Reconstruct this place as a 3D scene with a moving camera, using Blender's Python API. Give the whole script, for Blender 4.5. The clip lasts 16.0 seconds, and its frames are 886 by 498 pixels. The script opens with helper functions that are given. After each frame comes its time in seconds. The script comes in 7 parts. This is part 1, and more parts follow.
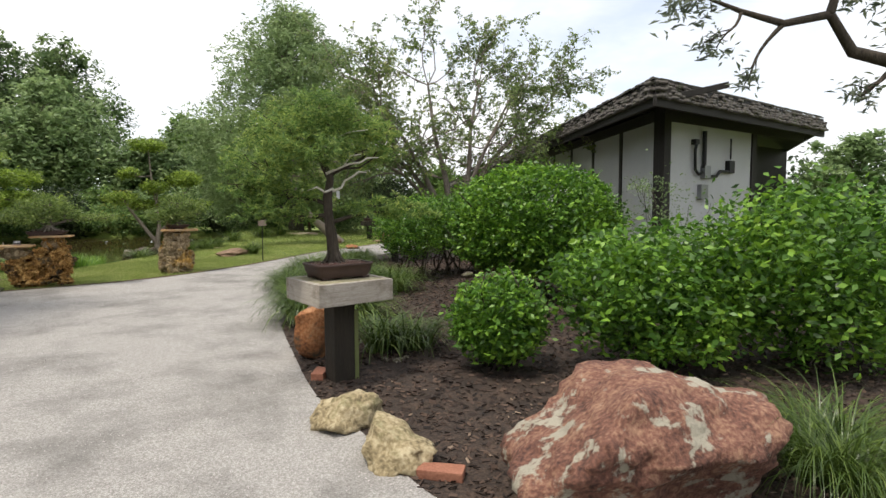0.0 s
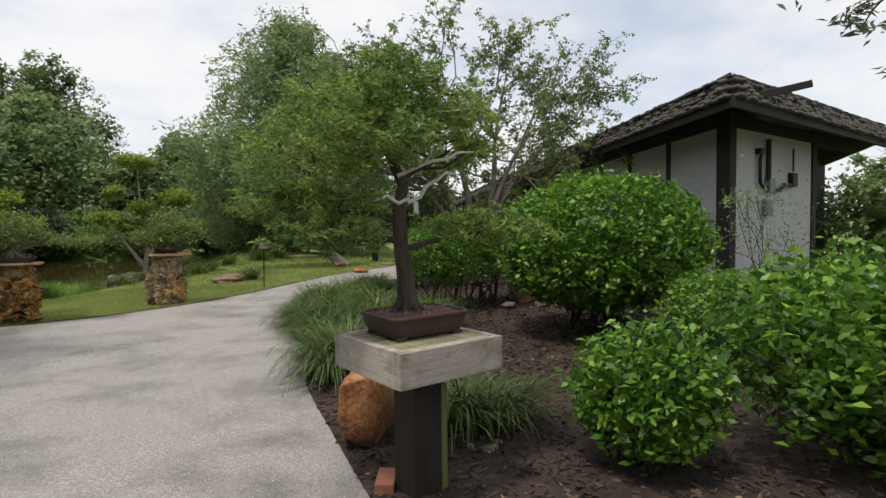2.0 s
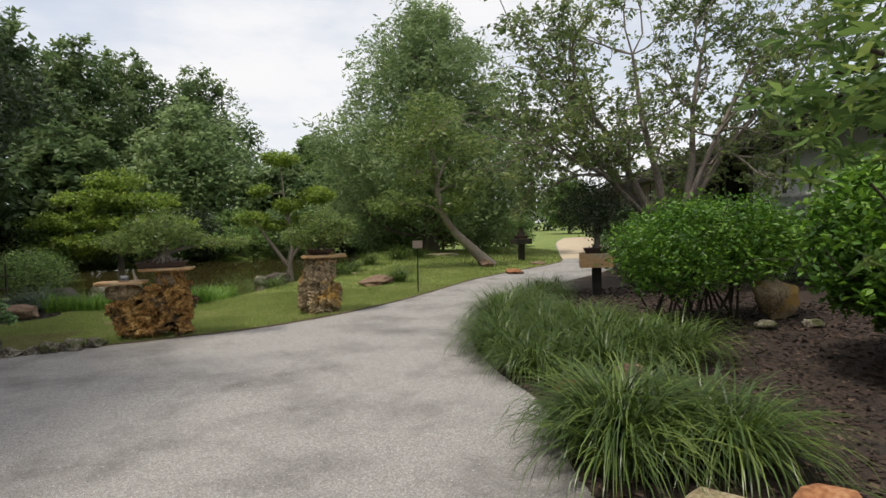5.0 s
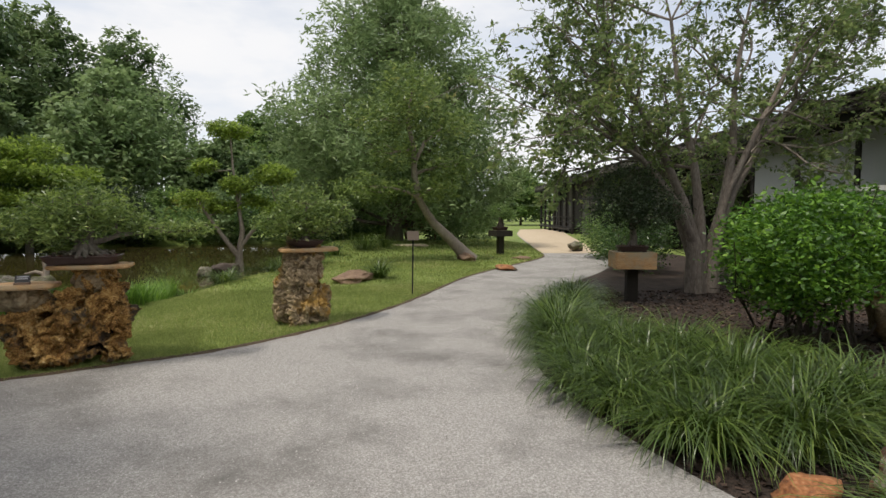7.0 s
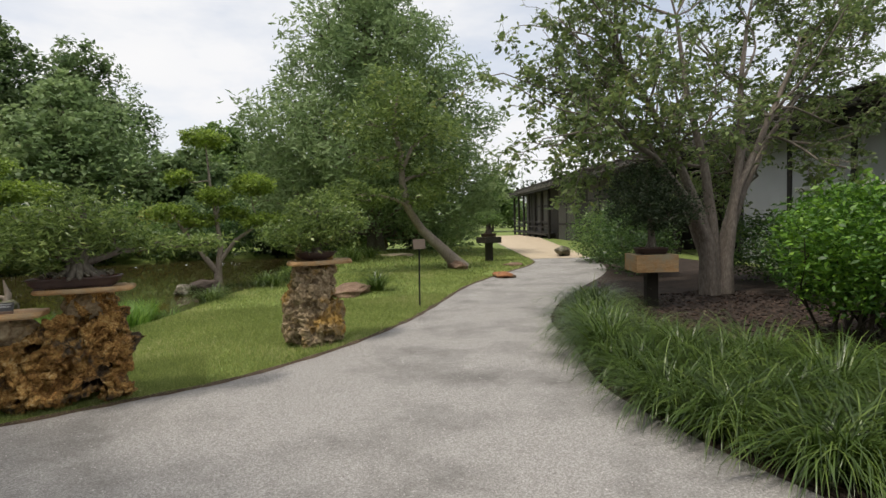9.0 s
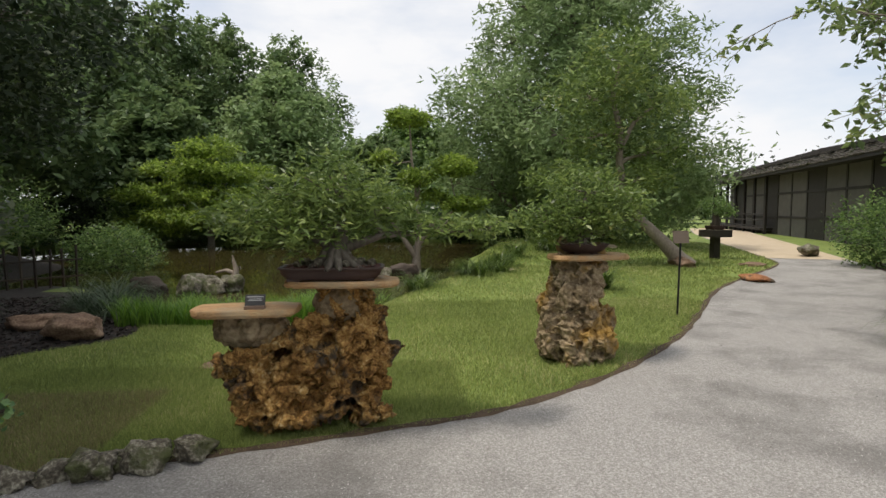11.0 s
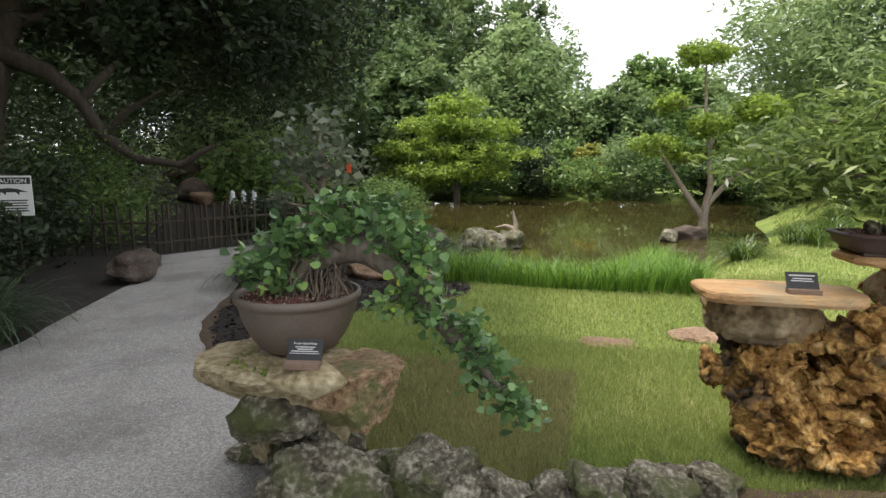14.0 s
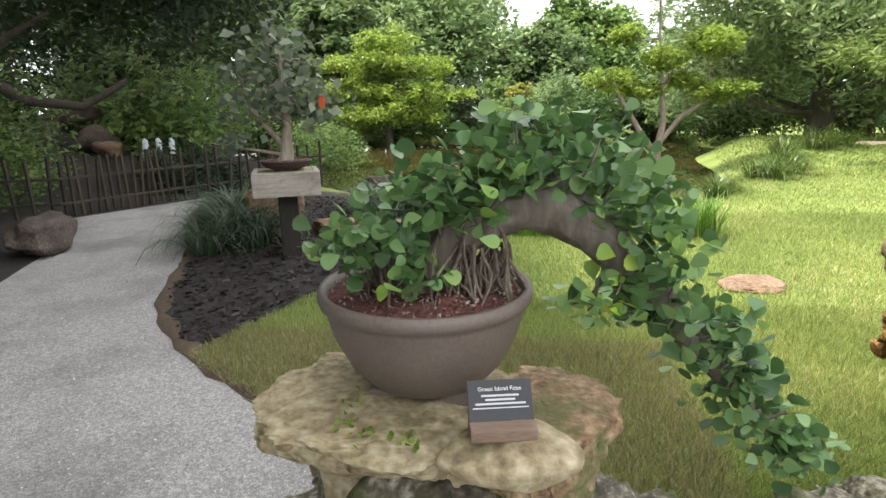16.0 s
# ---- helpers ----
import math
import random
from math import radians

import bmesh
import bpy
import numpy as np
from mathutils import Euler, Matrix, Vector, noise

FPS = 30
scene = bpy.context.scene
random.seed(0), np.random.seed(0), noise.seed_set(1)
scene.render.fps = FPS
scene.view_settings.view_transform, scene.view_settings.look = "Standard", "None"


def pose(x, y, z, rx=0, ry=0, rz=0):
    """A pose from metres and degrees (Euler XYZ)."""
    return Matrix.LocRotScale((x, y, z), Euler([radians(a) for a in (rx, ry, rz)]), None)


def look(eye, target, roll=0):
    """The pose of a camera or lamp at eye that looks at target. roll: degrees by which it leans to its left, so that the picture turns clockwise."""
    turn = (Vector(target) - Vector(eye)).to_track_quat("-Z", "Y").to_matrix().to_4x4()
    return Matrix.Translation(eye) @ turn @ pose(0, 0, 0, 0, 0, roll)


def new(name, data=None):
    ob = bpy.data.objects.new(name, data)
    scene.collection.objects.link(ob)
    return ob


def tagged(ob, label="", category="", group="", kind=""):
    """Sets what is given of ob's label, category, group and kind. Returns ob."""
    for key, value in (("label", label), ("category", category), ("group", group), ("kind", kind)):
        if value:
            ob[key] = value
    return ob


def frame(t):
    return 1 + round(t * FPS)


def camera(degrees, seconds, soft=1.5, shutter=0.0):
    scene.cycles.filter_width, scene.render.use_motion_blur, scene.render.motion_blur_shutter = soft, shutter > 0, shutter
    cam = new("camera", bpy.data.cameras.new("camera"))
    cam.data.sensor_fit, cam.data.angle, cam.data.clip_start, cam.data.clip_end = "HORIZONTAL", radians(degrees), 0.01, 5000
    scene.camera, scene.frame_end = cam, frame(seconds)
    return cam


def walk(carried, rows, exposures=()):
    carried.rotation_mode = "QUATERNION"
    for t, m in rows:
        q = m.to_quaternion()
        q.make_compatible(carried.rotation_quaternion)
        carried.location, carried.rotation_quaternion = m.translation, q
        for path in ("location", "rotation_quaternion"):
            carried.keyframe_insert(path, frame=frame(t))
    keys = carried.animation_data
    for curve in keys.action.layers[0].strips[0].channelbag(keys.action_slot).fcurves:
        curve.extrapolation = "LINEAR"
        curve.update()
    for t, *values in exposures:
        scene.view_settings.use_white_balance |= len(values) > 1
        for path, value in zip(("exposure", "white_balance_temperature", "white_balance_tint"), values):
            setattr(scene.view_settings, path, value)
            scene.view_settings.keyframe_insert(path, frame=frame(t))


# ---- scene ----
cam = camera(78.0, 16.0)
# seconds, x, y, z, yaw, pitch, roll
ROWS = [
    (0.0, 0.301, -0.571, 1.516, -23.28, -4.51, 0.41),
    (0.5, 0.261, -0.084, 1.521, -22.62, -3.73, 0.36),
    (1.0, 0.245, 0.398, 1.532, -22.05, -2.41, 0.95),
    (1.5, 0.222, 0.819, 1.509, -22.53, -3.22, -0.40),
    (2.0, 0.211, 1.253, 1.515, -24.16, -2.46, 0.71),
    (2.5, 0.243, 1.680, 1.514, -23.87, -1.30, 1.15),
    (3.0, 0.225, 2.051, 1.500, -23.29, -2.10, 0.24),
    (3.5, 0.077, 2.421, 1.484, -17.84, -2.62, 1.77),
    (4.0, -0.059, 2.716, 1.485, -11.84, -2.46, 1.76),
    (6.5, -0.678, 5.545, 1.505, -15.60, -3.16, 0.87),
    (7.0, -0.905, 5.989, 1.501, -18.43, -3.87, 0.03),
    (7.5, -1.065, 6.095, 1.505, -21.55, -3.65, 0.60),
    (8.0, -1.217, 6.198, 1.499, -24.32, -3.31, 1.36),
    (10.5, -1.815, 8.090, 1.440, -10.30, -3.10, 0.80),
    (11.0, -2.120, 8.500, 1.445, -5.00, -4.10, 0.10),
    (11.5, -2.435, 8.700, 1.440, -2.05, -4.20, 0.20),
    (12.0, -2.640, 8.840, 1.440, -0.58, -4.50, 0.30),
    (12.5, -2.850, 8.950, 1.460, 0.90, -5.20, 0.70),
    (13.0, -3.130, 9.030, 1.455, 9.80, -6.50, 0.50),
    (13.5, -3.480, 9.130, 1.430, 13.50, -7.50, 0.00),
    (14.0, -3.770, 9.380, 1.355, 16.60, -8.50, 0.00),
    (14.5, -4.060, 9.600, 1.328, 16.85, -9.90, 0.00),
    (15.0, -4.340, 9.770, 1.305, 14.50, -11.30, 0.30),
    (15.5, -4.575, 9.900, 1.284, 12.10, -12.90, 0.35),
    (16.0, -4.660, 10.020, 1.264, 8.05, -14.20, 0.95),
]
EXPOSURES = [(0.0, 0.42), (0.5, 0.18), (1.0, 0.0), (4.0, 0.0), (10.5, 0.0), (11.5, 0.1), (12.5, 0.32), (13.5, 0.75), (14.5, 1.25), (15.5, 1.55), (16.0, 1.68)]
walk(cam, [(t, pose(x, y, z, 90 + pitch, roll, yaw)) for t, x, y, z, yaw, pitch, roll in ROWS], EXPOSURES)

# ---- light: a bright, thinly clouded sky and a weak wide sun ----
SUN_EL, SUN_AZ = radians(69), radians(-112)
world = bpy.data.worlds.new("sky")
scene.world = world
world.use_nodes = True
wn, wl = world.node_tree.nodes, world.node_tree.links
wn.clear()
sky = wn.new("ShaderNodeTexSky")
sky.sky_type, sky.sun_disc, sky.sun_elevation, sky.sun_rotation = "NISHITA", False, SUN_EL, SUN_AZ
coord = wn.new("ShaderNodeTexCoord")
stretch = wn.new("ShaderNodeMapping")
stretch.inputs["Scale"].default_value = (1.0, 1.0, 2.6)
cloud = wn.new("ShaderNodeTexNoise")
cloud.inputs["Scale"].default_value, cloud.inputs["Detail"].default_value, cloud.inputs["Roughness"].default_value = 2.1, 6.0, 0.55
cover = wn.new("ShaderNodeValToRGB")
cover.color_ramp.elements[0].position, cover.color_ramp.elements[0].color = 0.30, (0.5, 0.5, 0.5, 1)
cover.color_ramp.elements[1].position, cover.color_ramp.elements[1].color = 0.55, (1, 1, 1, 1)
tone = wn.new("ShaderNodeValToRGB")
tone.color_ramp.elements[0].position, tone.color_ramp.elements[0].color = 0.35, (0.88, 0.895, 0.93, 1)
tone.color_ramp.elements[1].position, tone.color_ramp.elements[1].color = 0.75, (0.98, 0.97, 0.97, 1)
thin = wn.new("ShaderNodeVectorMath")
thin.operation = "SCALE"
thin.inputs["Scale"].default_value = 0.15
mixer = wn.new("ShaderNodeMix")
mixer.data_type = "RGBA"
back = wn.new("ShaderNodeBackground")
back.inputs["Strength"].default_value = 1.0
wout = wn.new("ShaderNodeOutputWorld")
wl.new(coord.outputs["Generated"], stretch.inputs["Vector"])
wl.new(stretch.outputs["Vector"], cloud.inputs["Vector"])
wl.new(cloud.outputs["Fac"], cover.inputs["Fac"])
wl.new(cloud.outputs["Fac"], tone.inputs["Fac"])
wl.new(sky.outputs["Color"], thin.inputs[0])
wl.new(cover.outputs["Color"], mixer.inputs["Factor"])
wl.new(thin.outputs["Vector"], mixer.inputs["A"])
wl.new(tone.outputs["Color"], mixer.inputs["B"])
wl.new(mixer.outputs["Result"], back.inputs["Color"])
wl.new(back.outputs["Background"], wout.inputs["Surface"])
sun_data = bpy.data.lights.new("sun", "SUN")
sun_data.energy, sun_data.angle, sun_data.color = 2.7, radians(9), (1.0, 0.93, 0.82)
sun = new("sun", sun_data)
sun.matrix_world = look((0, 0, 30), (-math.sin(SUN_AZ) * math.cos(SUN_EL), -math.cos(SUN_AZ) * math.cos(SUN_EL), 30 - math.sin(SUN_EL)))


# ---- materials ----
def nodes_of(name):
    m = bpy.data.materials.new(name)
    m.use_nodes = True
    t = m.node_tree
    return m, t.nodes, t.links, t.nodes["Principled BSDF"]


def ramp_node(n, stops):
    r = n.new("ShaderNodeValToRGB")
    e = r.color_ramp.elements
    while len(e) < len(stops):
        e.new(0.5)
    for k, (pos, col) in zip(e, stops):
        k.position, k.color = pos, (*col, 1)
    return r


def surface(name, stops, scale=6.0, rough=0.8, bump=0.3, fine=60.0, metal=0.0, stain=None, stain_scale=1.5, stain_at=(0.5, 0.68), stretch3=(1, 1, 1), vary=0.0, dist=0.02):
    """Noise-coloured surface: broad ramp, fine grain, stains with a shape of their own, bump."""
    m, n, l, b = nodes_of(name)
    tc = n.new("ShaderNodeTexCoord")
    mp = n.new("ShaderNodeMapping")
    mp.inputs["Scale"].default_value = stretch3
    l.new(tc.outputs["Object"], mp.inputs["Vector"])
    a = n.new("ShaderNodeTexNoise")
    a.inputs["Scale"].default_value, a.inputs["Detail"].default_value, a.inputs["Roughness"].default_value = scale, 8, 0.62
    f = n.new("ShaderNodeTexNoise")
    f.inputs["Scale"].default_value, f.inputs["Detail"].default_value = fine, 5
    l.new(mp.outputs["Vector"], a.inputs["Vector"])
    l.new(mp.outputs["Vector"], f.inputs["Vector"])
    r = ramp_node(n, stops)
    add = n.new("ShaderNodeMath")
    add.operation = "MULTIPLY_ADD"
    add.inputs[1].default_value, add.inputs[2].default_value = 0.5, 0.0
    mean = n.new("ShaderNodeMath")
    mean.operation = "MULTIPLY_ADD"
    mean.inputs[1].default_value = 0.5
    l.new(f.outputs["Fac"], add.inputs[0])
    l.new(a.outputs["Fac"], mean.inputs[0])
    l.new(add.outputs[0], mean.inputs[2])
    col_fac = mean.outputs[0]
    if vary:
        oi = n.new("ShaderNodeObjectInfo")
        va = n.new("ShaderNodeMath")
        va.operation = "MULTIPLY_ADD"
        va.inputs[1].default_value, va.inputs[2].default_value = vary, -vary / 2
        l.new(oi.outputs["Random"], va.inputs[0])
        su = n.new("ShaderNodeMath")
        l.new(va.outputs[0], su.inputs[0])
        l.new(col_fac, su.inputs[1])
        col_fac = su.outputs[0]
    l.new(col_fac, r.inputs["Fac"])
    colour = r.outputs["Color"]
    if stain:
        s = n.new("ShaderNodeTexNoise")
        s.inputs["Scale"].default_value, s.inputs["Detail"].default_value, s.inputs["Roughness"].default_value = stain_scale, 7, 0.65
        off = n.new("ShaderNodeMapping")
        off.inputs["Location"].default_value = (7.3, 2.1, 4.4)
        l.new(tc.outputs["Object"], off.inputs["Vector"])
        l.new(off.outputs["Vector"], s.inputs["Vector"])
        sr = ramp_node(n, [(stain_at[0], (0, 0, 0)), (stain_at[1], (1, 1, 1))])
        l.new(s.outputs["Fac"], sr.inputs["Fac"])
        mx = n.new("ShaderNodeMix")
        mx.data_type = "RGBA"
        mx.inputs["B"].default_value = (*stain, 1)
        l.new(sr.outputs["Color"], mx.inputs["Factor"])
        l.new(colour, mx.inputs["A"])
        colour = mx.outputs["Result"]
    l.new(colour, b.inputs["Base Color"])
    b.inputs["Roughness"].default_value, b.inputs["Metallic"].default_value = rough, metal
    if bump:
        bp = n.new("ShaderNodeBump")
        bp.inputs["Strength"].default_value, bp.inputs["Distance"].default_value = bump, dist
        l.new(mean.outputs[0], bp.inputs["Height"])
        l.new(bp.outputs["Normal"], b.inputs["Normal"])
    return m


def leaf_mat(name, stops, rough=0.5, through_light=0.42, spread=0.6, spot=0.9, gain=1.6, grey=0.04):
    """Foliage: each leaf its own shade, broad drifts of tone over the crown, light passing through."""
    m, n, l, b = nodes_of(name)
    ge = n.new("ShaderNodeNewGeometry")
    tc = n.new("ShaderNodeTexCoord")
    no = n.new("ShaderNodeTexNoise")
    no.inputs["Scale"].default_value, no.inputs["Detail"].default_value = spot, 3
    l.new(tc.outputs["Object"], no.inputs["Vector"])
    ma = n.new("ShaderNodeMath")
    ma.operation = "MULTIPLY_ADD"
    ma.inputs[1].default_value = spread
    sc = n.new("ShaderNodeMath")
    sc.operation = "MULTIPLY_ADD"
    sc.inputs[1].default_value, sc.inputs[2].default_value = 1.3 * (1 - spread) + 0.3, -0.15 - 0.15 * (1 - spread)
    l.new(ge.outputs["Random Per Island"], ma.inputs[0])
    l.new(no.outputs["Fac"], sc.inputs[0])
    l.new(sc.outputs[0], ma.inputs[2])
    r = ramp_node(n, [(p, tuple(min(0.8, c * gain) for c in (col[0] + grey * col[1], col[1], col[2] + grey * col[1]))) for p, col in stops])
    l.new(ma.outputs[0], r.inputs["Fac"])
    l.new(r.outputs["Color"], b.inputs["Base Color"])
    b.inputs["Roughness"].default_value = rough
    tr = n.new("ShaderNodeBsdfTranslucent")
    l.new(r.outputs["Color"], tr.inputs["Color"])
    mx = n.new("ShaderNodeMixShader")
    mx.inputs["Fac"].default_value = through_light
    l.new(b.outputs["BSDF"], mx.inputs[1])
    l.new(tr.outputs["BSDF"], mx.inputs[2])
    l.new(mx.outputs["Shader"], n["Material Output"].inputs["Surface"])
    return m


def plain(name, col, rough=0.6, metal=0.0):
    return surface(name, [(0.2, tuple(c * 0.82 for c in col)), (0.8, tuple(min(1, c * 1.12) for c in col))], 9, rough, 0.1, 90, metal)


M = {}
M["gravel"] = surface("crushed_shell", [(0.33, (0.115, 0.105, 0.097)), (0.5, (0.315, 0.298, 0.28)), (0.66, (0.62, 0.605, 0.585))], 70, 0.92, 1.0, 190, stain=(0.115, 0.108, 0.10), stain_scale=1.1, stain_at=(0.47, 0.80), dist=0.01)
M["sand"] = surface("pale_sand", [(0.3, (0.42, 0.33, 0.22)), (0.7, (0.60, 0.50, 0.37))], 2, 0.95, 0.4, 90)
M["lawn"] = surface("mown_lawn", [(0.36, (0.084, 0.122, 0.024)), (0.5, (0.168, 0.228, 0.045)), (0.64, (0.26, 0.315, 0.08))], 0.9, 0.9, 0.6, 70, stain=(0.21, 0.19, 0.075), stain_scale=0.7, stain_at=(0.56, 0.75), dist=0.03)
M["mulch"] = surface("bark_mulch", [(0.34, (0.010, 0.007, 0.005)), (0.5, (0.034, 0.022, 0.016)), (0.68, (0.09, 0.058, 0.040))], 3, 0.95, 0.8, 55, dist=0.03)
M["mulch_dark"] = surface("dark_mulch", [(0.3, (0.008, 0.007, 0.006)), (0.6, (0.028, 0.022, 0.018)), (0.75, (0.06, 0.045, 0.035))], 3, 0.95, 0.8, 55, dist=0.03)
M["soil"] = surface("bare_soil", [(0.3, (0.03, 0.019, 0.011)), (0.7, (0.12, 0.082, 0.05))], 5, 0.95, 0.6, 60)
M["bark"] = surface("grey_bark", [(0.3, (0.055, 0.045, 0.036)), (0.55, (0.16, 0.135, 0.11)), (0.75, (0.30, 0.27, 0.23))], 5, 0.9, 0.7, 45, stretch3=(1, 1, 0.25))
M["bark_pale"] = surface("pale_smooth_bark", [(0.3, (0.16, 0.12, 0.09)), (0.55, (0.30, 0.25, 0.20)), (0.75, (0.45, 0.40, 0.34))], 4, 0.8, 0.4, 40, stretch3=(1, 1, 0.3))
M["bark_crape"] = surface("mottled_grey_bark", [(0.3, (0.085, 0.068, 0.055)), (0.55, (0.21, 0.175, 0.145)), (0.75, (0.38, 0.34, 0.29))], 5, 0.8, 0.4, 40, stretch3=(1, 1, 0.3))
M["bark_dark"] = surface("dark_furrowed_bark", [(0.3, (0.022, 0.017, 0.013)), (0.6, (0.075, 0.058, 0.044)), (0.78, (0.17, 0.14, 0.11))], 9, 0.92, 0.9, 60, stretch3=(1, 1, 0.18))
M["root"] = surface("grey_brown_roots", [(0.3, (0.06, 0.042, 0.032)), (0.55, (0.17, 0.13, 0.10)), (0.75, (0.32, 0.27, 0.22))], 14, 0.85, 0.4, 70)
M["deadwood"] = surface("bleached_deadwood", [(0.3, (0.42, 0.38, 0.33)), (0.7, (0.74, 0.71, 0.66))], 12, 0.7, 0.4, 70, stretch3=(1, 1, 0.3))
M["limestone_gold"] = surface("golden_pitted_limestone", [(0.35, (0.075, 0.036, 0.012)), (0.46, (0.27, 0.135, 0.034)), (0.56, (0.47, 0.28, 0.085)), (0.67, (0.66, 0.50, 0.27))], 6, 0.9, 1.0, 55, stain=(0.075, 0.055, 0.036), stain_scale=3.4, stain_at=(0.52, 0.60), dist=0.025)
M["limestone_grey"] = surface("grey_tan_limestone", [(0.33, (0.06, 0.046, 0.03)), (0.47, (0.24, 0.175, 0.10)), (0.66, (0.46, 0.37, 0.24))], 4, 0.9, 0.8, 30, stain=(0.36, 0.215, 0.05), stain_scale=2.4, stain_at=(0.5, 0.62), dist=0.03)
M["rock_tan"] = surface("tan_rock", [(0.34, (0.09, 0.068, 0.036)), (0.47, (0.29, 0.23, 0.13)), (0.64, (0.53, 0.46, 0.31))], 4, 0.9, 0.7, 36, stain=(0.15, 0.15, 0.06), stain_scale=2.4, stain_at=(0.55, 0.7), dist=0.025)
M["rock_pale"] = surface("pale_lichen_rock", [(0.36, (0.028, 0.024, 0.018)), (0.49, (0.125, 0.108, 0.078)), (0.64, (0.46, 0.43, 0.34))], 7, 0.9, 0.9, 45, stain=(0.075, 0.085, 0.028), stain_scale=4, stain_at=(0.48, 0.6), dist=0.03)
M["rock_orange"] = surface("orange_rust_rock", [(0.34, (0.11, 0.045, 0.022)), (0.5, (0.32, 0.13, 0.05)), (0.66, (0.48, 0.26, 0.13))], 4, 0.9, 0.6, 40, stain=(0.075, 0.055, 0.035), stain_scale=3.2, stain_at=(0.53, 0.62), dist=0.03)
M["rock_red"] = surface("red_lichen_rock", [(0.36, (0.050, 0.022, 0.016)), (0.5, (0.160, 0.070, 0.048)), (0.64, (0.31, 0.18, 0.115))], 5, 0.9, 0.7, 45, stain=(0.31, 0.285, 0.225), stain_scale=4.5, stain_at=(0.55, 0.59), dist=0.03)
M["rock_orange_tan"] = surface("orange_tan_rock", [(0.34, (0.09, 0.05, 0.028)), (0.48, (0.28, 0.18, 0.10)), (0.64, (0.50, 0.38, 0.25))], 6, 0.9, 0.8, 45, stain=(0.12, 0.12, 0.045), stain_scale=3.5, stain_at=(0.52, 0.62), dist=0.025)
M["rock_dark"] = surface("dark_wet_rock", [(0.25, (0.02, 0.016, 0.012)), (0.5, (0.07, 0.05, 0.038)), (0.75, (0.18, 0.14, 0.11))], 4, 0.75, 0.8, 40, dist=0.03)
M["rock_flat"] = surface("flat_red_brown_stone", [(0.34, (0.085, 0.05, 0.032)), (0.5, (0.20, 0.125, 0.08)), (0.66, (0.33, 0.24, 0.16))], 5, 0.9, 0.6, 40)
M["wood_grey"] = surface("weathered_grey_planks", [(0.28, (0.15, 0.125, 0.105)), (0.5, (0.36, 0.32, 0.28)), (0.72, (0.52, 0.48, 0.43))], 4, 0.85, 0.5, 45, stretch3=(0.5, 0.5, 9), stain=(0.19, 0.16, 0.12), stain_scale=5, vary=0.15)
M["wood_slat"] = surface("mossy_slats", [(0.28, (0.13, 0.115, 0.06)), (0.5, (0.31, 0.28, 0.18)), (0.72, (0.46, 0.42, 0.30))], 8, 0.88, 0.5, 50, vary=0.25)
M["wood_tan"] = surface("sawn_tan_slab", [(0.28, (0.22, 0.11, 0.045)), (0.5, (0.46, 0.27, 0.12)), (0.72, (0.62, 0.43, 0.23))], 5, 0.75, 0.3, 50, stretch3=(0.6, 4, 4), stain=(0.36, 0.30, 0.2), stain_scale=3)
M["post"] = surface("dark_creosoted_post", [(0.3, (0.010, 0.008, 0.006)), (0.6, (0.032, 0.025, 0.017)), (0.78, (0.075, 0.06, 0.035))], 6, 0.8, 0.6, 50, stretch3=(4, 4, 0.4))
M["green_stake"] = plain("green_tube", (0.13, 0.15, 0.05), 0.7)
M["pot_brown"] = surface("matt_brown_clay", [(0.3, (0.040, 0.022, 0.018)), (0.7, (0.080, 0.047, 0.040))], 7, 0.62, 0.12, 120)
M["pot_grey"] = surface("grey_brown_clay", [(0.3, (0.115, 0.088, 0.072)), (0.7, (0.185, 0.148, 0.125))], 6, 0.6, 0.12, 120)
M["pot_soil"] = surface("lava_soil", [(0.3, (0.035, 0.012, 0.010)), (0.5, (0.13, 0.045, 0.035)), (0.7, (0.24, 0.12, 0.09))], 30, 0.95, 0.8, 120)
M["grit"] = surface("soil_grit", [(0.3, (0.06, 0.02, 0.015)), (0.55, (0.19, 0.085, 0.06)), (0.75, (0.5, 0.43, 0.36))], 40, 0.9, 0.2, 90, vary=0.7)
M["plaster"] = surface("white_plaster", [(0.3, (0.44, 0.45, 0.46)), (0.7, (0.58, 0.59, 0.60))], 1.2, 0.9, 0.08, 50, stain=(0.52, 0.51, 0.48), stain_scale=1.1, stain_at=(0.56, 0.8))
M["timber"] = surface("black_stained_timber", [(0.3, (0.008, 0.007, 0.006)), (0.7, (0.028, 0.023, 0.020))], 6, 0.75, 0.3, 60, stretch3=(3, 3, 0.5))
M["shingle"] = surface("worn_grey_shingle", [(0.28, (0.030, 0.026, 0.024)), (0.5, (0.085, 0.075, 0.068)), (0.72, (0.19, 0.175, 0.16))], 5, 0.92, 0.5, 50, stain=(0.06, 0.075, 0.03), stain_scale=2.2, stain_at=(0.57, 0.7), vary=0.4)
M["metal_dark"] = plain("dark_painted_metal", (0.03, 0.03, 0.032), 0.45, 0.6)
M["metal_grey"] = plain("grey_metal", (0.30, 0.31, 0.32), 0.4, 0.7)
M["plaque"] = plain("black_plaque", (0.018, 0.018, 0.02), 0.35)
M["sign_plate"] = plain("brown_grey_plate", (0.17, 0.13, 0.10), 0.6)
M["white_paint"] = plain("white_paint", (0.72, 0.72, 0.70), 0.55)
M["black_paint"] = plain("black_paint", (0.02, 0.02, 0.02), 0.5)
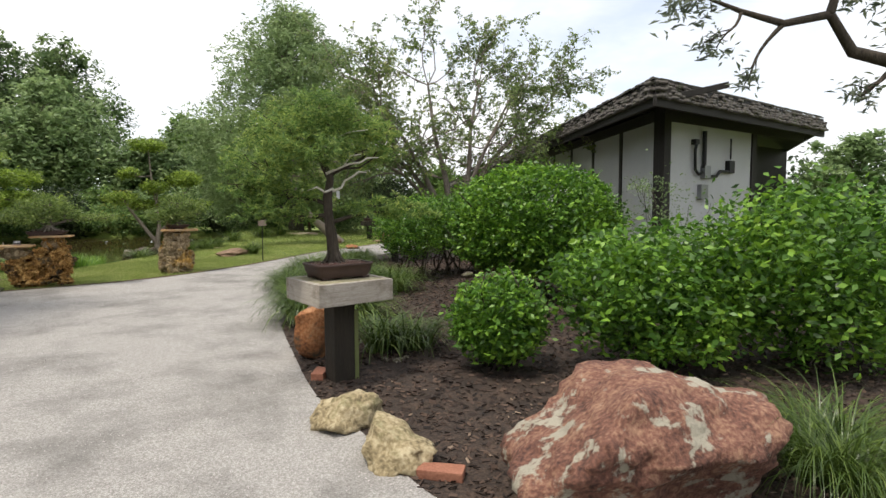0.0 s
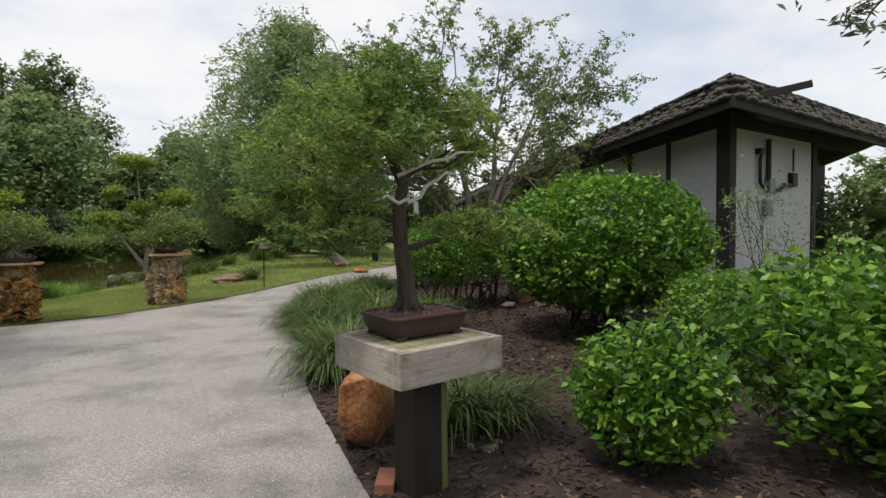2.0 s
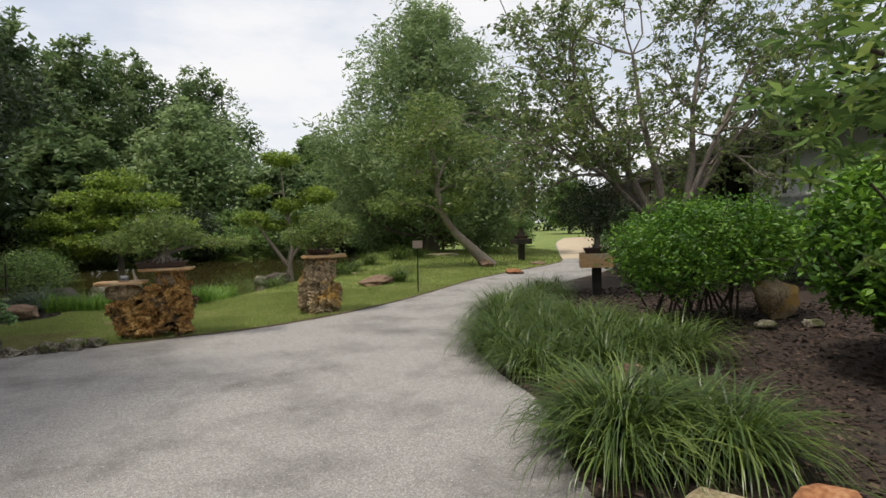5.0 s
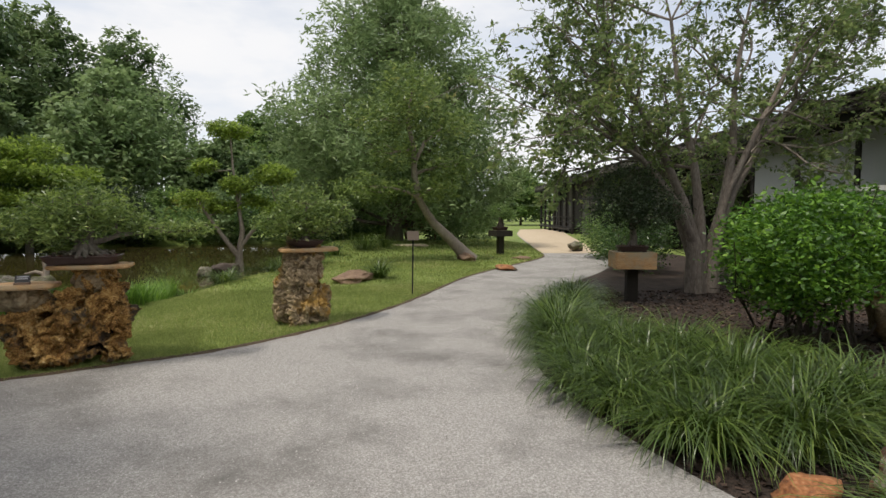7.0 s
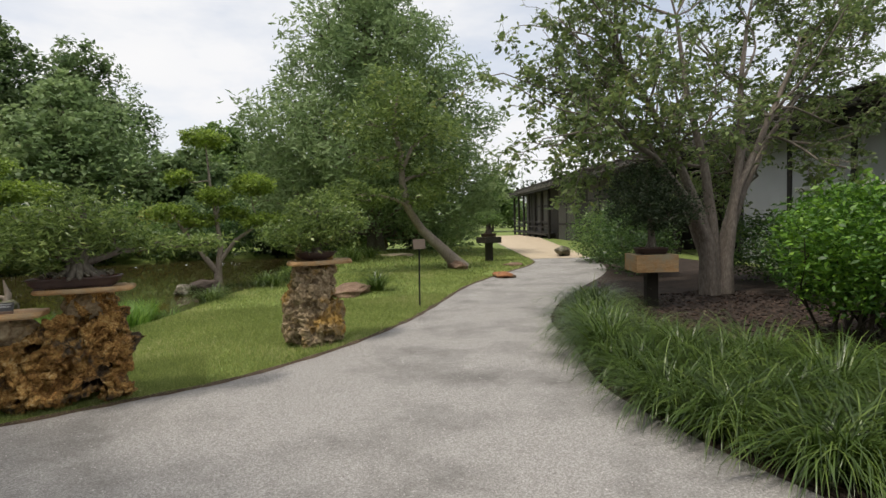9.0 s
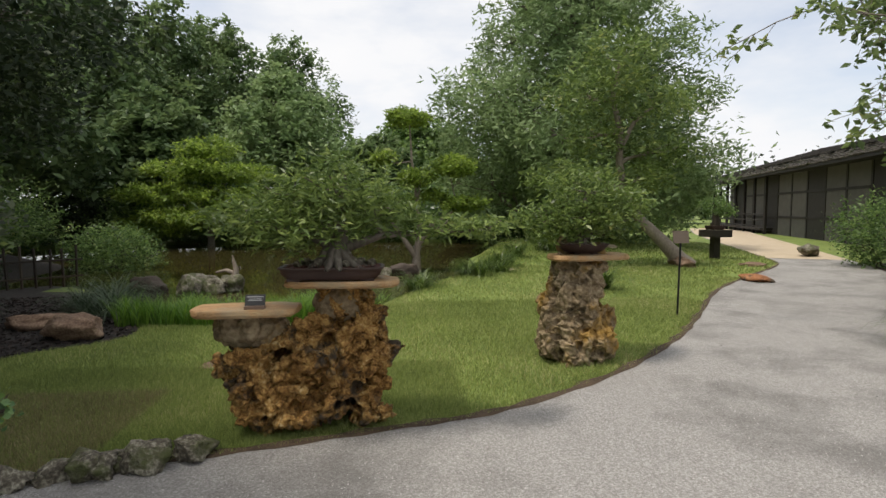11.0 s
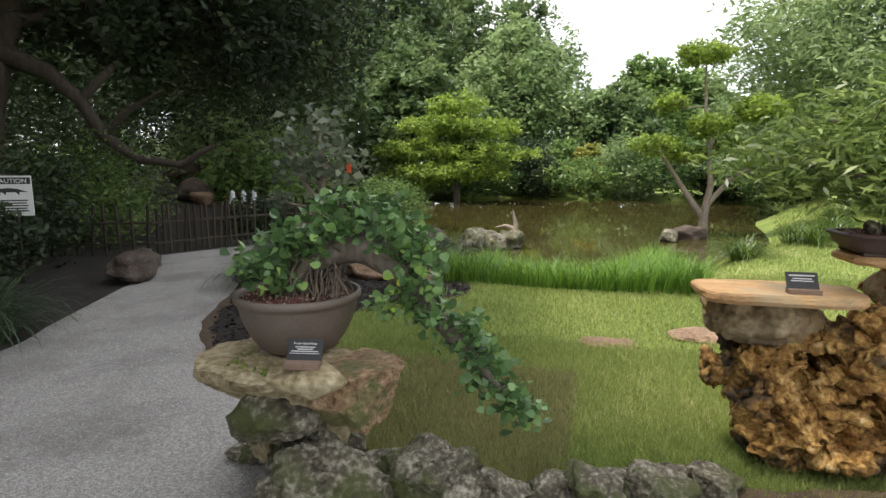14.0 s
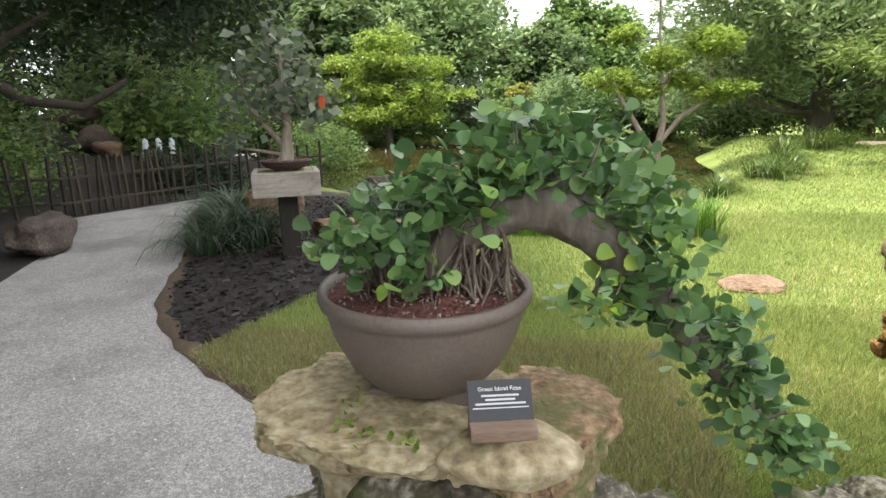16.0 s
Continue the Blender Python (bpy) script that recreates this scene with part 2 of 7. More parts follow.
M["wood_block"] = surface("plaque_wood", [(0.3, (0.16, 0.10, 0.07)), (0.7, (0.30, 0.21, 0.16))], 10, 0.7, 0.3, 80, stretch3=(0.6, 4, 4))
M["brick_red"] = surface("red_clay_brick", [(0.3, (0.20, 0.075, 0.045)), (0.7, (0.36, 0.16, 0.10))], 8, 0.9, 0.4, 70)
M["bamboo"] = surface("dark_weathered_bamboo", [(0.3, (0.018, 0.013, 0.008)), (0.7, (0.06, 0.045, 0.028))], 8, 0.75, 0.3, 60, stretch3=(2, 2, 0.5), vary=0.4)
M["hose_teal"] = plain("teal_rubber", (0.05, 0.30, 0.27), 0.45)
M["orange_tag"] = plain("orange_plastic", (0.75, 0.12, 0.04), 0.5)
M["label_white"] = plain("pale_tag", (0.55, 0.55, 0.56), 0.5)
M["falls"] = surface("white_water", [(0.3, (0.45, 0.48, 0.5)), (0.7, (0.85, 0.86, 0.87))], 12, 0.25, 0.5, 60, stretch3=(4, 4, 0.4))

# Screen colour toned down to hold the deep shade under the eaves.
M["shoji"] = surface("eave_shaded_screen", [(0.3, (0.07, 0.067, 0.06)), (0.7, (0.13, 0.125, 0.115))], 2, 0.85, 0.1, 50)
L = {}
L["feather"] = leaf_mat("feathery_green", [(0.15, (0.030, 0.060, 0.014)), (0.5, (0.075, 0.130, 0.028)), (0.8, (0.165, 0.205, 0.045)), (1.0, (0.26, 0.22, 0.06))], 0.65, 0.5, gain=2.5)
L["hedge"] = leaf_mat("hedge_green", [(0.1, (0.016, 0.042, 0.007)), (0.45, (0.060, 0.140, 0.016)), (0.75, (0.150, 0.270, 0.028)), (1.0, (0.26, 0.38, 0.045))],  0.45, 0.35, gain=1.5, grey=0.0)
L["hedge_dark"] = leaf_mat("dark_hedge_green", [(0.1, (0.014, 0.034, 0.010)), (0.5, (0.036, 0.078, 0.018)), (0.85, (0.090, 0.150, 0.032)), (1.0, (0.16, 0.22, 0.05))], 0.35, gain=1.7)
L["mid"] = leaf_mat("mid_green", [(0.1, (0.026, 0.050, 0.014)), (0.5, (0.060, 0.105, 0.026)), (0.85, (0.120, 0.175, 0.045)), (1.0, (0.22, 0.23, 0.07))], 0.45, 0.48, gain=2.4)
# Gain held low, so shade under the trees is partly in the leaf colour.
L["dark"] = leaf_mat("shade_deepened_green", [(0.1, (0.010, 0.022, 0.009)), (0.5, (0.026, 0.046, 0.017)), (0.85, (0.058, 0.086, 0.028)), (1.0, (0.10, 0.12, 0.045))], 0.6, 0.3, 0.45, 0.5, gain=1.25)
L["wood_green"] = leaf_mat("tall_wood_green", [(0.05, (0.014, 0.030, 0.012)), (0.45, (0.048, 0.078, 0.028)), (0.8, (0.095, 0.132, 0.046)), (1.0, (0.16, 0.18, 0.075))], 0.6, 0.4, 0.3, 0.35, gain=2.45)
L["olive"] = leaf_mat("olive_green", [(0.05, (0.026, 0.046, 0.018)), (0.45, (0.064, 0.098, 0.036)), (0.8, (0.110, 0.150, 0.060)), (1.0, (0.18, 0.19, 0.085))], 0.6, 0.42, 0.35, 0.45, gain=3.0)
L["crape"] = leaf_mat("dull_olive_green", [(0.05, (0.026, 0.042, 0.016)), (0.4, (0.060, 0.092, 0.028)), (0.8, (0.110, 0.145, 0.042)), (0.96, (0.17, 0.16, 0.05)), (1.0, (0.22, 0.13, 0.06))], 0.5, 0.5, 0.6, 0.8, gain=2.5)
L["lime"] = leaf_mat("lime_green", [(0.1, (0.045, 0.075, 0.014)), (0.5, (0.105, 0.150, 0.026)), (0.85, (0.19, 0.245, 0.042)), (1.0, (0.29, 0.31, 0.07))], 0.45, 0.5, gain=2.2, grey=0.0)
L["yellow"] = leaf_mat("yellow_green", [(0.1, (0.070, 0.095, 0.016)), (0.5, (0.15, 0.175, 0.03)), (0.85, (0.26, 0.25, 0.05)), (1.0, (0.34, 0.22, 0.06))], 0.45, gain=1.7)
L["ficus"] = leaf_mat("waxy_ficus_green", [(0.1, (0.036, 0.072, 0.026)), (0.5, (0.076, 0.142, 0.048)), (0.82, (0.135, 0.215, 0.080)), (0.94, (0.19, 0.30, 0.05)), (1.0, (0.40, 0.44, 0.03))],  0.38, 0.25, 0.8, 4.0, gain=1.7, grey=0.0)
L["grey_leaf"] = leaf_mat("grey_green_leaf", [(0.1, (0.050, 0.064, 0.046)), (0.5, (0.105, 0.135, 0.085)), (0.85, (0.18, 0.21, 0.13)), (1.0, (0.27, 0.18, 0.10))], 0.4, gain=1.45)
L["blade"] = leaf_mat("strappy_green", [(0.1, (0.020, 0.040, 0.008)), (0.5, (0.064, 0.108, 0.020)), (0.80, (0.150, 0.205, 0.042)), (0.94, (0.24, 0.28, 0.06)), (1.0, (0.46, 0.38, 0.11))], 0.34, 0.3, gain=1.25, grey=0.0)
L["blade_dark"] = leaf_mat("dark_strappy_green", [(0.1, (0.018, 0.034, 0.016)), (0.5, (0.042, 0.074, 0.034)), (0.9, (0.090, 0.125, 0.060))], 0.42, gain=1.5)
L["reed"] = leaf_mat("bright_reed", [(0.1, (0.040, 0.085, 0.012)), (0.5, (0.090, 0.180, 0.022)), (0.9, (0.19, 0.28, 0.045))], 0.5, gain=1.5, grey=0.0)
L["whorl"] = leaf_mat("yellow_tipped_green", [(0.1, (0.035, 0.060, 0.014)), (0.5, (0.085, 0.130, 0.030)), (0.8, (0.155, 0.205, 0.050)), (1.0, (0.28, 0.28, 0.09))], 0.4, 0.45, gain=2.0)
L["turf"] = leaf_mat("turf_blade", [(0.1, (0.058, 0.081, 0.018)), (0.5, (0.124, 0.161, 0.038)), (0.80, (0.195, 0.228, 0.068)), (0.90, (0.29, 0.26, 0.13)), (1.0, (0.38, 0.32, 0.19))], 0.6, 0.4, 0.75, 0.7, gain=2.25)

L["straw"] = leaf_mat("dry_grass", [(0.1, (0.10, 0.095, 0.035)), (0.5, (0.19, 0.175, 0.075)), (0.85, (0.30, 0.26, 0.13)), (1.0, (0.42, 0.36, 0.21))], 0.65, 0.3, 0.7, 1.5, gain=1.4)

m, n, l, b = nodes_of("pond_water")
b.inputs["Base Color"].default_value = (0.050, 0.042, 0.014, 1)
b.inputs["Roughness"].default_value = 0.04
rip = n.new("ShaderNodeTexNoise")
rip.inputs["Scale"].default_value, rip.inputs["Detail"].default_value = 1.6, 4
bmp = n.new("ShaderNodeBump")
bmp.inputs["Strength"].default_value, bmp.inputs["Distance"].default_value = 0.05, 0.05
l.new(rip.outputs["Fac"], bmp.inputs["Height"])
l.new(bmp.outputs["Normal"], b.inputs["Normal"])
M["water"] = m


# ---- mesh helpers ----
from mathutils.geometry import tessellate_polygon

RNG = np.random.default_rng(7)


def fast_mesh(name, V, F, smooth=False):
    """Mesh from arrays; F is (n, k), all faces with k corners."""
    V, F = np.asarray(V, np.float32), np.asarray(F, np.int32)
    me = bpy.data.meshes.new(name)
    me.vertices.add(len(V))
    me.vertices.foreach_set("co", V.ravel())
    k = F.shape[1]
    me.loops.add(F.size)
    me.loops.foreach_set("vertex_index", F.ravel())
    me.polygons.add(len(F))
    me.polygons.foreach_set("loop_start", np.arange(0, F.size, k, dtype=np.int32))
    me.update(calc_edges=True)
    if smooth:
        me.polygons.foreach_set("use_smooth", np.ones(len(F), bool))
    return me


def bm_mesh(name, bm, smooth=False):
    me = bpy.data.meshes.new(name)
    bm.to_mesh(me)
    bm.free()
    if smooth:
        me.polygons.foreach_set("use_smooth", np.ones(len(me.polygons), bool))
    return me


def thing(name, loc, label, category, group="", kind="", yaw=0.0):
    ob = new(name)
    ob.matrix_world = pose(*loc, 0, 0, yaw)
    ob.empty_display_size = 0.2
    return tagged(ob, label, category, group, kind)


def part(name, data, material, parent, label="", at=None, kind=""):
    me = bm_mesh(name, data) if isinstance(data, bmesh.types.BMesh) else data
    if material and not me.materials:
        me.materials.append(material)
    ob = new(name, me)
    ob.parent = parent
    if at is not None:
        ob.matrix_local = at
    return tagged(ob, label, "", "", kind)


def solo(name, data, material, loc, label, category, group="", kind="", yaw=0.0):
    """A thing that is a single mesh."""
    me = bm_mesh(name, data) if isinstance(data, bmesh.types.BMesh) else data
    if material and not me.materials:
        me.materials.append(material)
    ob = new(name, me)
    ob.matrix_world = pose(*loc, 0, 0, yaw)
    return tagged(ob, label, category, group, kind)


def box(bm, size, at=(0, 0, 0), bevel=0.0, turn=None):
    """A box with its base centre at `at`."""
    r = bmesh.ops.create_cube(bm, size=1.0)
    vs = r["verts"]
    bmesh.ops.scale(bm, vec=size, verts=vs)
    bmesh.ops.translate(bm, vec=(0, 0, size[2] / 2), verts=vs)
    if bevel:
        es = list({e for v in vs for e in v.link_edges})
        g = bmesh.ops.bevel(bm, geom=es, offset=bevel, segments=2, affect="EDGES", profile=0.7)
        vs = list({v for f in g["faces"] for v in f.verts} | {v for v in vs if v.is_valid})
    if turn is not None:
        bmesh.ops.transform(bm, matrix=turn, verts=vs)
    bmesh.ops.translate(bm, vec=at, verts=vs)
    return bm


def a_box(size, at=(0, 0, 0), bevel=0.004, turn=None):
    return box(bmesh.new(), size, at, bevel, turn)


def wobble(bm, amount, scale, seed=0.0):
    for v in bm.verts:
        v.co += noise.noise_vector(v.co * scale + Vector((seed, seed * 1.7, 3.1))) * amount
    return bm


def rock(size, seed, rough=0.25, sub=3, pits=0.0, flat_base=True, lumps=2.0, cuts=11):
    """An uneven stone: a ball broken by flat cleavage faces, roughened at several scales, with optional solution pits."""
    rs = random.Random(int(seed * 977))
    planes = []
    for k in range(cuts):
        d = Vector((rs.gauss(0, 1), rs.gauss(0, 1), rs.gauss(0, 0.8))).normalized()
        planes.append((d, rs.uniform(0.62, 0.9)))
    bm = bmesh.new()
    bmesh.ops.create_icosphere(bm, subdivisions=sub, radius=1.0)
    o = Vector((seed * 3.7, seed * 1.3, seed * 2.9))
    for v in bm.verts:
        p = v.co.copy()
        p = Vector([math.copysign(abs(c) ** 0.75, c) for c in p])
        for d, c in planes:
            over = p.dot(d) - c
            if over > 0:
                p -= d * over * 0.88
        n1 = noise.noise(p * lumps * 0.7 + o) + 0.5 * noise.noise(p * lumps * 1.7 + o) + 0.3 * noise.noise(p * lumps * 4 + o) + 0.16 * noise.noise(p * lumps * 9 + o)
        d = 1 + rough * n1
        if pits:
            c1 = noise.voronoi(p * lumps * 1.7 + o)[0]
            c2 = noise.voronoi(p * lumps * 3.9 + o)[0]
            c3 = noise.voronoi(p * lumps * 8.5 + o)[0]
            d -= pits * (1.9 * max(0.0, 0.33 - c1[0]) + 1.0 * max(0.0, 0.3 - c2[0]))
            d -= pits * 0.5 * max(0.0, 0.16 - (c2[1] - c2[0]))
            d -= pits * 0.45 * max(0.0, 0.3 - c3[0])
            d += pits * 0.25 * noise.noise(p * lumps * 14 + o)
        v.co = Vector((p.x * d * size[0] / 2, p.y * d * size[1] / 2, p.z * d * size[2] / 2 + size[2] / 2))
        if flat_base and v.co.z < 0:
            v.co.z *= 0.15
    return bm_mesh("rock", bm, smooth=sub < 6)


def knobby(cores, count, knob, seed, squash=1.0, smooth=False, rough=1.0):
    """Reef-like limestone: lobes covered in folded knobs with dark clefts between, all one mesh.

    cores: (x, y, z, rx, ry, rz) ellipsoids; knobs grow on the outside of their union.
    """
    rs = random.Random(seed)
    V, F = [], []

    def lump(c, r, sub, s):
        bm = bmesh.new()
        bmesh.ops.create_icosphere(bm, subdivisions=sub, radius=1.0)
        base = len(V)
        o = Vector((s * 3.1, s * 1.7, s * 2.3))
        for v in bm.verts:
            p = v.co.copy()
            q = Vector((p.x * r[0], p.y * r[1], p.z * r[2])) * 9 + o
            q = q + noise.noise_vector(q * 0.8) * 0.5
            d = 1 + rough * (0.30 * noise.noise(q * 0.7) + 0.34 * (0.30 - abs(noise.noise(q * 1.1)) * 1.7) + 0.16 * (0.3 - abs(noise.noise(q * 2.6)) * 1.7) + 0.07 * noise.noise(q * 6.0))
            V.append((c[0] + p.x * d * r[0], c[1] + p.y * d * r[1], max(-0.03, c[2] + p.z * d * r[2])))
        for f in bm.faces:
            F.append(tuple(base + v.index for v in f.verts))
        bm.free()

    for k, (x, y, z, rx, ry, rz) in enumerate(cores):
        lump((x, y, z), (rx * 0.93, ry * 0.93, rz * 0.93), 5, seed + k)
    area = [c[3] * c[5] for c in cores]
    made = tries = 0
    while made < count and tries < count * 30:
        tries += 1
        x, y, z, rx, ry, rz = rs.choices(cores, area)[0]
        d = Vector((rs.gauss(0, 1), rs.gauss(-0.25, 1), rs.gauss(0, 0.9))).normalized()
        p = (x + d.x * rx * 0.95, y + d.y * ry * 0.95, z + d.z * rz * 0.95)
        if p[2] < 0.0 or any(((p[0] - c[0]) / c[3]) ** 2 + ((p[1] - c[1]) / c[4]) ** 2 + ((p[2] - c[2]) / c[5]) ** 2 < 0.75 for c in cores):
            continue
        s = knob * rs.uniform(0.55, 1.35)
        lump(p, (s * rs.uniform(0.8, 1.3), s * rs.uniform(0.7, 1.0), s * squash * rs.uniform(0.7, 1.2)), 4 if s > knob * 0.8 else 3, seed + 50 + made)
        made += 1
    return fast_mesh("limestone", np.array(V), F, smooth=smooth)


def fused(me, voxel, seed, holes=(), deep=1.0):
    """Melts overlapping lobes into one skin, then cuts folds, pits and caves into it."""
    ob = bpy.data.objects.new("raw", me)
    scene.collection.objects.link(ob)
    mod = ob.modifiers.new("skin", "REMESH")
    mod.mode, mod.voxel_size = "VOXEL", voxel
    out = bpy.data.meshes.new_from_object(ob.evaluated_get(bpy.context.evaluated_depsgraph_get()))
    bpy.data.objects.remove(ob)
    o = Vector((seed * 1.9, seed * 0.7, seed * 1.1))
    normals = [v.normal.copy() for v in out.vertices]
    for v, nrm in zip(out.vertices, normals):
        q = v.co + o
        q = q + noise.noise_vector(q * 7) * 0.035
        d = -0.045 * max(0.0, 1 - abs(noise.noise(q * 7.5)) * 5.5)
        d -= 0.022 * max(0.0, 1 - abs(noise.noise(q * 17 + o)) * 4.5)
        d += 0.016 * noise.noise(q * 11) + 0.007 * noise.noise(q * 30)
        d -= 0.055 * max(0.0, 0.42 - noise.voronoi(q * 9.5)[0][0])
        p = v.co + nrm * d * deep
        for hx, hz, r, depth in holes:
            e = ((p.x - hx) ** 2 + (p.z - hz) ** 2) / (r * r) * (1 + 0.6 * noise.noise(q * 9))
            if e < 1 and nrm.y < 0.2:
                p.y += depth * (1 - e) ** 0.5
        p.z = max(p.z, -0.03)
        v.co = p
    for f in out.polygons:
        f.use_smooth = True
    return out


def tubes(paths, sides=7, knots=0.0):
    """Tapered limbs: each path is a list of (x, y, z, radius)."""
    V, F = [], []
    for path in paths:
        pts = [Vector(p[:3]) for p in path]
        base = len(V)
        side = Vector((0.3, 1, 0.1)).normalized()
        for i, p in enumerate(pts):
            d = (pts[min(i + 1, len(pts) - 1)] - pts[max(i - 1, 0)]).normalized()
            side = (side - d * side.dot(d))
            side = side.normalized() if side.length > 1e-4 else d.orthogonal().normalized()
            up = d.cross(side)
            for k in range(sides):
                a = 2 * math.pi * k / sides
                r = path[i][3] * (1 + knots * noise.noise(Vector((p.x * 9 + k, p.y * 9, p.z * 5))))
                V.append(p + (side * math.cos(a) + up * math.sin(a)) * r)
        for i in range(len(pts) - 1):
            for k in range(sides):
                a, b2 = base + i * sides + k, base + i * sides + (k + 1) % sides
                F.append((a, b2, b2 + sides, a + sides))
    return fast_mesh("limbs", V, F, smooth=True)


def bend(a, b, r0, r1, n=7, sway=0.15, lift=0.0, rng=RNG):
    """A limb's path from a to b that wanders on its way."""
    a, b = np.array(a, float), np.array(b, float)
    w = np.linalg.norm(b - a) * sway
    k1, k2 = rng.normal(0, w, 3), rng.normal(0, w, 3)
    out = []
    for i in range(n):
        s = i / (n - 1)
        p = a + (b - a) * s + k1 * math.sin(math.pi * s) * 0.6 + k2 * math.sin(2 * math.pi * s) * 0.4
        p[2] += lift * math.sin(math.pi * s)
        out.append((*p, r0 + (r1 - r0) * s ** 0.8))
    return out


def leaf_cloud(P, size, aspect=0.45, up=0.3, jitter=0.35, droop=0.0, rng=RNG, fold=0.12):
    """One folded diamond leaf at each point."""
    n = len(P)
    d = rng.normal(size=(n, 3))
    d[:, 2] = d[:, 2] * 0.6 - droop
    d /= np.linalg.norm(d, axis=1)[:, None]
    nn = rng.normal(size=(n, 3)) * (1 - up)
    nn[:, 2] += up * 1.6
    s = np.cross(d, nn)
    s /= np.linalg.norm(s, axis=1)[:, None] + 1e-6
    u = np.cross(s, d)
    L0 = size * (1 + jitter * rng.uniform(-1, 1, n))[:, None]
    W = L0 * aspect
    V = np.stack([P, P + d * L0 * 0.5 + s * W * 0.5 + u * L0 * fold, P + d * L0, P + d * L0 * 0.5 - s * W * 0.5 + u * L0 * fold], 1).reshape(-1, 3)
    F = np.arange(4 * n).reshape(n, 4)
    return V, F


def clumps(blobs, count, tuft=0.16, per=14, shell=0.55, rng=RNG, flat=1.0, ragged=0.25):
    """Leaf points: tufts spread over ellipsoids (x, y, z, rx, ry, rz), thicker towards their skins, with gaps."""
    vol = np.array([b[3] * b[4] + b[4] * b[5] + b[3] * b[5] for b in blobs])
    n = max(1, count // per)
    which = rng.choice(len(blobs), n, p=vol / vol.sum())
    B = np.array(blobs)[which]
    d = rng.normal(size=(n, 3))
    d /= np.linalg.norm(d, axis=1)[:, None]
    r = rng.uniform(0, 1, n) ** (1 / 3)
    r = np.where(rng.uniform(size=n) < shell, 0.82 + 0.18 * r, r)
    r *= 1 + ragged * np.clip(rng.normal(size=n), -1.5, 1.8) * 0.6
    C = B[:, :3] + d * r[:, None] * B[:, 3:]
    rad = np.minimum(B[:, 3:].min(1), B[:, 3:].max(1))
    T = np.repeat(C, per, 0) + rng.normal(size=(n * per, 3)) * (np.repeat(rad, per) * tuft)[:, None] * np.array([1, 1, flat])
    return T


def crown(parent, blobs, count, size, material, label="", tuft=0.16, per=14, aspect=0.45, up=0.3, droop=0.0, shell=0.55, ragged=0.25, flat=1.0, seed=1, name="crown"):
    rng = np.random.default_rng(seed)
    P = clumps(blobs, count, tuft, per, shell, rng, flat, ragged)
    V, F = leaf_cloud(P, size, aspect, up, 0.35, droop, rng)
    return part(name, fast_mesh(name, V, F), material, parent, label)


def tree(name, loc, label, trunk, blobs, count, size, leaf, bark, seed=1, limb_r=0.05, category="tree", group="", **kw):
    """A tapered trunk, limbs to every clump of the crown, and many small leaves. Coordinates are local to the base."""
    rng = np.random.default_rng(seed)
    t = thing(name, loc, label, category, group)
    paths = []
    limbs = []
    joints = [q for p in trunk for q in p[len(p) // 3:]]
    for bl in blobs:
        c = np.array(bl[:3])
        best = min(joints, key=lambda q: np.linalg.norm(np.array(q[:3]) - c) + 0.9 * max(0, q[2] - c[2]))
        r0 = min(best[3] * 0.75, limb_r * 1.6)
        main = bend(best[:3], c, r0, max(r0 * 0.3, 0.006), 7, 0.12, rng=rng)
        limbs.append(main)
        for k in range(4):
            d = rng.normal(size=3)
            d[2] = abs(d[2]) * 0.6
            e = c + d / np.linalg.norm(d) * np.array(bl[3:]) * 0.85
            s = main[3 + k % 3]
            paths.append(bend(s[:3], e, s[3] * 0.7, 0.004, 5, 0.15, rng=rng))
    part("trunk", tubes([trunk[0]], 10, 0.25), bark, t)
    for p in [*trunk[1:], *limbs]:
        part("limb", tubes([p], 7, 0.25), bark, t)
    part("twig_mass", tubes(paths, 5, 0.2), bark, t, kind="stuff")
    crown(t, blobs, count, size, leaf, seed=seed, **kw)
    return t


def polygon_sheet(name, pts, z, material, label, category, kind="structure"):
    flat = []
    for x, y in pts:
        if not flat or math.hypot(x - flat[-1].x, y - flat[-1].y) > 0.01:
            flat.append(Vector((x, y, 0.0)))
    tris = tessellate_polygon([flat])
    bm = bmesh.new()
    vs = [bm.verts.new((p.x, p.y, z)) for p in flat]
    for i, j, k in tris:
        n = (flat[j] - flat[i]).cross(flat[k] - flat[i]).z
        if abs(n) > 1e-9:
            bm.faces.new((vs[i], vs[j], vs[k]) if n > 0 else (vs[i], vs[k], vs[j]))
    return solo(name, bm, material, (0, 0, 0), label, category, kind=kind)


def inside(poly, X, Y):
    poly = np.array(poly)
    r = np.zeros(np.shape(X), bool)
    j = len(poly) - 1
    for i in range(len(poly)):
        (xi, yi), (xj, yj) = poly[i], poly[j]
        c = ((yi > Y) != (yj > Y)) & (X < (xj - xi) * (Y - yi) / (yj - yi + 1e-12) + xi)
        r ^= c
        j = i
    return r


def edge_distance(poly, X, Y):
    poly = np.array(poly, float)
    best = np.full(np.shape(X), 1e9)
    for a, b2 in zip(poly, np.roll(poly, -1, 0)):
        ab = b2 - a
        t = np.clip(((X - a[0]) * ab[0] + (Y - a[1]) * ab[1]) / (ab @ ab), 0, 1)
        best = np.minimum(best, np.hypot(X - a[0] - t * ab[0], Y - a[1] - t * ab[1]))
    return best


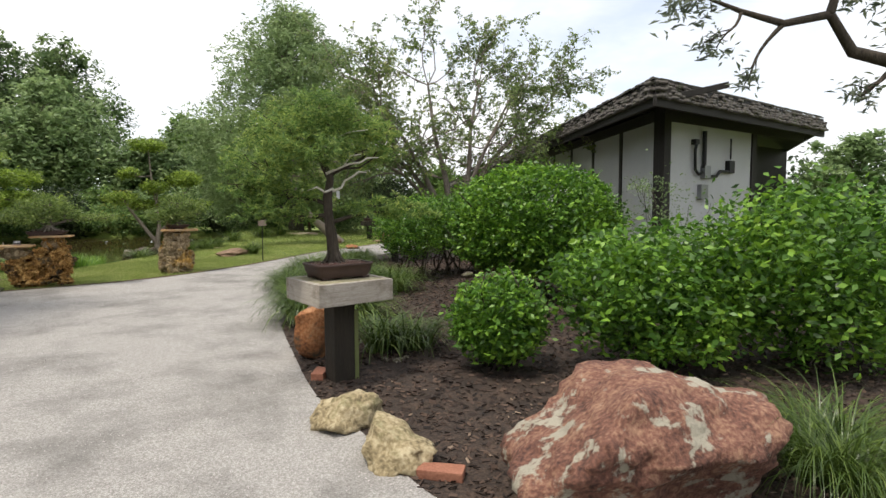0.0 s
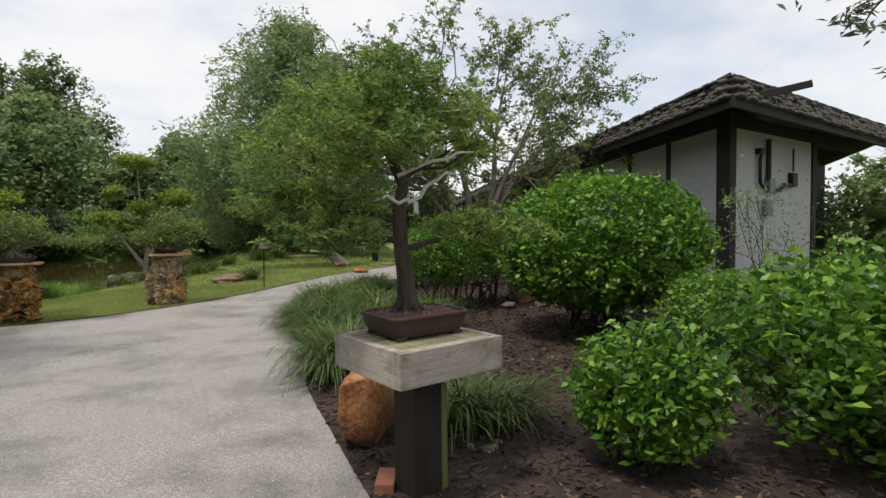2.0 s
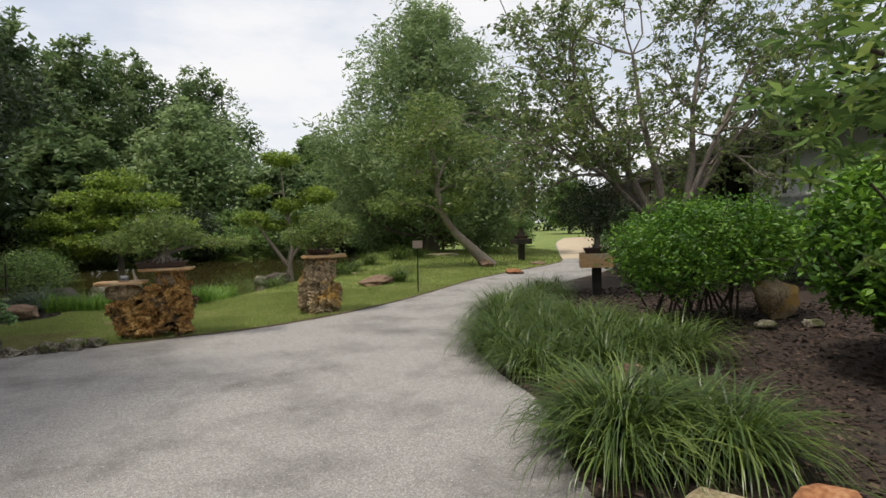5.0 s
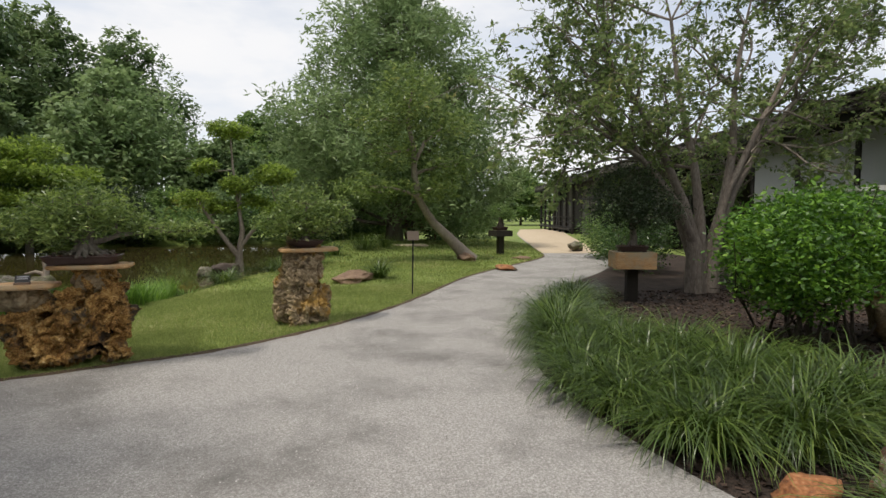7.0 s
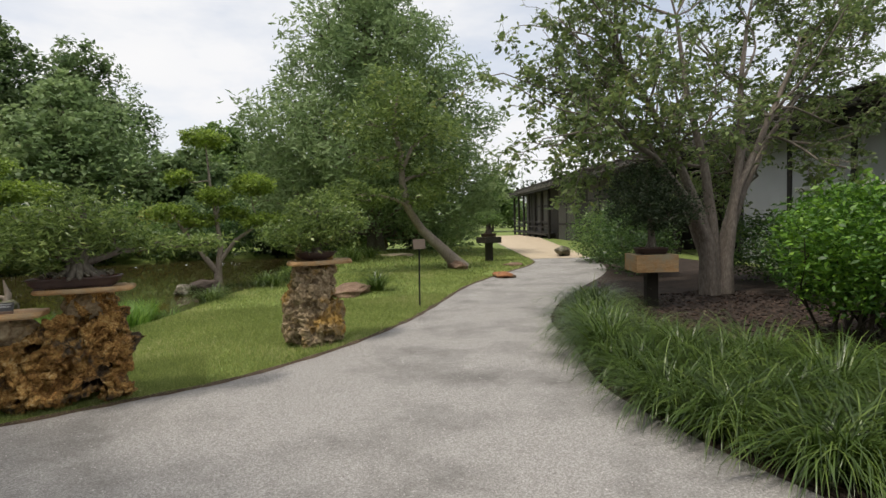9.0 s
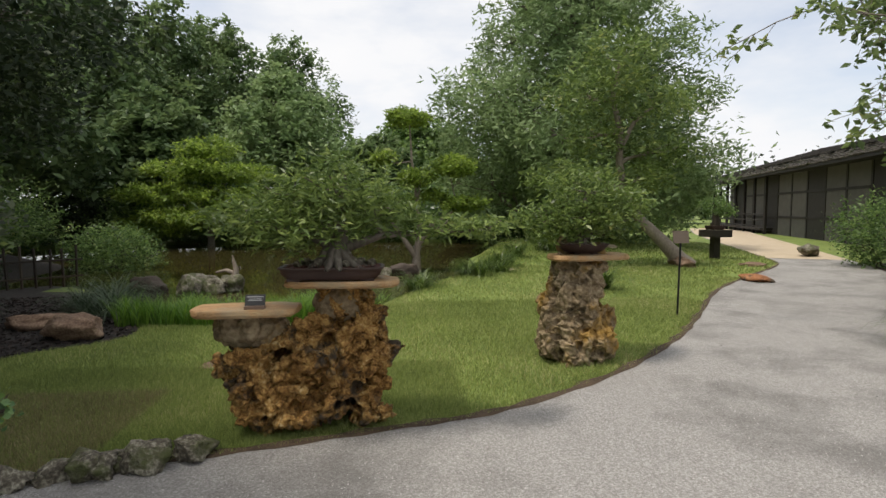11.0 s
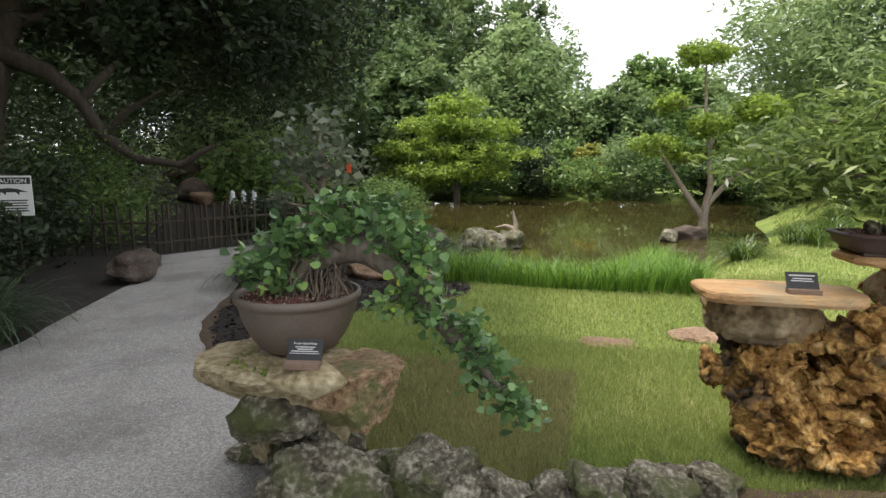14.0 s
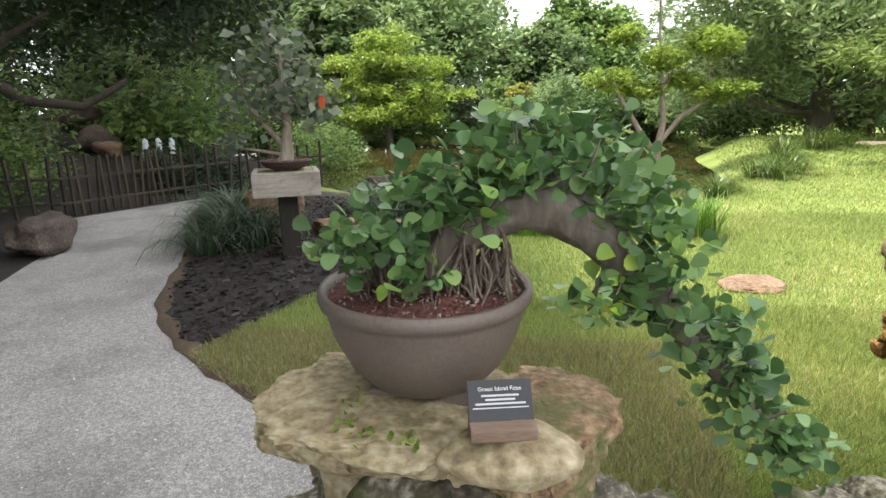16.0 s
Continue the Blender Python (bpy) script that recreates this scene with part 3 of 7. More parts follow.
def smooth_line(pts, n=6):
    """Catmull-Rom through the points."""
    P = np.array(pts, float)
    Q = np.vstack([2 * P[0] - P[1], P, 2 * P[-1] - P[-2]])
    out = []
    for i in range(1, len(Q) - 2):
        for k in range(n):
            t = k / n
            out.append(0.5 * (2 * Q[i] + (Q[i + 1] - Q[i - 1]) * t + (2 * Q[i - 1] - 5 * Q[i] + 4 * Q[i + 1] - Q[i + 2]) * t * t + (3 * Q[i] - Q[i - 1] - 3 * Q[i + 1] + Q[i + 2]) * t ** 3))
    return [tuple(p) for p in out] + [tuple(P[-1])]


# ---- the ground, pond, paths and beds ----
POND = smooth_line([(-6.4, 17.9), (-5.6, 16.6), (-4.4, 16.2), (-3.2, 16.5), (-2.5, 18.0), (-1.8, 19.9), (-0.7, 21.6), (0.2, 24.5), (1.2, 28.0), (3.4, 32.5), (3.0, 36.0), (-2.0, 38.5), (-9.0, 38.0), (-16.0, 35.0), (-18.0, 29.0), (-15.0, 24.5), (-12.2, 21.4), (-11.2, 18.9), (-10.4, 19.2), (-8.8, 20.4), (-7.2, 19.4), (-6.4, 17.9)])[:-1]
RIGHT_EDGE = smooth_line([(1.9, -7.0), (1.75, -1.0), (1.62, 1.2), (1.32, 2.0), (1.2, 2.9), (1.05, 3.8), (1.07, 5.3), (1.12, 6.5), (1.28, 7.2), (1.42, 7.9), (1.38, 8.6), (1.4, 9.4), (1.6, 10.6), (2.3, 12.0), (3.05, 13.6), (4.85, 15.6), (7.5, 18.0), (9.3, 20.4), (12.6, 26.5), (19.5, 40.0), (24.0, 48.0)])
LEFT_EDGE = smooth_line([(20.0, 48.0), (15.2, 38.8), (9.7, 26.0), (8.9, 24.0), (8.1, 22.3), (7.2, 21.2), (5.6, 19.7), (3.6, 17.7), (1.9, 15.4), (1.0, 14.25), (-0.15, 13.1), (-1.3, 12.3), (-2.2, 12.0), (-3.2, 11.72), (-4.3, 11.5), (-5.15, 11.52), (-5.7, 12.02), (-6.4, 12.5), (-7.1, 13.25), (-7.75, 14.6), (-8.6, 15.95), (-9.5, 17.9)])
SIDE_LEFT = smooth_line([(-10.45, 15.9), (-9.42, 15.05), (-8.9, 14.0), (-8.35, 12.85), (-8.0, 12.1), (-7.9, 10.5), (-8.2, 8.0), (-8.2, -7.0)])
PATH = RIGHT_EDGE + LEFT_EDGE + SIDE_LEFT
BED_A = [p for p in RIGHT_EDGE if -6 < p[1] < 22] + [(13.0, 22.0), (10.4, 12.0), (9.4, 8.8), (16.0, 9.4), (16.0, -6.0)]
BED_B = smooth_line([(-6.4, 12.5), (-6.2, 13.2), (-5.85, 14.2), (-5.2, 14.85), (-5.35, 15.6), (-6.2, 16.6), (-7.4, 18.4), (-9.4, 18.8)]) + [(-9.5, 17.9), (-8.6, 15.95), (-7.75, 14.6), (-7.1, 13.25)]
BED_C = SIDE_LEFT + [(-20.0, -6.0), (-20.0, 19.0), (-11.2, 17.6)]
WATER_Z = -0.28


def ground_z(X, Y):
    d = edge_distance(POND, X, Y)
    d = np.where(inside(POND, X, Y), -d, d)
    s = np.clip((0.9 - d) / 1.8, 0, 1)
    z = -0.62 * s * s * (3 - 2 * s)
    mound = 0.35 * np.exp(-((X - 2.6) ** 2 + (Y - 27.5) ** 2) / 14)
    hill = 1.6 * np.exp(-((X + 16) ** 2 + (Y - 24) ** 2) / 12)
    return z + mound + hill


def build_ground():
    xs = np.concatenate([[-900, -300, -120, -70, -45, -32], np.arange(-24, 12.01, 0.4), [16, 22, 32, 48, 80, 140, 320, 900]])
    ys = np.concatenate([[-900, -300, -100, -40, -15, -5], np.arange(0, 44.01, 0.4), [50, 60, 80, 130, 300, 900]])
    X, Y = np.meshgrid(xs, ys)
    Z = ground_z(X, Y)
    V = np.stack([X, Y, Z], -1).reshape(-1, 3)
    nx, ny = len(xs), len(ys)
    i, j = np.meshgrid(np.arange(nx - 1), np.arange(ny - 1))
    a = (j * nx + i).ravel()
    F = np.stack([a, a + 1, a + nx + 1, a + nx], 1)
    solo("ground", fast_mesh("ground", V, F, True), M["lawn"], (0, 0, 0), "mown green lawn sloping to the pond", "lawn", kind="structure")


build_ground()
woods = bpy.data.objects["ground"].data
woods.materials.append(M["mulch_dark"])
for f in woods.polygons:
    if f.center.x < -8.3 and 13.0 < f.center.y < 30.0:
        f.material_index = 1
polygon_sheet("water", POND, WATER_Z, M["water"], "dark still pond water reflecting trees", "pond")
polygon_sheet("path", PATH, 0.010, M["gravel"], "pale grey crushed-shell garden path with darker stains", "path")
polygon_sheet("planting_bed_east", BED_A, 0.006, M["mulch"], "brown bark mulch planting bed beside the path", "planting bed")
polygon_sheet("planting_bed_pond", BED_B, 0.006, M["mulch_dark"], "dark mulch planting bed by the pond", "planting bed")
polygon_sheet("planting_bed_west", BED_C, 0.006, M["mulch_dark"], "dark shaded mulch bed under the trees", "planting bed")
polygon_sheet("sand_apron", [(8.75, 23.6), (10.6, 22.8), (12.6, 26.5), (19.5, 40.0), (24.0, 48.0), (20.0, 48.0), (15.2, 38.8), (9.9, 26.4)], 0.016, M["sand"], "pale tan paved approach to the building", "path")


def edging():
    """A bare-soil lip between lawn and path."""
    line = np.array([p for p in LEFT_EDGE if p[1] < 27])
    d = np.gradient(line, axis=0)
    nrm = np.stack([-d[:, 1], d[:, 0]], 1) / np.linalg.norm(d, axis=1)[:, None]
    w = 0.05 + 0.03 * np.sin(np.arange(len(line)) * 2.3)
    a = line - nrm * w[:, None] * -0.5
    b2 = line - nrm * w[:, None] * 1.5
    V = np.concatenate([np.c_[a, np.full(len(a), 0.012)], np.c_[line - nrm * w[:, None] * 0.4, np.full(len(a), 0.030)], np.c_[b2, np.full(len(a), 0.004)]])
    k = len(line)
    i = np.arange(k - 1)
    F = np.concatenate([np.stack([i, i + 1, i + 1 + k, i + k], 1), np.stack([i + k, i + k + 1, i + 2 * k + 1, i + 2 * k], 1)])
    solo("lawn_edging", fast_mesh("lawn_edging", V, F, True), M["soil"], (0, 0, 0), "bare brown soil lip along the lawn", "edging", kind="structure")


edging()


# ---- the long low building ----
CORNER = Vector((9.5, 8.65, 0))
ALONG = Vector((0.326, 0.946, 0)).normalized()
FRONT = Vector((0.975, 0.222, 0)).normalized()
EAVE0, EAVE1, EAVE2 = Vector((8.0, 7.35, 3.55)), Vector((23.4, 51.8, 3.5)), Vector((15.6, 9.08, 3.5))
RIDGE0 = Vector((15.9, 11.9, 4.55))
RIDGE1 = RIDGE0 + ALONG * 33 + Vector((0, 0, 0.75))
BACK = Vector((20.6, 13.6, 3.5))


def turned(d):
    """Rotation that takes x to the level direction d."""
    return Matrix.Rotation(math.atan2(d.y, d.x), 4, "Z")


def slab_between(a, b, width, thick, up=Vector((0, 0, 1))):
    """A beam from a to b."""
    d = b - a
    bm = bmesh.new()
    box(bm, (d.length, width, thick), (0, 0, -thick / 2), 0.01)
    x = d.normalized()
    y = up.cross(x).normalized()
    z = x.cross(y)
    m3 = Matrix((x, y, z)).transposed().to_4x4()
    bmesh.ops.transform(bm, matrix=Matrix.Translation((a + b) / 2) @ m3, verts=bm.verts)
    return bm


def shingles(a, b, up_a, up_b, wide, course, thick, seed):
    """Overlapping wooden shingles on the plane between the eave a-b and the upper line up_a-up_b."""
    rng = np.random.default_rng(seed)
    V, F = [], []
    rows = int(max((up_a - a).length, (up_b - b).length) / course)
    nrm = (b - a).cross(up_a - a if (up_a - a).length > 0.1 else up_b - b).normalized()
    if nrm.z < 0:
        nrm = -nrm
    for r in range(rows):
        s0, s1 = r / rows, min(1.0, (r + 1.5) / rows)
        p0, q0 = a.lerp(up_a, s0), b.lerp(up_b, s0)
        p1, q1 = a.lerp(up_a, s1), b.lerp(up_b, s1)
        n = max(1, int((q0 - p0).length / wide))
        for k in range(n):
            k0, k1 = (k + 0.04) / n, (k + 0.96) / n
            j = rng.uniform(-0.12, 0.12) / rows
            lift = rng.uniform(0.6, 1.4) * thick
            c0, c1 = p0.lerp(q0, k0) - (p1 - p0) * j * rows, p0.lerp(q0, k1) - (p1 - p0) * j * rows
            d0, d1 = p1.lerp(q1, k0), p1.lerp(q1, k1)
            i = len(V)
            V += [c0 + nrm * 0.01, c1 + nrm * 0.01, c0 + nrm * (lift + 0.02), c1 + nrm * (lift + 0.02), d0 + nrm * 0.012, d1 + nrm * 0.012]
            F += [(i, i + 1, i + 3, i + 2), (i + 2, i + 3, i + 5, i + 4), (i, i + 2, i + 4, i), (i + 1, i + 5, i + 3, i + 1)]
    V = [tuple(v) for v in V]
    me = bpy.data.meshes.new("shingles")
    me.from_pydata(V, [], [tuple(dict.fromkeys(f)) for f in F])
    return me


def eave_stack(a, b, wide, seed):
    """Ragged layers of shingle ends along an eave."""
    rng = np.random.default_rng(seed)
    d = b - a
    n = int(d.length / wide)
    face = Vector((d.y, -d.x, 0)).normalized()
    if face.y > 0.3 or face.x > 0.5:
        face = -face
    V, F = [], []
    for row in range(5):
        for k in range(n):
            p = a + d * ((k + 0.5 + 0.5 * (row % 2)) / n)
            w, h, o = wide * 0.47, 0.028, rng.uniform(0.02, 0.10) + 0.05 * (2 - row) * 0.5
            z = -0.04 + row * 0.066 + rng.uniform(-0.012, 0.012)
            x = d.normalized()
            i = len(V)
            for sx in (-1, 1):
                for oy in (-0.25, o):
                    for sz in (-1, 1):
                        q = p + x * w * sx + face * oy
                        V.append((q.x, q.y, q.z + z + sz * h))
            F += [(i, i + 1, i + 3, i + 2), (i + 4, i + 6, i + 7, i + 5), (i + 2, i + 3, i + 7, i + 6), (i, i + 2, i + 6, i + 4), (i + 1, i + 5, i + 7, i + 3)]
    return fast_mesh("eave", V, F)


def build_building():
    t = thing("building", (0, 0, 0), "long low Japanese-style building, white plaster and black timber", "building", kind="structure")
    # walls
    lenA = 41.0
    bays = 20
    for k in range(bays):
        u0, u1 = lenA * k / bays, lenA * (k + 1) / bays
        open_bay = k in (5, 6, 7)
        mid = CORNER + ALONG * (u0 + u1) / 2
        if not open_bay:
            part("wall_panel", a_box((u1 - u0 - 0.14, 0.16, 3.4), (0, 0, 0), 0.0), M["plaster"] if k < 5 else M["shoji"] if k % 3 else M["timber"], t, at=Matrix.Translation(mid) @ turned(ALONG))
            if k > 8:
                part("rail", a_box((u1 - u0 - 0.14, 0.2, 0.12), (0, 0.02, 0.95), 0.005), M["timber"], t, at=Matrix.Translation(mid) @ turned(ALONG))
                part("rail", a_box((u1 - u0 - 0.14, 0.2, 0.12), (0, 0.02, 2.25), 0.005), M["timber"], t, at=Matrix.Translation(mid) @ turned(ALONG))
        part("post", a_box((0.16, 0.22, 3.55), (0, 0, 0), 0.008), M["timber"], t, at=Matrix.Translation(CORNER + ALONG * u0) @ turned(ALONG))
    part("recess_wall", a_box((lenA * 3 / bays + 0.4, 0.16, 3.4), (0, 0, 0), 0.0), M["timber"], t, "dark recessed entrance wall", at=Matrix.Translation(CORNER + ALONG * (lenA * 6.5 / bays) + Vector((0.946, -0.326, 0)) * 2.2) @ turned(ALONG))
    part("wall_panel", a_box((3.75, 0.16, 3.4), (0, 0, 0), 0.0), M["plaster"], t, at=Matrix.Translation(CORNER + FRONT * 2.0) @ turned(FRONT))
    part("corner_post", a_box((0.26, 0.26, 3.6), (0, 0, 0), 0.01), M["timber"], t, at=Matrix.Translation(CORNER) @ turned(FRONT))
    part("corner_post", a_box((0.24, 0.24, 3.6), (0, 0, 0), 0.01), M["timber"], t, at=Matrix.Translation(CORNER + FRONT * 4.0) @ turned(FRONT))
    part("return_wall", a_box((6.0, 0.16, 3.4), (0, 0, 0), 0.0), M["timber"], t, at=Matrix.Translation(CORNER + FRONT * 4.0 + ALONG * 3.1) @ turned(ALONG))
    for u in (5, 8):
        part("recess_side", a_box((2.4, 0.14, 3.4), (0, 0, 0), 0.0), M["timber"], t, at=Matrix.Translation(CORNER + ALONG * (lenA * u / bays) + Vector((0.946, -0.326, 0)) * 1.25) @ turned(Vector((0.946, -0.326, 0))))
    part("back_wall", a_box((6.0, 0.16, 3.5), (0, 0, 0), 0.0), M["timber"], t, "dark timber wall set back under the roof", at=Matrix.Translation(CORNER + FRONT * 7.1 + ALONG * 2.6) @ turned(FRONT))
    # eave beams and soffit
    for a, b2 in ((EAVE0, EAVE1), (EAVE0, EAVE2)):
        part("fascia", slab_between(a + Vector((0, 0, -0.12)), b2 + Vector((0, 0, -0.12)), 0.07, 0.2), M["timber"], t)
    lift = Vector((0, 0, 0.24))
    part("wall_plate", slab_between(CORNER + Vector((0, 0, 3.45)), CORNER + ALONG * lenA + Vector((0, 0, 3.45)), 0.26, 0.24), M["timber"], t)
    part("wall_plate", slab_between(CORNER + Vector((0, 0, 3.44)), CORNER + FRONT * 7 + Vector((0, 0, 3.44)), 0.26, 0.24), M["timber"], t)
    for k in range(26):
        u = 0.4 + k * 1.6
        e = EAVE0.lerp(EAVE1, min(1, u / 47))
        part("rafter", slab_between(e + Vector((0.05, 0.02, -0.09)), e + Vector((1.6, -0.5, 0.28)), 0.09, 0.12), M["timber"], t)
    # roof planes as thick sheets
    bm = bmesh.new()
    P = [EAVE0, EAVE1, EAVE2, RIDGE0, RIDGE1, BACK, RIDGE1 + Vector((6, 2, -1.6))]
    lo = [bm.verts.new(p - Vector((0, 0, 0.06))) for p in P]
    hi = [bm.verts.new(p + Vector((0, 0, 0.26))) for p in P]
    faces = [(0, 1, 4, 3), (0, 3, 2), (2, 3, 5), (3, 4, 6, 5), (1, 6, 4)]
    for f in faces:
        bm.faces.new([lo[i] for i in f])
        bm.faces.new([hi[i] for i in reversed(f)])
    for a, b2 in ((0, 1), (0, 2), (2, 5), (1, 6), (5, 6)):
        bm.faces.new([lo[a], lo[b2], hi[b2], hi[a]])
    bmesh.ops.recalc_face_normals(bm, faces=bm.faces)
    roof = part("roof", bm, M["timber"], t, "low hipped roof of worn grey shingles")
    cut = 0.42
    mid_e, mid_r = EAVE0.lerp(EAVE1, cut), RIDGE0.lerp(RIDGE1, cut)
    out = Vector((-0.06, -0.02, 0.26))
    part("shingles", shingles(EAVE0 + out, mid_e + out, RIDGE0 + lift, mid_r + lift, 0.2, 0.26, 0.03, 1), M["shingle"], roof, kind="stuff")
    part("shingles", shingles(mid_e + out, EAVE1 + out, mid_r + lift, RIDGE1 + lift, 0.45, 0.4, 0.04, 2), M["shingle"], roof, kind="stuff")
    part("shingles", shingles(EAVE0 + out, EAVE2 + out, RIDGE0 + lift, RIDGE0 + FRONT * 0.2 + lift, 0.2, 0.2, 0.03, 3), M["shingle"], roof, kind="stuff")
    for a, b3, wide, seed in ((EAVE0, mid_e, 0.2, 21), (mid_e, EAVE1, 0.5, 22), (EAVE0, EAVE2, 0.2, 23)):
        part("eave_shingles", eave_stack(a, b3, wide, seed), M["shingle"], roof, "stacked ragged shingle ends", kind="stuff")
    part("ridge_beam", slab_between(RIDGE0 + ALONG * 0.3 + Vector((0, 0, 0.14)), RIDGE0.lerp(RIDGE1, 0.98) + Vector((0, 0, 0.14)), 0.3, 0.2), M["shingle"], t)
    part("ridge_board", slab_between(EAVE0.lerp(RIDGE0, 0.2) + Vector((0, 0, 0.1)), RIDGE0 + Vector((0, 0, 0.1)), 0.3, 0.1), M["shingle"], t)
    for k in range(3, 6):
        p = RIDGE0 + ALONG * (2 + 5.2 * k) + Vector((0, 0, 0.34))
        part("ridge_log", slab_between(p - Vector((0.9, -0.3, -0.1)), p + Vector((0.9, -0.3, 0.1)), 0.2, 0.2), M["timber"], t)
    # veranda at the far end
    for k in range(7):
        p = EAVE0.lerp(EAVE1, 0.70 + 0.045 * k) + Vector((0.35, -0.1, 0))
        part("veranda_post", a_box((0.14, 0.14, p.z - 0.05), (0, 0, 0), 0.008), M["timber"], t, at=Matrix.Translation((p.x, p.y, 0)))
    a, b2 = EAVE0.lerp(EAVE1, 0.70), EAVE0.lerp(EAVE1, 0.97)
    for z in (0.45, 0.8, 1.15):
        part("veranda_rail", slab_between(Vector((a.x + 0.35, a.y, z)), Vector((b2.x + 0.35, b2.y, z)), 0.06, 0.07), M["timber"], t)
    part("veranda_floor", slab_between(Vector((a.x + 0.9, a.y, 0.3)), Vector((b2.x + 0.9, b2.y, 0.3)), 1.3, 0.14), M["timber"], t)


build_building()


def on_front(u, z, out=0.1):
    """A place on the front wall, u metres from the corner."""
    p = CORNER + FRONT * u + Vector((0.222, -0.975, 0)) * out
    return Vector((p.x, p.y, z))


def build_meters():
    t = thing("electric_meter", on_front(1.7, 1.75), "dark conduits, meter and grey boxes on the white wall", "meter", yaw=math.degrees(math.atan2(FRONT.y, FRONT.x)))
    def run(pts, r):
        return tubes([[(u, -0.05, z, r) for u, z in pts]], 8)
    part("conduit", run([(-0.55, 1.15), (-0.62, 1.0), (-0.6, 0.55), (-0.45, 0.45), (-0.3, 0.5)], 0.035), M["metal_dark"], t)
    part("conduit", run([(-0.22, 1.45), (-0.22, 0.6)], 0.05), M["metal_dark"], t)
    part("conduit", run([(0.0, 0.42), (0.35, 0.42), (0.5, 0.55), (0.9, 0.55)], 0.035), M["metal_dark"], t)
    part("conduit", run([(1.0, 0.85), (1.0, 1.35)], 0.02), M["metal_dark"], t)
    part("meter_box", a_box((0.26, 0.16, 0.3), (-0.12, -0.02, 0.36), 0.015), M["metal_grey"], t)
    part("junction_box", a_box((0.3, 0.14, 0.34), (-0.22, -0.02, -0.12), 0.012), M["metal_grey"], t)
    part("breaker_box", a_box((0.26, 0.14, 0.3), (1.02, -0.02, 0.52), 0.012), M["metal_dark"], t)
    part("lamp_head", a_box((0.16, 0.14, 0.12), (-0.6, -0.03, 1.12), 0.02), M["metal_dark"], t)


build_meters()


def build_hose():
    t = thing("garden_hose", (7.5, 6.05, 0), "teal garden hose coiled beside the wall", "hose")
    coil = []
    for k in range(97):
        a = 2 * math.pi * k / 24
        r = 0.20 + 0.012 * math.sin(k * 1.3)
        coil.append((math.cos(a) * r, 0.03 * (k / 24 - 2), 0.24 + math.sin(a) * r, 0.014))
    part("coil", tubes([coil], 8), M["hose_teal"], t, "teal rubber coil")
    part("tail", tubes([[(0.2, 0.06, 0.24, 0.014), (0.24, 0.1, 0.1, 0.014), (0.4, 0.16, 0.016, 0.014), (0.8, 0.1, 0.014, 0.014)]], 8), M["hose_teal"], t)
    t = thing("basket", (8.1, 6.75, 0), "tan woven basket with an arched handle", "basket")
    bm = bmesh.new()
    bmesh.ops.create_cone(bm, cap_ends=True, segments=24, radius1=0.2, radius2=0.27, depth=0.32)
    bmesh.ops.translate(bm, vec=(0, 0, 0.16), verts=bm.verts)
    part("body", bm, M["wood_tan"], t)
    part("handle", tubes([[(0.26 * math.cos(a * math.pi / 12), 0, 0.31 + 0.34 * math.sin(a * math.pi / 12), 0.014) for a in range(13)]], 8), M["wood_tan"], t)


build_hose()


# ---- display stands, pots and bonsai ----
def timber_stand(loc, yaw, side, top, deep, post_w, label, group="bonsai display stands", wood=None, slats=14, post_h=None):
    """A plank box with a slatted top on one stout post."""
    wood = wood or M["wood_grey"]
    t = thing("display_stand", loc, label, "stand", group, yaw=yaw)
    th = 0.045
    z = top - deep
    for k, (sx, sy, x, y) in enumerate(((side, th, 0, -side / 2 + th / 2), (side, th, 0, side / 2 - th / 2), (th, side - 2 * th - 0.004, -side / 2 + th / 2, 0), (th, side - 2 * th - 0.004, side / 2 - th / 2, 0))):
        bm = bmesh.new()
        box(bm, (max(sx, sy), th, deep), (0, 0, 0), 0.006)
        wobble(bm, 0.003, 9, k)
        part("side_board", bm, wood, t, at=pose(x, y, z, 0, 0, 0 if sx > sy else 90))
    w = (side - 2 * th) / slats
    for k in range(slats):
        part("slat", a_box((side - 2 * th - 0.006, w * 0.82, 0.03), (0, 0, 0), 0.004), M["wood_slat"], t, at=pose(0, -side / 2 + th + (k + 0.5) * w, top - 0.034, 0, 0, 0))
    part("post", a_box((post_w, post_w, z + 0.06), (0, 0, 0), 0.012), M["post"], t, "dark creosoted timber post")
    part("bearer", a_box((side - 2 * th - 0.01, 0.09, 0.09), (0, 0, z + 0.03), 0.006), M["post"], t)
    return t


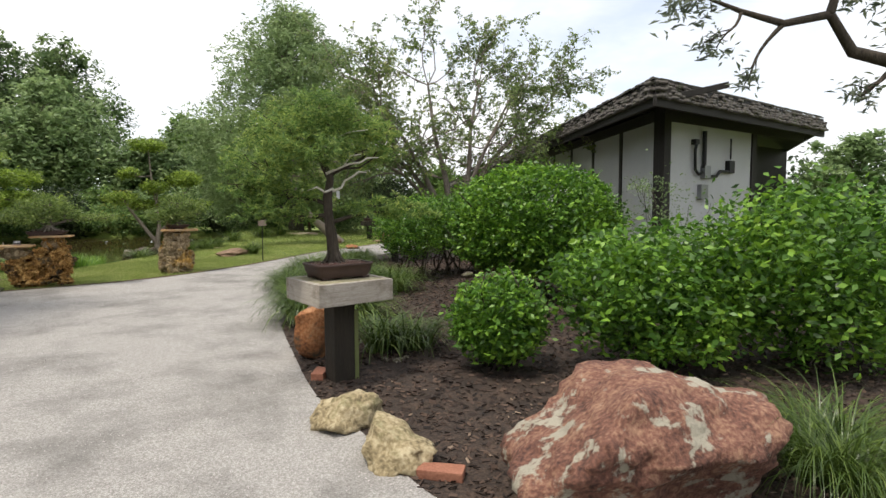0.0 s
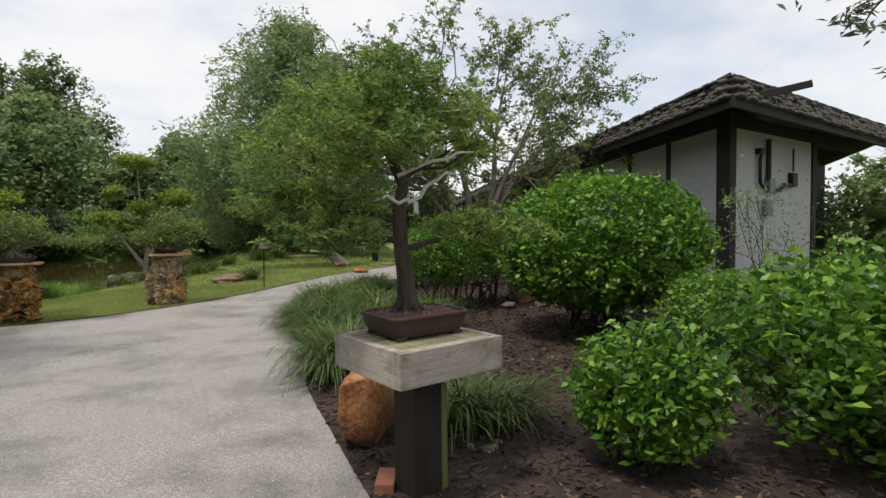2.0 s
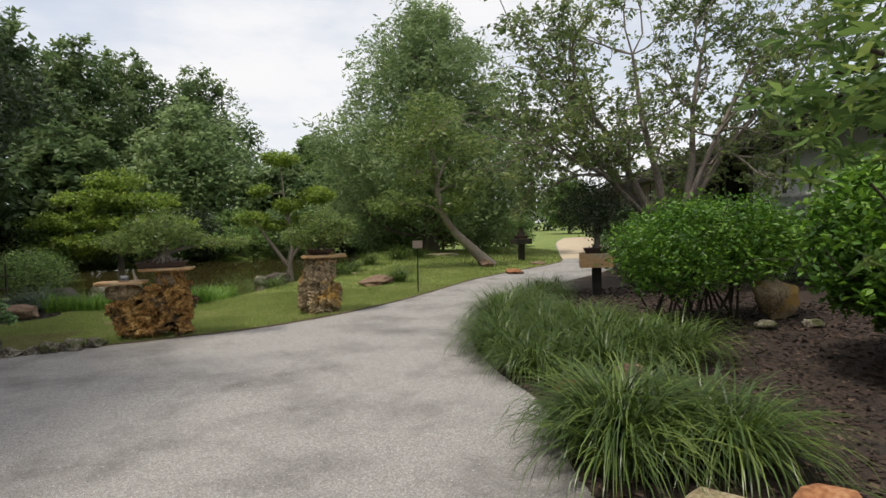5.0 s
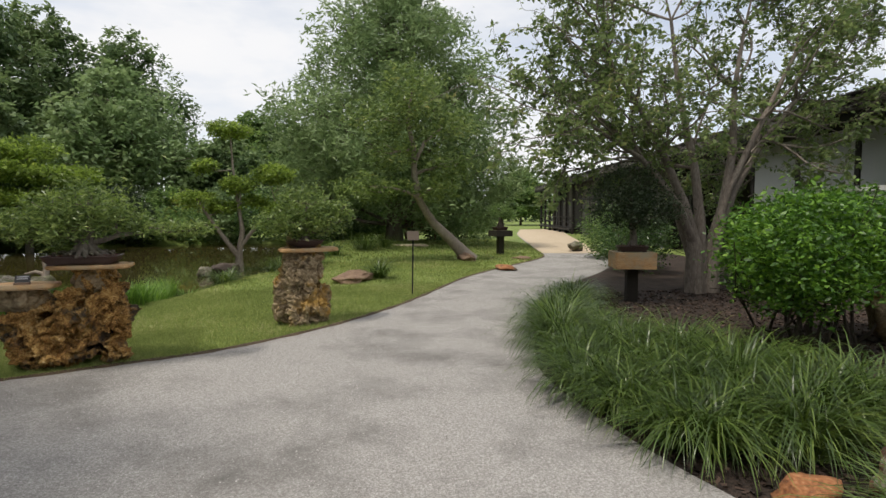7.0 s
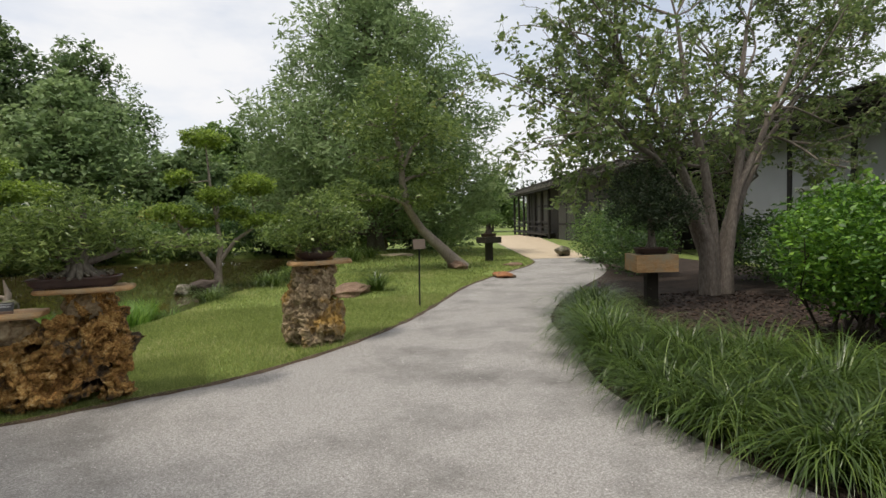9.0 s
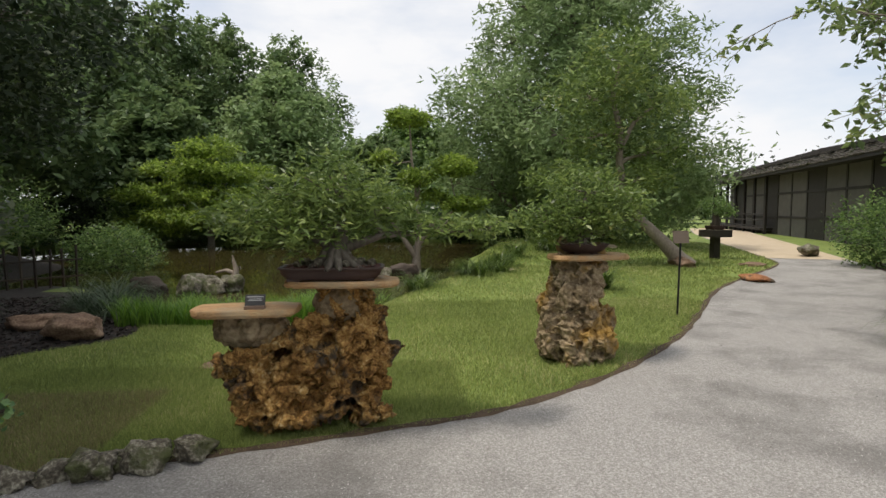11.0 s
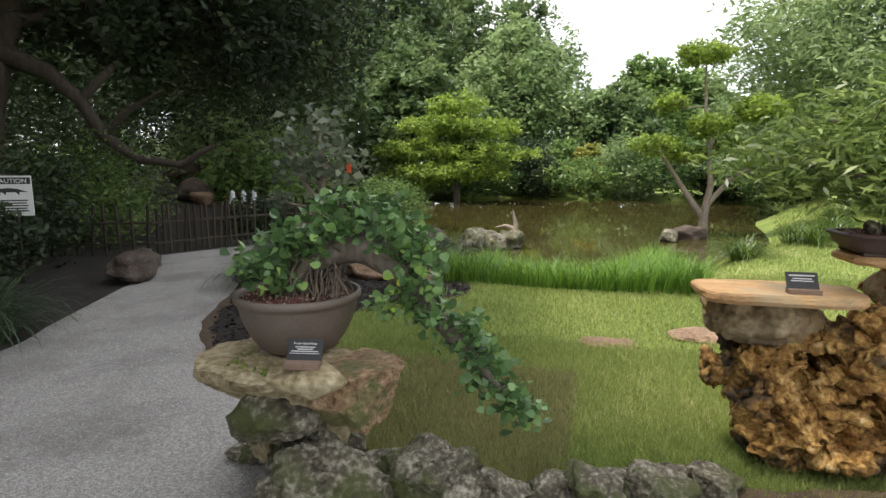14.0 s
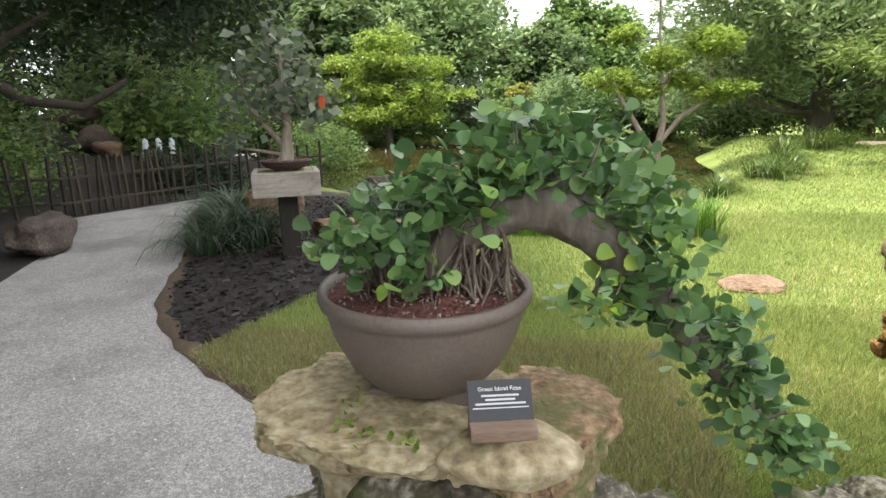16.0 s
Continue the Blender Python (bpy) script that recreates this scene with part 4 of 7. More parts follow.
def tray_pot(parent_name, loc, yaw, lx, ly, h, label, mat=None, flare=0.86, round_pot=False, group="bonsai pots"):
    """A shallow bonsai pot with a lip and feet, filled with soil."""
    mat = mat or M["pot_brown"]
    t = thing(parent_name, loc, label, "plant pot", group, yaw=yaw)
    n = 40
    def ring(sx, sy, z):
        out = []
        for k in range(n):
            a = 2 * math.pi * k / n
            c, s = math.cos(a), math.sin(a)
            e = 1.0 if round_pot else 0.32
            out.append((math.copysign(abs(c) ** e, c) * sx / 2, math.copysign(abs(s) ** e, s) * sy / 2, z))
        return out
    f = h * 0.1
    levels = [(flare * 0.96, f), (flare, f + 0.01), (flare + (1 - flare) * 0.55, h * 0.5), (0.965, h * 0.84), (1.0, h * 0.86), (1.0, h * 0.97), (0.985, h), (0.93, h), (0.92, h * 0.9)]
    if round_pot:
        levels = [(0.56, f), (0.60, f + 0.008), (0.74, h * 0.3), (0.86, h * 0.55), (0.935, h * 0.82), (0.945, h * 0.86), (0.985, h * 0.88), (1.0, h * 0.93), (0.985, h), (0.93, h), (0.91, h * 0.9)]
    V, F = [], []
    for s, z in levels:
        V += ring(lx * s, ly * s, z)
    for i in range(len(levels) - 1):
        for k in range(n):
            a, b2 = i * n + k, i * n + (k + 1) % n
            F.append((a, b2, b2 + n, a + n))
    me = fast_mesh("bowl", V, F, True)
    part("bowl", me, mat, t)
    bm = bmesh.new()
    bm.faces.new([bm.verts.new(p) for p in ring(lx * flare * 0.96 if not round_pot else lx * 0.56, ly * flare * 0.96 if not round_pot else ly * 0.56, f)])
    part("bottom", bm, mat, t)
    for sx in (-1, 1):
        for sy in (-1, 1):
            q = 0.30 if round_pot else 0.5 * flare * 0.8
            w = 0.2 if round_pot else 0.5 * flare * 0.8
            part("foot", a_box((lx * 0.12, ly * 0.12, f + 0.004), (sx * lx * (w if not round_pot else 0.17), sy * ly * (w if not round_pot else 0.17), 0), 0.004), mat, t)
    # soil heap and grit
    rr, aa = 7, n
    V, F = [(0, 0, h * 0.97)], []
    for i in range(1, rr + 1):
        s = i / rr * 0.915
        for x, y, _ in ring(lx * s, ly * s, 0):
            V.append((x, y, h * (0.90 + 0.10 * (1 - (i / rr) ** 2)) + 0.006 * noise.noise(Vector((x * 30, y * 30, 1)))))
    me = bpy.data.meshes.new("soil")
    F = [(0, 1 + k, 1 + (k + 1) % n) for k in range(n)]
    for i in range(rr - 1):
        for k in range(n):
            a, b2 = 1 + i * n + k, 1 + i * n + (k + 1) % n
            F.append((a, b2, b2 + n, a + n))
    me.from_pydata(V, [], F)
    part("soil", me, M["pot_soil"], t, "reddish lava soil")
    rng = np.random.default_rng(int(lx * 1000))
    G, GF = [], []
    for k in range(420):
        a, r = rng.uniform(0, 6.283), math.sqrt(rng.uniform(0, 1)) * 0.88
        c, s = math.cos(a), math.sin(a)
        x, y = c * r * lx / 2, s * r * ly / 2
        z = h * (0.92 + 0.08 * (1 - r * r)) + 0.004
        g = rng.uniform(0.003, 0.008) * (1.0 if lx < 0.6 else 1.4)
        i = len(G)
        G += [(x + rng.uniform(-g, g), y + rng.uniform(-g, g), z + rng.uniform(-g, g) + g * 0.5) for _ in range(4)]
        GF += [(i, i + 1, i + 2), (i, i + 2, i + 3), (i, i + 3, i + 1), (i + 1, i + 3, i + 2)]
    part("grit", fast_mesh("grit", G, GF), M["grit"], t, kind="stuff")
    return t


def root_flare(r, n, spread, h, seed):
    """Surface roots running out from a trunk's foot."""
    rng = np.random.default_rng(seed)
    out = []
    for k in range(n):
        a = 6.283 * k / n + rng.uniform(-0.2, 0.2)
        c, s = math.cos(a), math.sin(a)
        e = spread * rng.uniform(0.7, 1.15)
        out.append([(c * r * 0.5, s * r * 0.5, h, r * 0.42), (c * r * 0.9, s * r * 0.9, h * 0.45, r * 0.34), (c * (r + e * 0.45), s * (r + e * 0.45), h * 0.1, r * 0.22), (c * (r + e), s * (r + e), -0.006, r * 0.08)])
    return out


# the large bonsai on the plank stand
timber_stand((1.33, 4.13, 0), 14, 0.68, 0.90, 0.185, 0.2, "square stand of weathered grey planks on a dark post")
solo("stake", a_box((0.035, 0.02, 0.62), (0, 0, 0), 0.004), M["green_stake"], (1.46, 4.06, 0.0), "thin greenish stake standing beside the post", "stake")
tray_pot("bonsai_pot", (1.34, 4.19, 0.90), 12, 0.54, 0.42, 0.13, "shallow brown clay tray on the plank stand")
tree("bonsai_cypress", (1.31, 4.22, 1.02), "tall bonsai cypress with feathery crown and bleached deadwood", [
    [(0, 0, -0.02, 0.085), (0.005, 0, 0.06, 0.06), (-0.01, 0.0, 0.2, 0.052), (-0.035, 0, 0.40, 0.046), (-0.04, 0.01, 0.58, 0.04), (-0.01, 0.02, 0.74, 0.034), (-0.12, 0.03, 0.98, 0.025), (-0.1, 0.03, 1.2, 0.015), (-0.08, 0.03, 1.4, 0.008)],
    [(-0.005, 0.01, 0.36, 0.022), (0.12, -0.02, 0.40, 0.018), (0.25, -0.05, 0.43, 0.013), (0.5, -0.06, 0.46, 0.007)],
    [(-0.005, 0.01, 0.5, 0.02), (-0.15, 0.03, 0.56, 0.015), (-0.35, 0.05, 0.58, 0.01), (-0.6, 0.05, 0.62, 0.005)]] + root_flare(0.06, 9, 0.09, 0.1, 3), [
    (-0.12, 0.02, 1.32, 0.30, 0.32, 0.16), (-0.52, -0.04, 0.48, 0.26, 0.22, 0.09), (-0.30, 0.16, 0.42, 0.24, 0.2, 0.08), (-0.36, 0.03, 1.14, 0.36, 0.34, 0.18), (0.14, 0.05, 1.20, 0.32, 0.3, 0.16), (-0.54, 0.0, 0.84, 0.36, 0.34, 0.15),
    (-0.22, -0.18, 0.98, 0.3, 0.28, 0.14), (0.34, 0.12, 0.96, 0.28, 0.25, 0.11), (0.44, -0.05, 0.50, 0.34, 0.24, 0.09), (0.70, -0.05, 0.46, 0.24, 0.2, 0.07), (-0.42, 0.1, 0.60, 0.32, 0.27, 0.10), (-0.66, 0.05, 0.66, 0.24, 0.22, 0.09), (0.45, 0.1, 1.16, 0.2, 0.2, 0.09)],
    34000, 0.040, L["feather"], M["bark_dark"], seed=11, limb_r=0.016, category="bonsai tree", group="bonsai trees", tuft=0.13, per=30, aspect=0.24, up=0.15, flat=0.6, ragged=0.35)
t = thing("deadwood", (1.31, 4.22, 1.02), "bleached bare deadwood branches on the bonsai", "branch")
part("branch", tubes([
    [(0.0, -0.03, 0.63, 0.014), (0.07, -0.05, 0.66, 0.012), (0.10, -0.06, 0.72, 0.011), (0.17, -0.07, 0.76, 0.009), (0.22, -0.08, 0.80, 0.008), (0.29, -0.09, 0.79, 0.004)],
    [(-0.05, 0.0, 0.78, 0.012), (0.06, -0.03, 0.83, 0.010), (0.15, -0.05, 0.87, 0.010), (0.24, -0.06, 0.88, 0.008), (0.30, -0.07, 0.92, 0.007), (0.40, -0.08, 0.925, 0.004)],
    [(0.1, -0.05, 0.85, 0.009), (0.14, -0.09, 0.93, 0.007), (0.24, -0.1, 0.95, 0.004)],
    [(-0.1, 0.0, 1.0, 0.010), (0.05, -0.06, 1.10, 0.008), (0.16, -0.08, 1.14, 0.006), (0.30, -0.1, 1.16, 0.003)],
    [(0.0, -0.03, 0.65, 0.012), (-0.08, -0.1, 0.62, 0.010), (-0.16, -0.14, 0.66, 0.007), (-0.24, -0.16, 0.63, 0.003)]], 7, 0.3), M["deadwood"], t)
part("tag", a_box((0.028, 0.003, 0.07), (0.035, -0.07, 0.56), 0.001), M["label_white"], t, "pale name tag")

# second and third stands further on
timber_stand((4.98, 13.65, 0), -24, 0.64, 0.84, 0.27, 0.18, "brown plank box stand on a dark post in the bed", wood=M["wood_tan"])
tray_pot("bonsai_pot", (4.98, 13.65, 0.84), -24, 0.5, 0.36, 0.1, "shallow dark tray on the brown stand")
tree("bonsai_holly", (4.98, 13.65, 0.93), "dark dense bonsai with broad crown", [[(0, 0, -0.01, 0.08), (0.03, 0, 0.12, 0.06), (0.0, 0, 0.4, 0.045), (-0.05, 0, 0.8, 0.03)]] + root_flare(0.06, 7, 0.08, 0.08, 5),
     [(-0.3, 0, 0.72, 0.5, 0.45, 0.36), (0.35, 0, 0.65, 0.5, 0.45, 0.34), (0, 0.1, 1.05, 0.5, 0.45, 0.3), (0.1, -0.2, 0.5, 0.5, 0.4, 0.2)], 9000, 0.05, L["dark"], M["bark"], seed=21, limb_r=0.02, category="bonsai tree", group="bonsai trees", ragged=0.3)
timber_stand((7.0, 23.4, 0), 5, 0.62, 0.86, 0.2, 0.2, "dark plank stand on a dark post on the lawn", wood=M["post"])
tray_pot("bonsai_pot", (7.0, 23.42, 0.86), 5, 0.5, 0.36, 0.12, "shallow brown tray on the dark stand")
tree("bonsai_pine", (7.0, 23.42, 0.97), "small bonsai with thick dark trunk", [[(0, 0, -0.01, 0.14), (0.03, 0, 0.15, 0.1), (0.0, 0, 0.4, 0.05)]], [(0.0, 0, 0.55, 0.42, 0.36, 0.22), (0.3, 0, 0.4, 0.3, 0.28, 0.14)], 3000, 0.05, L["mid"], M["bark_dark"], seed=22, limb_r=0.02, category="bonsai tree", group="bonsai trees")

# the stand beside the pond bed, with a sea-grape bonsai
timber_stand((-6.72, 14.62, 0), 24, 0.56, 0.78, 0.2, 0.17, "pale plank box stand on a dark green-streaked post", wood=M["wood_grey"])
tray_pot("bonsai_pot", (-6.72, 14.64, 0.78), 24, 0.46, 0.4, 0.085, "dark shallow round tray on the pale stand", round_pot=True)
t4 = tree("bonsai_seagrape", (-6.72, 14.64, 0.85), "grey-leaved round-leaf bonsai with pale branches", [[(0, 0, -0.01, 0.075), (0.02, 0, 0.08, 0.06), (0.03, 0, 0.25, 0.04), (0.06, 0.0, 0.5, 0.03), (0.02, 0, 0.8, 0.018), (0.06, 0.02, 1.05, 0.008)], [(0.02, 0, 0.12, 0.03), (-0.15, 0, 0.3, 0.022), (-0.3, 0, 0.5, 0.012), (-0.34, 0, 0.75, 0.006)], [(0.0, 0, 0.06, 0.02), (-0.2, -0.05, 0.1, 0.014), (-0.45, -0.1, 0.14, 0.008)]],
     [(0.05, 0, 0.85, 0.3, 0.28, 0.26), (-0.25, 0, 0.6, 0.28, 0.28, 0.24), (0.28, 0, 0.5, 0.28, 0.26, 0.2), (-0.02, 0, 0.4, 0.3, 0.28, 0.15), (-0.45, -0.1, 0.16, 0.2, 0.15, 0.07)], 480, 0.10, L["grey_leaf"], M["bark_pale"], seed=31, limb_r=0.012, category="bonsai tree", group="bonsai trees", aspect=0.85, per=5, tuft=0.3, up=0.4)
solo("orange_tag", a_box((0.05, 0.006, 0.1), (0, 0, 0), 0.002), M["orange_tag"], (-6.32, 14.55, 1.30), "small orange plastic tag hanging in the bonsai", "tag")


# ---- limestone pedestals ----
def limestone_pedestal(loc, label, cores, count, knob, material, seed, neck=(), squash=1.0, holes=(), deep=1.0):
    t = thing("limestone_pedestal", loc, label, "rock pedestal", "rock pedestals")
    part("boulder", fused(knobby(cores, count, knob, seed, squash), 0.0105, seed, holes, deep), material, t)
    for k, (x, y, z, rx, ry, rz) in enumerate(neck):
        part("neck", fused(knobby([(x, y, z, rx, ry, rz)], 3, 0.05, seed + 900 + k, 1.6, True, 0.5), 0.014, seed + k, (), 0.3), M["limestone_grey"], t, "smoother grey stone neck under the slab")
    return t


def slab_top(loc, yaw, lx, ly, th, label, seed, name="stone_slab", mat=None):
    """A live-edged slab lying on a pedestal."""
    rng = np.random.default_rng(seed)
    n = 28
    bm = bmesh.new()
    rings = []
    for z, s in ((0, 0.95), (th * 0.35, 1.0), (th * 0.8, 0.99), (th, 0.965)):
        ring = []
        for k in range(n):
            a = 2 * math.pi * k / n
            c, si = math.cos(a), math.sin(a)
            w = 1 + 0.07 * noise.noise(Vector((c * 2.2 + seed, si * 2.2, z * 14))) + 0.05 * noise.noise(Vector((c * 6, si * 6 + seed, z * 20)))
            ring.append(bm.verts.new((math.copysign(abs(c) ** 0.55, c) * lx / 2 * s * w, math.copysign(abs(si) ** 0.55, si) * ly / 2 * s * w, z + 0.006 * noise.noise(Vector((c * 3, si * 3, seed))))))
        rings.append(ring)
    for r0, r1 in zip(rings, rings[1:]):
        for k in range(n):
            bm.faces.new((r0[k], r0[(k + 1) % n], r1[(k + 1) % n], r1[k]))
    bm.faces.new(rings[-1])
    bm.faces.new(list(reversed(rings[0])))
    return solo(name, bm, mat or M["wood_tan"], loc, label, "slab", "pedestal slabs", yaw=yaw)


def plaque(loc, yaw, w, lines, label, scale=1.0):
    """A black name plate leaning on a wooden block, with pale lettering."""
    t = thing("name_plaque", loc, label, "plaque", "name plaques", yaw=yaw)
    part("block", a_box((w, 0.05 * scale, 0.022 * scale), (0, 0, 0), 0.003), M["wood_block"], t, "brown wooden block")
    tilt = pose(0, 0.008 * scale, 0.020 * scale, -32, 0, 0)
    part("plate", a_box((w, 0.006, w * 0.62), (0, 0, 0), 0.0015), M["plaque"], t, "black plate with white lettering", at=tilt)
    for k, (kind_, txt, z, h) in enumerate(lines):
        if kind_ == "text":
            cu = bpy.data.curves.new("lettering", "FONT")
            cu.body, cu.size, cu.align_x, cu.extrude = txt, h, "CENTER", 0.0003
            tmp = bpy.data.objects.new("tmp", cu)
            scene.collection.objects.link(tmp)
            dg = bpy.context.evaluated_depsgraph_get()
            me = bpy.data.meshes.new_from_object(tmp.evaluated_get(dg))
            bpy.data.objects.remove(tmp)
            me.transform(pose(0, -0.0045, z, 90, 0, 0))
            me.materials.clear()
            part("lettering", me, M["white_paint"], t, "white lettering", at=tilt)
        else:
            part("text_line", a_box((txt * w, 0.001, h), (0, -0.0042, z), 0.0), M["label_white"], t, at=tilt)
    return t


limestone_pedestal((-2.64, 12.12, 0), "golden brown pitted limestone pedestal with deep holes", [
    (-0.34, 0.0, 0.42, 0.27, 0.20, 0.22), (-0.26, -0.02, 0.16, 0.24, 0.20, 0.20), (0.02, 0.0, 0.50, 0.28, 0.20, 0.24), (0.24, 0.02, 0.52, 0.24, 0.20, 0.28), (0.02, -0.02, 0.22, 0.24, 0.19, 0.16), (0.33, 0.02, 0.20, 0.12, 0.17, 0.22), (0.20, 0.03, 0.78, 0.20, 0.16, 0.20), (0.38, 0.0, 0.45, 0.11, 0.15, 0.14)],
    150, 0.068, M["limestone_gold"], 31, neck=[(-0.42, 0.02, 0.66, 0.27, 0.16, 0.15), (0.16, 0.03, 0.84, 0.20, 0.15, 0.15)], holes=((-0.20, 0.50, 0.075, 0.22), (0.20, 0.13, 0.10, 0.28), (0.27, 0.30, 0.05, 0.12), (-0.02, 0.36, 0.05, 0.1), (-0.36, 0.24, 0.05, 0.1), (0.1, 0.62, 0.045, 0.1), (0.10, 0.10, 0.09, 0.25), (-0.12, 0.20, 0.05, 0.1)), deep=1.45)
slab_top((-3.05, 12.0, 0.795), 4, 0.66, 0.34, 0.045, "sawn tan slab carrying a plaque", 4)
slab_top((-2.46, 12.02, 0.965), -3, 0.72, 0.34, 0.04, "thin tan slab under the bonsai tray", 7)
plaque((-2.98, 11.9, 0.84), 4, 0.12, [("bar", 0.8, 0.055, 0.006), ("bar", 0.6, 0.042, 0.004), ("bar", 0.7, 0.032, 0.004)], "small black plaque on a tan slab")
tray_pot("bonsai_pot", (-2.52, 12.03, 1.005), 0, 0.66, 0.32, 0.085, "long low brown oval tray on the pedestal", round_pot=False)
tree("bonsai_ficus", (-2.5, 12.03, 1.085), "spreading bonsai with narrow leaves and a rocky root mass", [[(0.0, 0, -0.01, 0.11), (0.01, 0, 0.07, 0.08), (0.03, 0, 0.2, 0.05), (0.05, 0, 0.4, 0.03), (0.06, 0, 0.62, 0.012)], [(0.05, 0, 0.12, 0.035), (0.3, 0, 0.2, 0.022), (0.6, -0.02, 0.22, 0.015), (1.0, -0.03, 0.23, 0.006)], [(-0.02, 0, 0.12, 0.03), (-0.2, -0.02, 0.22, 0.02), (-0.45, -0.03, 0.26, 0.01)]] + root_flare(0.1, 10, 0.12, 0.1, 8),
     [(-0.5, -0.02, 0.30, 0.3, 0.28, 0.12), (-0.2, -0.1, 0.26, 0.32, 0.3, 0.14), (0.05, 0.0, 0.50, 0.34, 0.3, 0.2), (0.25, 0.05, 0.36, 0.26, 0.26, 0.14), (-0.25, 0.1, 0.44, 0.3, 0.28, 0.14), (0.62, -0.02, 0.25, 0.24, 0.2, 0.07), (0.95, -0.03, 0.25, 0.2, 0.18, 0.06)], 7000, 0.062, L["whorl"], M["bark"], seed=41, limb_r=0.012, category="bonsai tree", group="bonsai trees", aspect=0.24, per=9, tuft=0.22, ragged=0.35)
for k in range(14):
    a = k * 2.4
    solo("pot_stone", rock((0.07, 0.06, 0.06), 50 + k, 0.3, 2, 0.2), M["rock_pale"], (-2.52 + 0.24 * math.cos(a) * (0.4 + 0.05 * k), 12.03 + 0.09 * math.sin(a), 1.08), "small grey stone on the bonsai soil", "stone", "stones on the bonsai soil")

limestone_pedestal((-0.40, 13.56, 0), "upright grey-tan limestone pedestal with yellow lichen", [
    (-0.03, 0.0, 0.16, 0.34, 0.26, 0.24), (-0.04, 0.0, 0.42, 0.29, 0.22, 0.30), (-0.01, 0.0, 0.70, 0.25, 0.20, 0.26), (0.02, 0.0, 0.90, 0.28, 0.21, 0.10), (0.19, -0.04, 0.22, 0.19, 0.18, 0.24)],
    75, 0.062, M["limestone_grey"], 57, squash=2.2, holes=((0.16, 0.12, 0.06, 0.12), (-0.1, 0.5, 0.045, 0.08)), deep=0.7)
slab_top((-0.30, 13.54, 0.975), 12, 0.80, 0.4, 0.05, "reddish tan live-edge slab on the upright pedestal", 12)
tray_pot("bonsai_pot", (-0.34, 13.56, 1.025), 5, 0.52, 0.36, 0.1, "dark brown oval tray on the upright pedestal", round_pot=True)
tree("bonsai_buttonwood", (-0.34, 13.56, 1.115), "low broad bonsai with pale green crown", [[(0, 0, -0.01, 0.07), (0.02, 0, 0.1, 0.05), (0.0, 0, 0.25, 0.04), (0.03, 0, 0.5, 0.02)], [(0, 0, 0.05, 0.03), (0.1, 0, 0.12, 0.02), (0.22, 0, 0.08, 0.015)]] + root_flare(0.05, 7, 0.08, 0.07, 9),
     [(-0.3, 0, 0.24, 0.32, 0.3, 0.16), (0.28, 0, 0.26, 0.32, 0.3, 0.17), (0.0, 0, 0.5, 0.36, 0.32, 0.2), (0.02, -0.12, 0.22, 0.34, 0.26, 0.14), (0.45, 0, 0.42, 0.2, 0.2, 0.12)], 5200, 0.055, L["whorl"], M["bark"], seed=42, limb_r=0.012, category="bonsai tree", group="bonsai trees", aspect=0.4, per=12, tuft=0.25)


# ---- the cascading ficus at the end of the walk ----
def flat_rock(loc, yaw, size, seed, mat, label, group, rough=0.2, sub=4, pits=0.0, top=0.0):
    """A stone; with top, its upper side is worn flat at that height and its foot drawn in."""
    me = rock(size, seed, rough, sub, pits)
    if top:
        for v in me.vertices:
            if v.co.z > top:
                v.co.z = top + (v.co.z - top) * 0.28
            k = 0.62 + 0.38 * min(1.0, max(0.0, v.co.z / top)) ** 0.7
            v.co.x *= k
            v.co.y *= k
    return solo("rock", me, mat, loc, label, "rock", group, yaw=yaw)


flat_rock((-4.93, 11.26, 0.0), 10, (0.46, 0.4, 0.62), 60, M["rock_tan"], "tan boulder under the ficus pot", "ficus rocks", 0.2)
flat_rock((-4.89, 11.10, 0.46), 0, (0.66, 0.54, 0.30), 61, M["rock_tan"], "broad flat pale rock carrying the ficus pot", "ficus rocks", 0.16, 6, 0.06, 0.19)
flat_rock((-4.60, 11.08, 0.42), 20, (0.40, 0.40, 0.32), 62, M["rock_orange_tan"], "rough orange-tan rock beside the pot", "ficus rocks", 0.20, 6, 0.08, 0.24)
flat_rock((-4.675, 10.89, 0.612), 8, (0.26, 0.19, 0.11), 63, M["rock_tan"], "thin pale slab under the plaque", "ficus rocks", 0.10, 4, 0.04)
flat_rock((-4.86, 11.0, 0.36), 60, (0.34, 0.28, 0.26), 65, M["rock_pale"], "weathered stone wedged under the pot rock", "ficus rocks", 0.24, 4, 0.15)
flat_rock((-4.98, 11.43, 0.0), 0, (0.5, 0.4, 0.36), 64, M["rock_pale"], "pitted mossy stone at the foot of the pot rock", "ficus rocks", 0.25, 5, 0.3)
flat_rock((-4.70, 11.02, -0.03), 20, (0.52, 0.42, 0.42), 67, M["rock_pale"], "mossy pitted boulder below the pot rock", "ficus rocks", 0.25, 5, 0.3)
flat_rock((-4.40, 11.3, 0.0), 50, (0.4, 0.34, 0.26), 66, M["rock_pale"], "pitted mossy stone at the foot of the pot rock", "ficus rocks", 0.25, 5, 0.3)
tray_pot("ficus_pot", (-4.865, 11.15, 0.665), 0, 0.47, 0.47, 0.235, "round grey-brown clay pot standing on a rock", M["pot_grey"], round_pot=True)
plaque((-4.685, 10.87, 0.716), 12, 0.115, [("text", "Green Island Ficus", 0.052, 0.0105), ("bar", 0.58, 0.042, 0.0035), ("bar", 0.46, 0.035, 0.0035), ("bar", 0.78, 0.028, 0.0035), ("bar", 0.86, 0.0215, 0.0022)], "black plaque with white lettering on a wooden block")


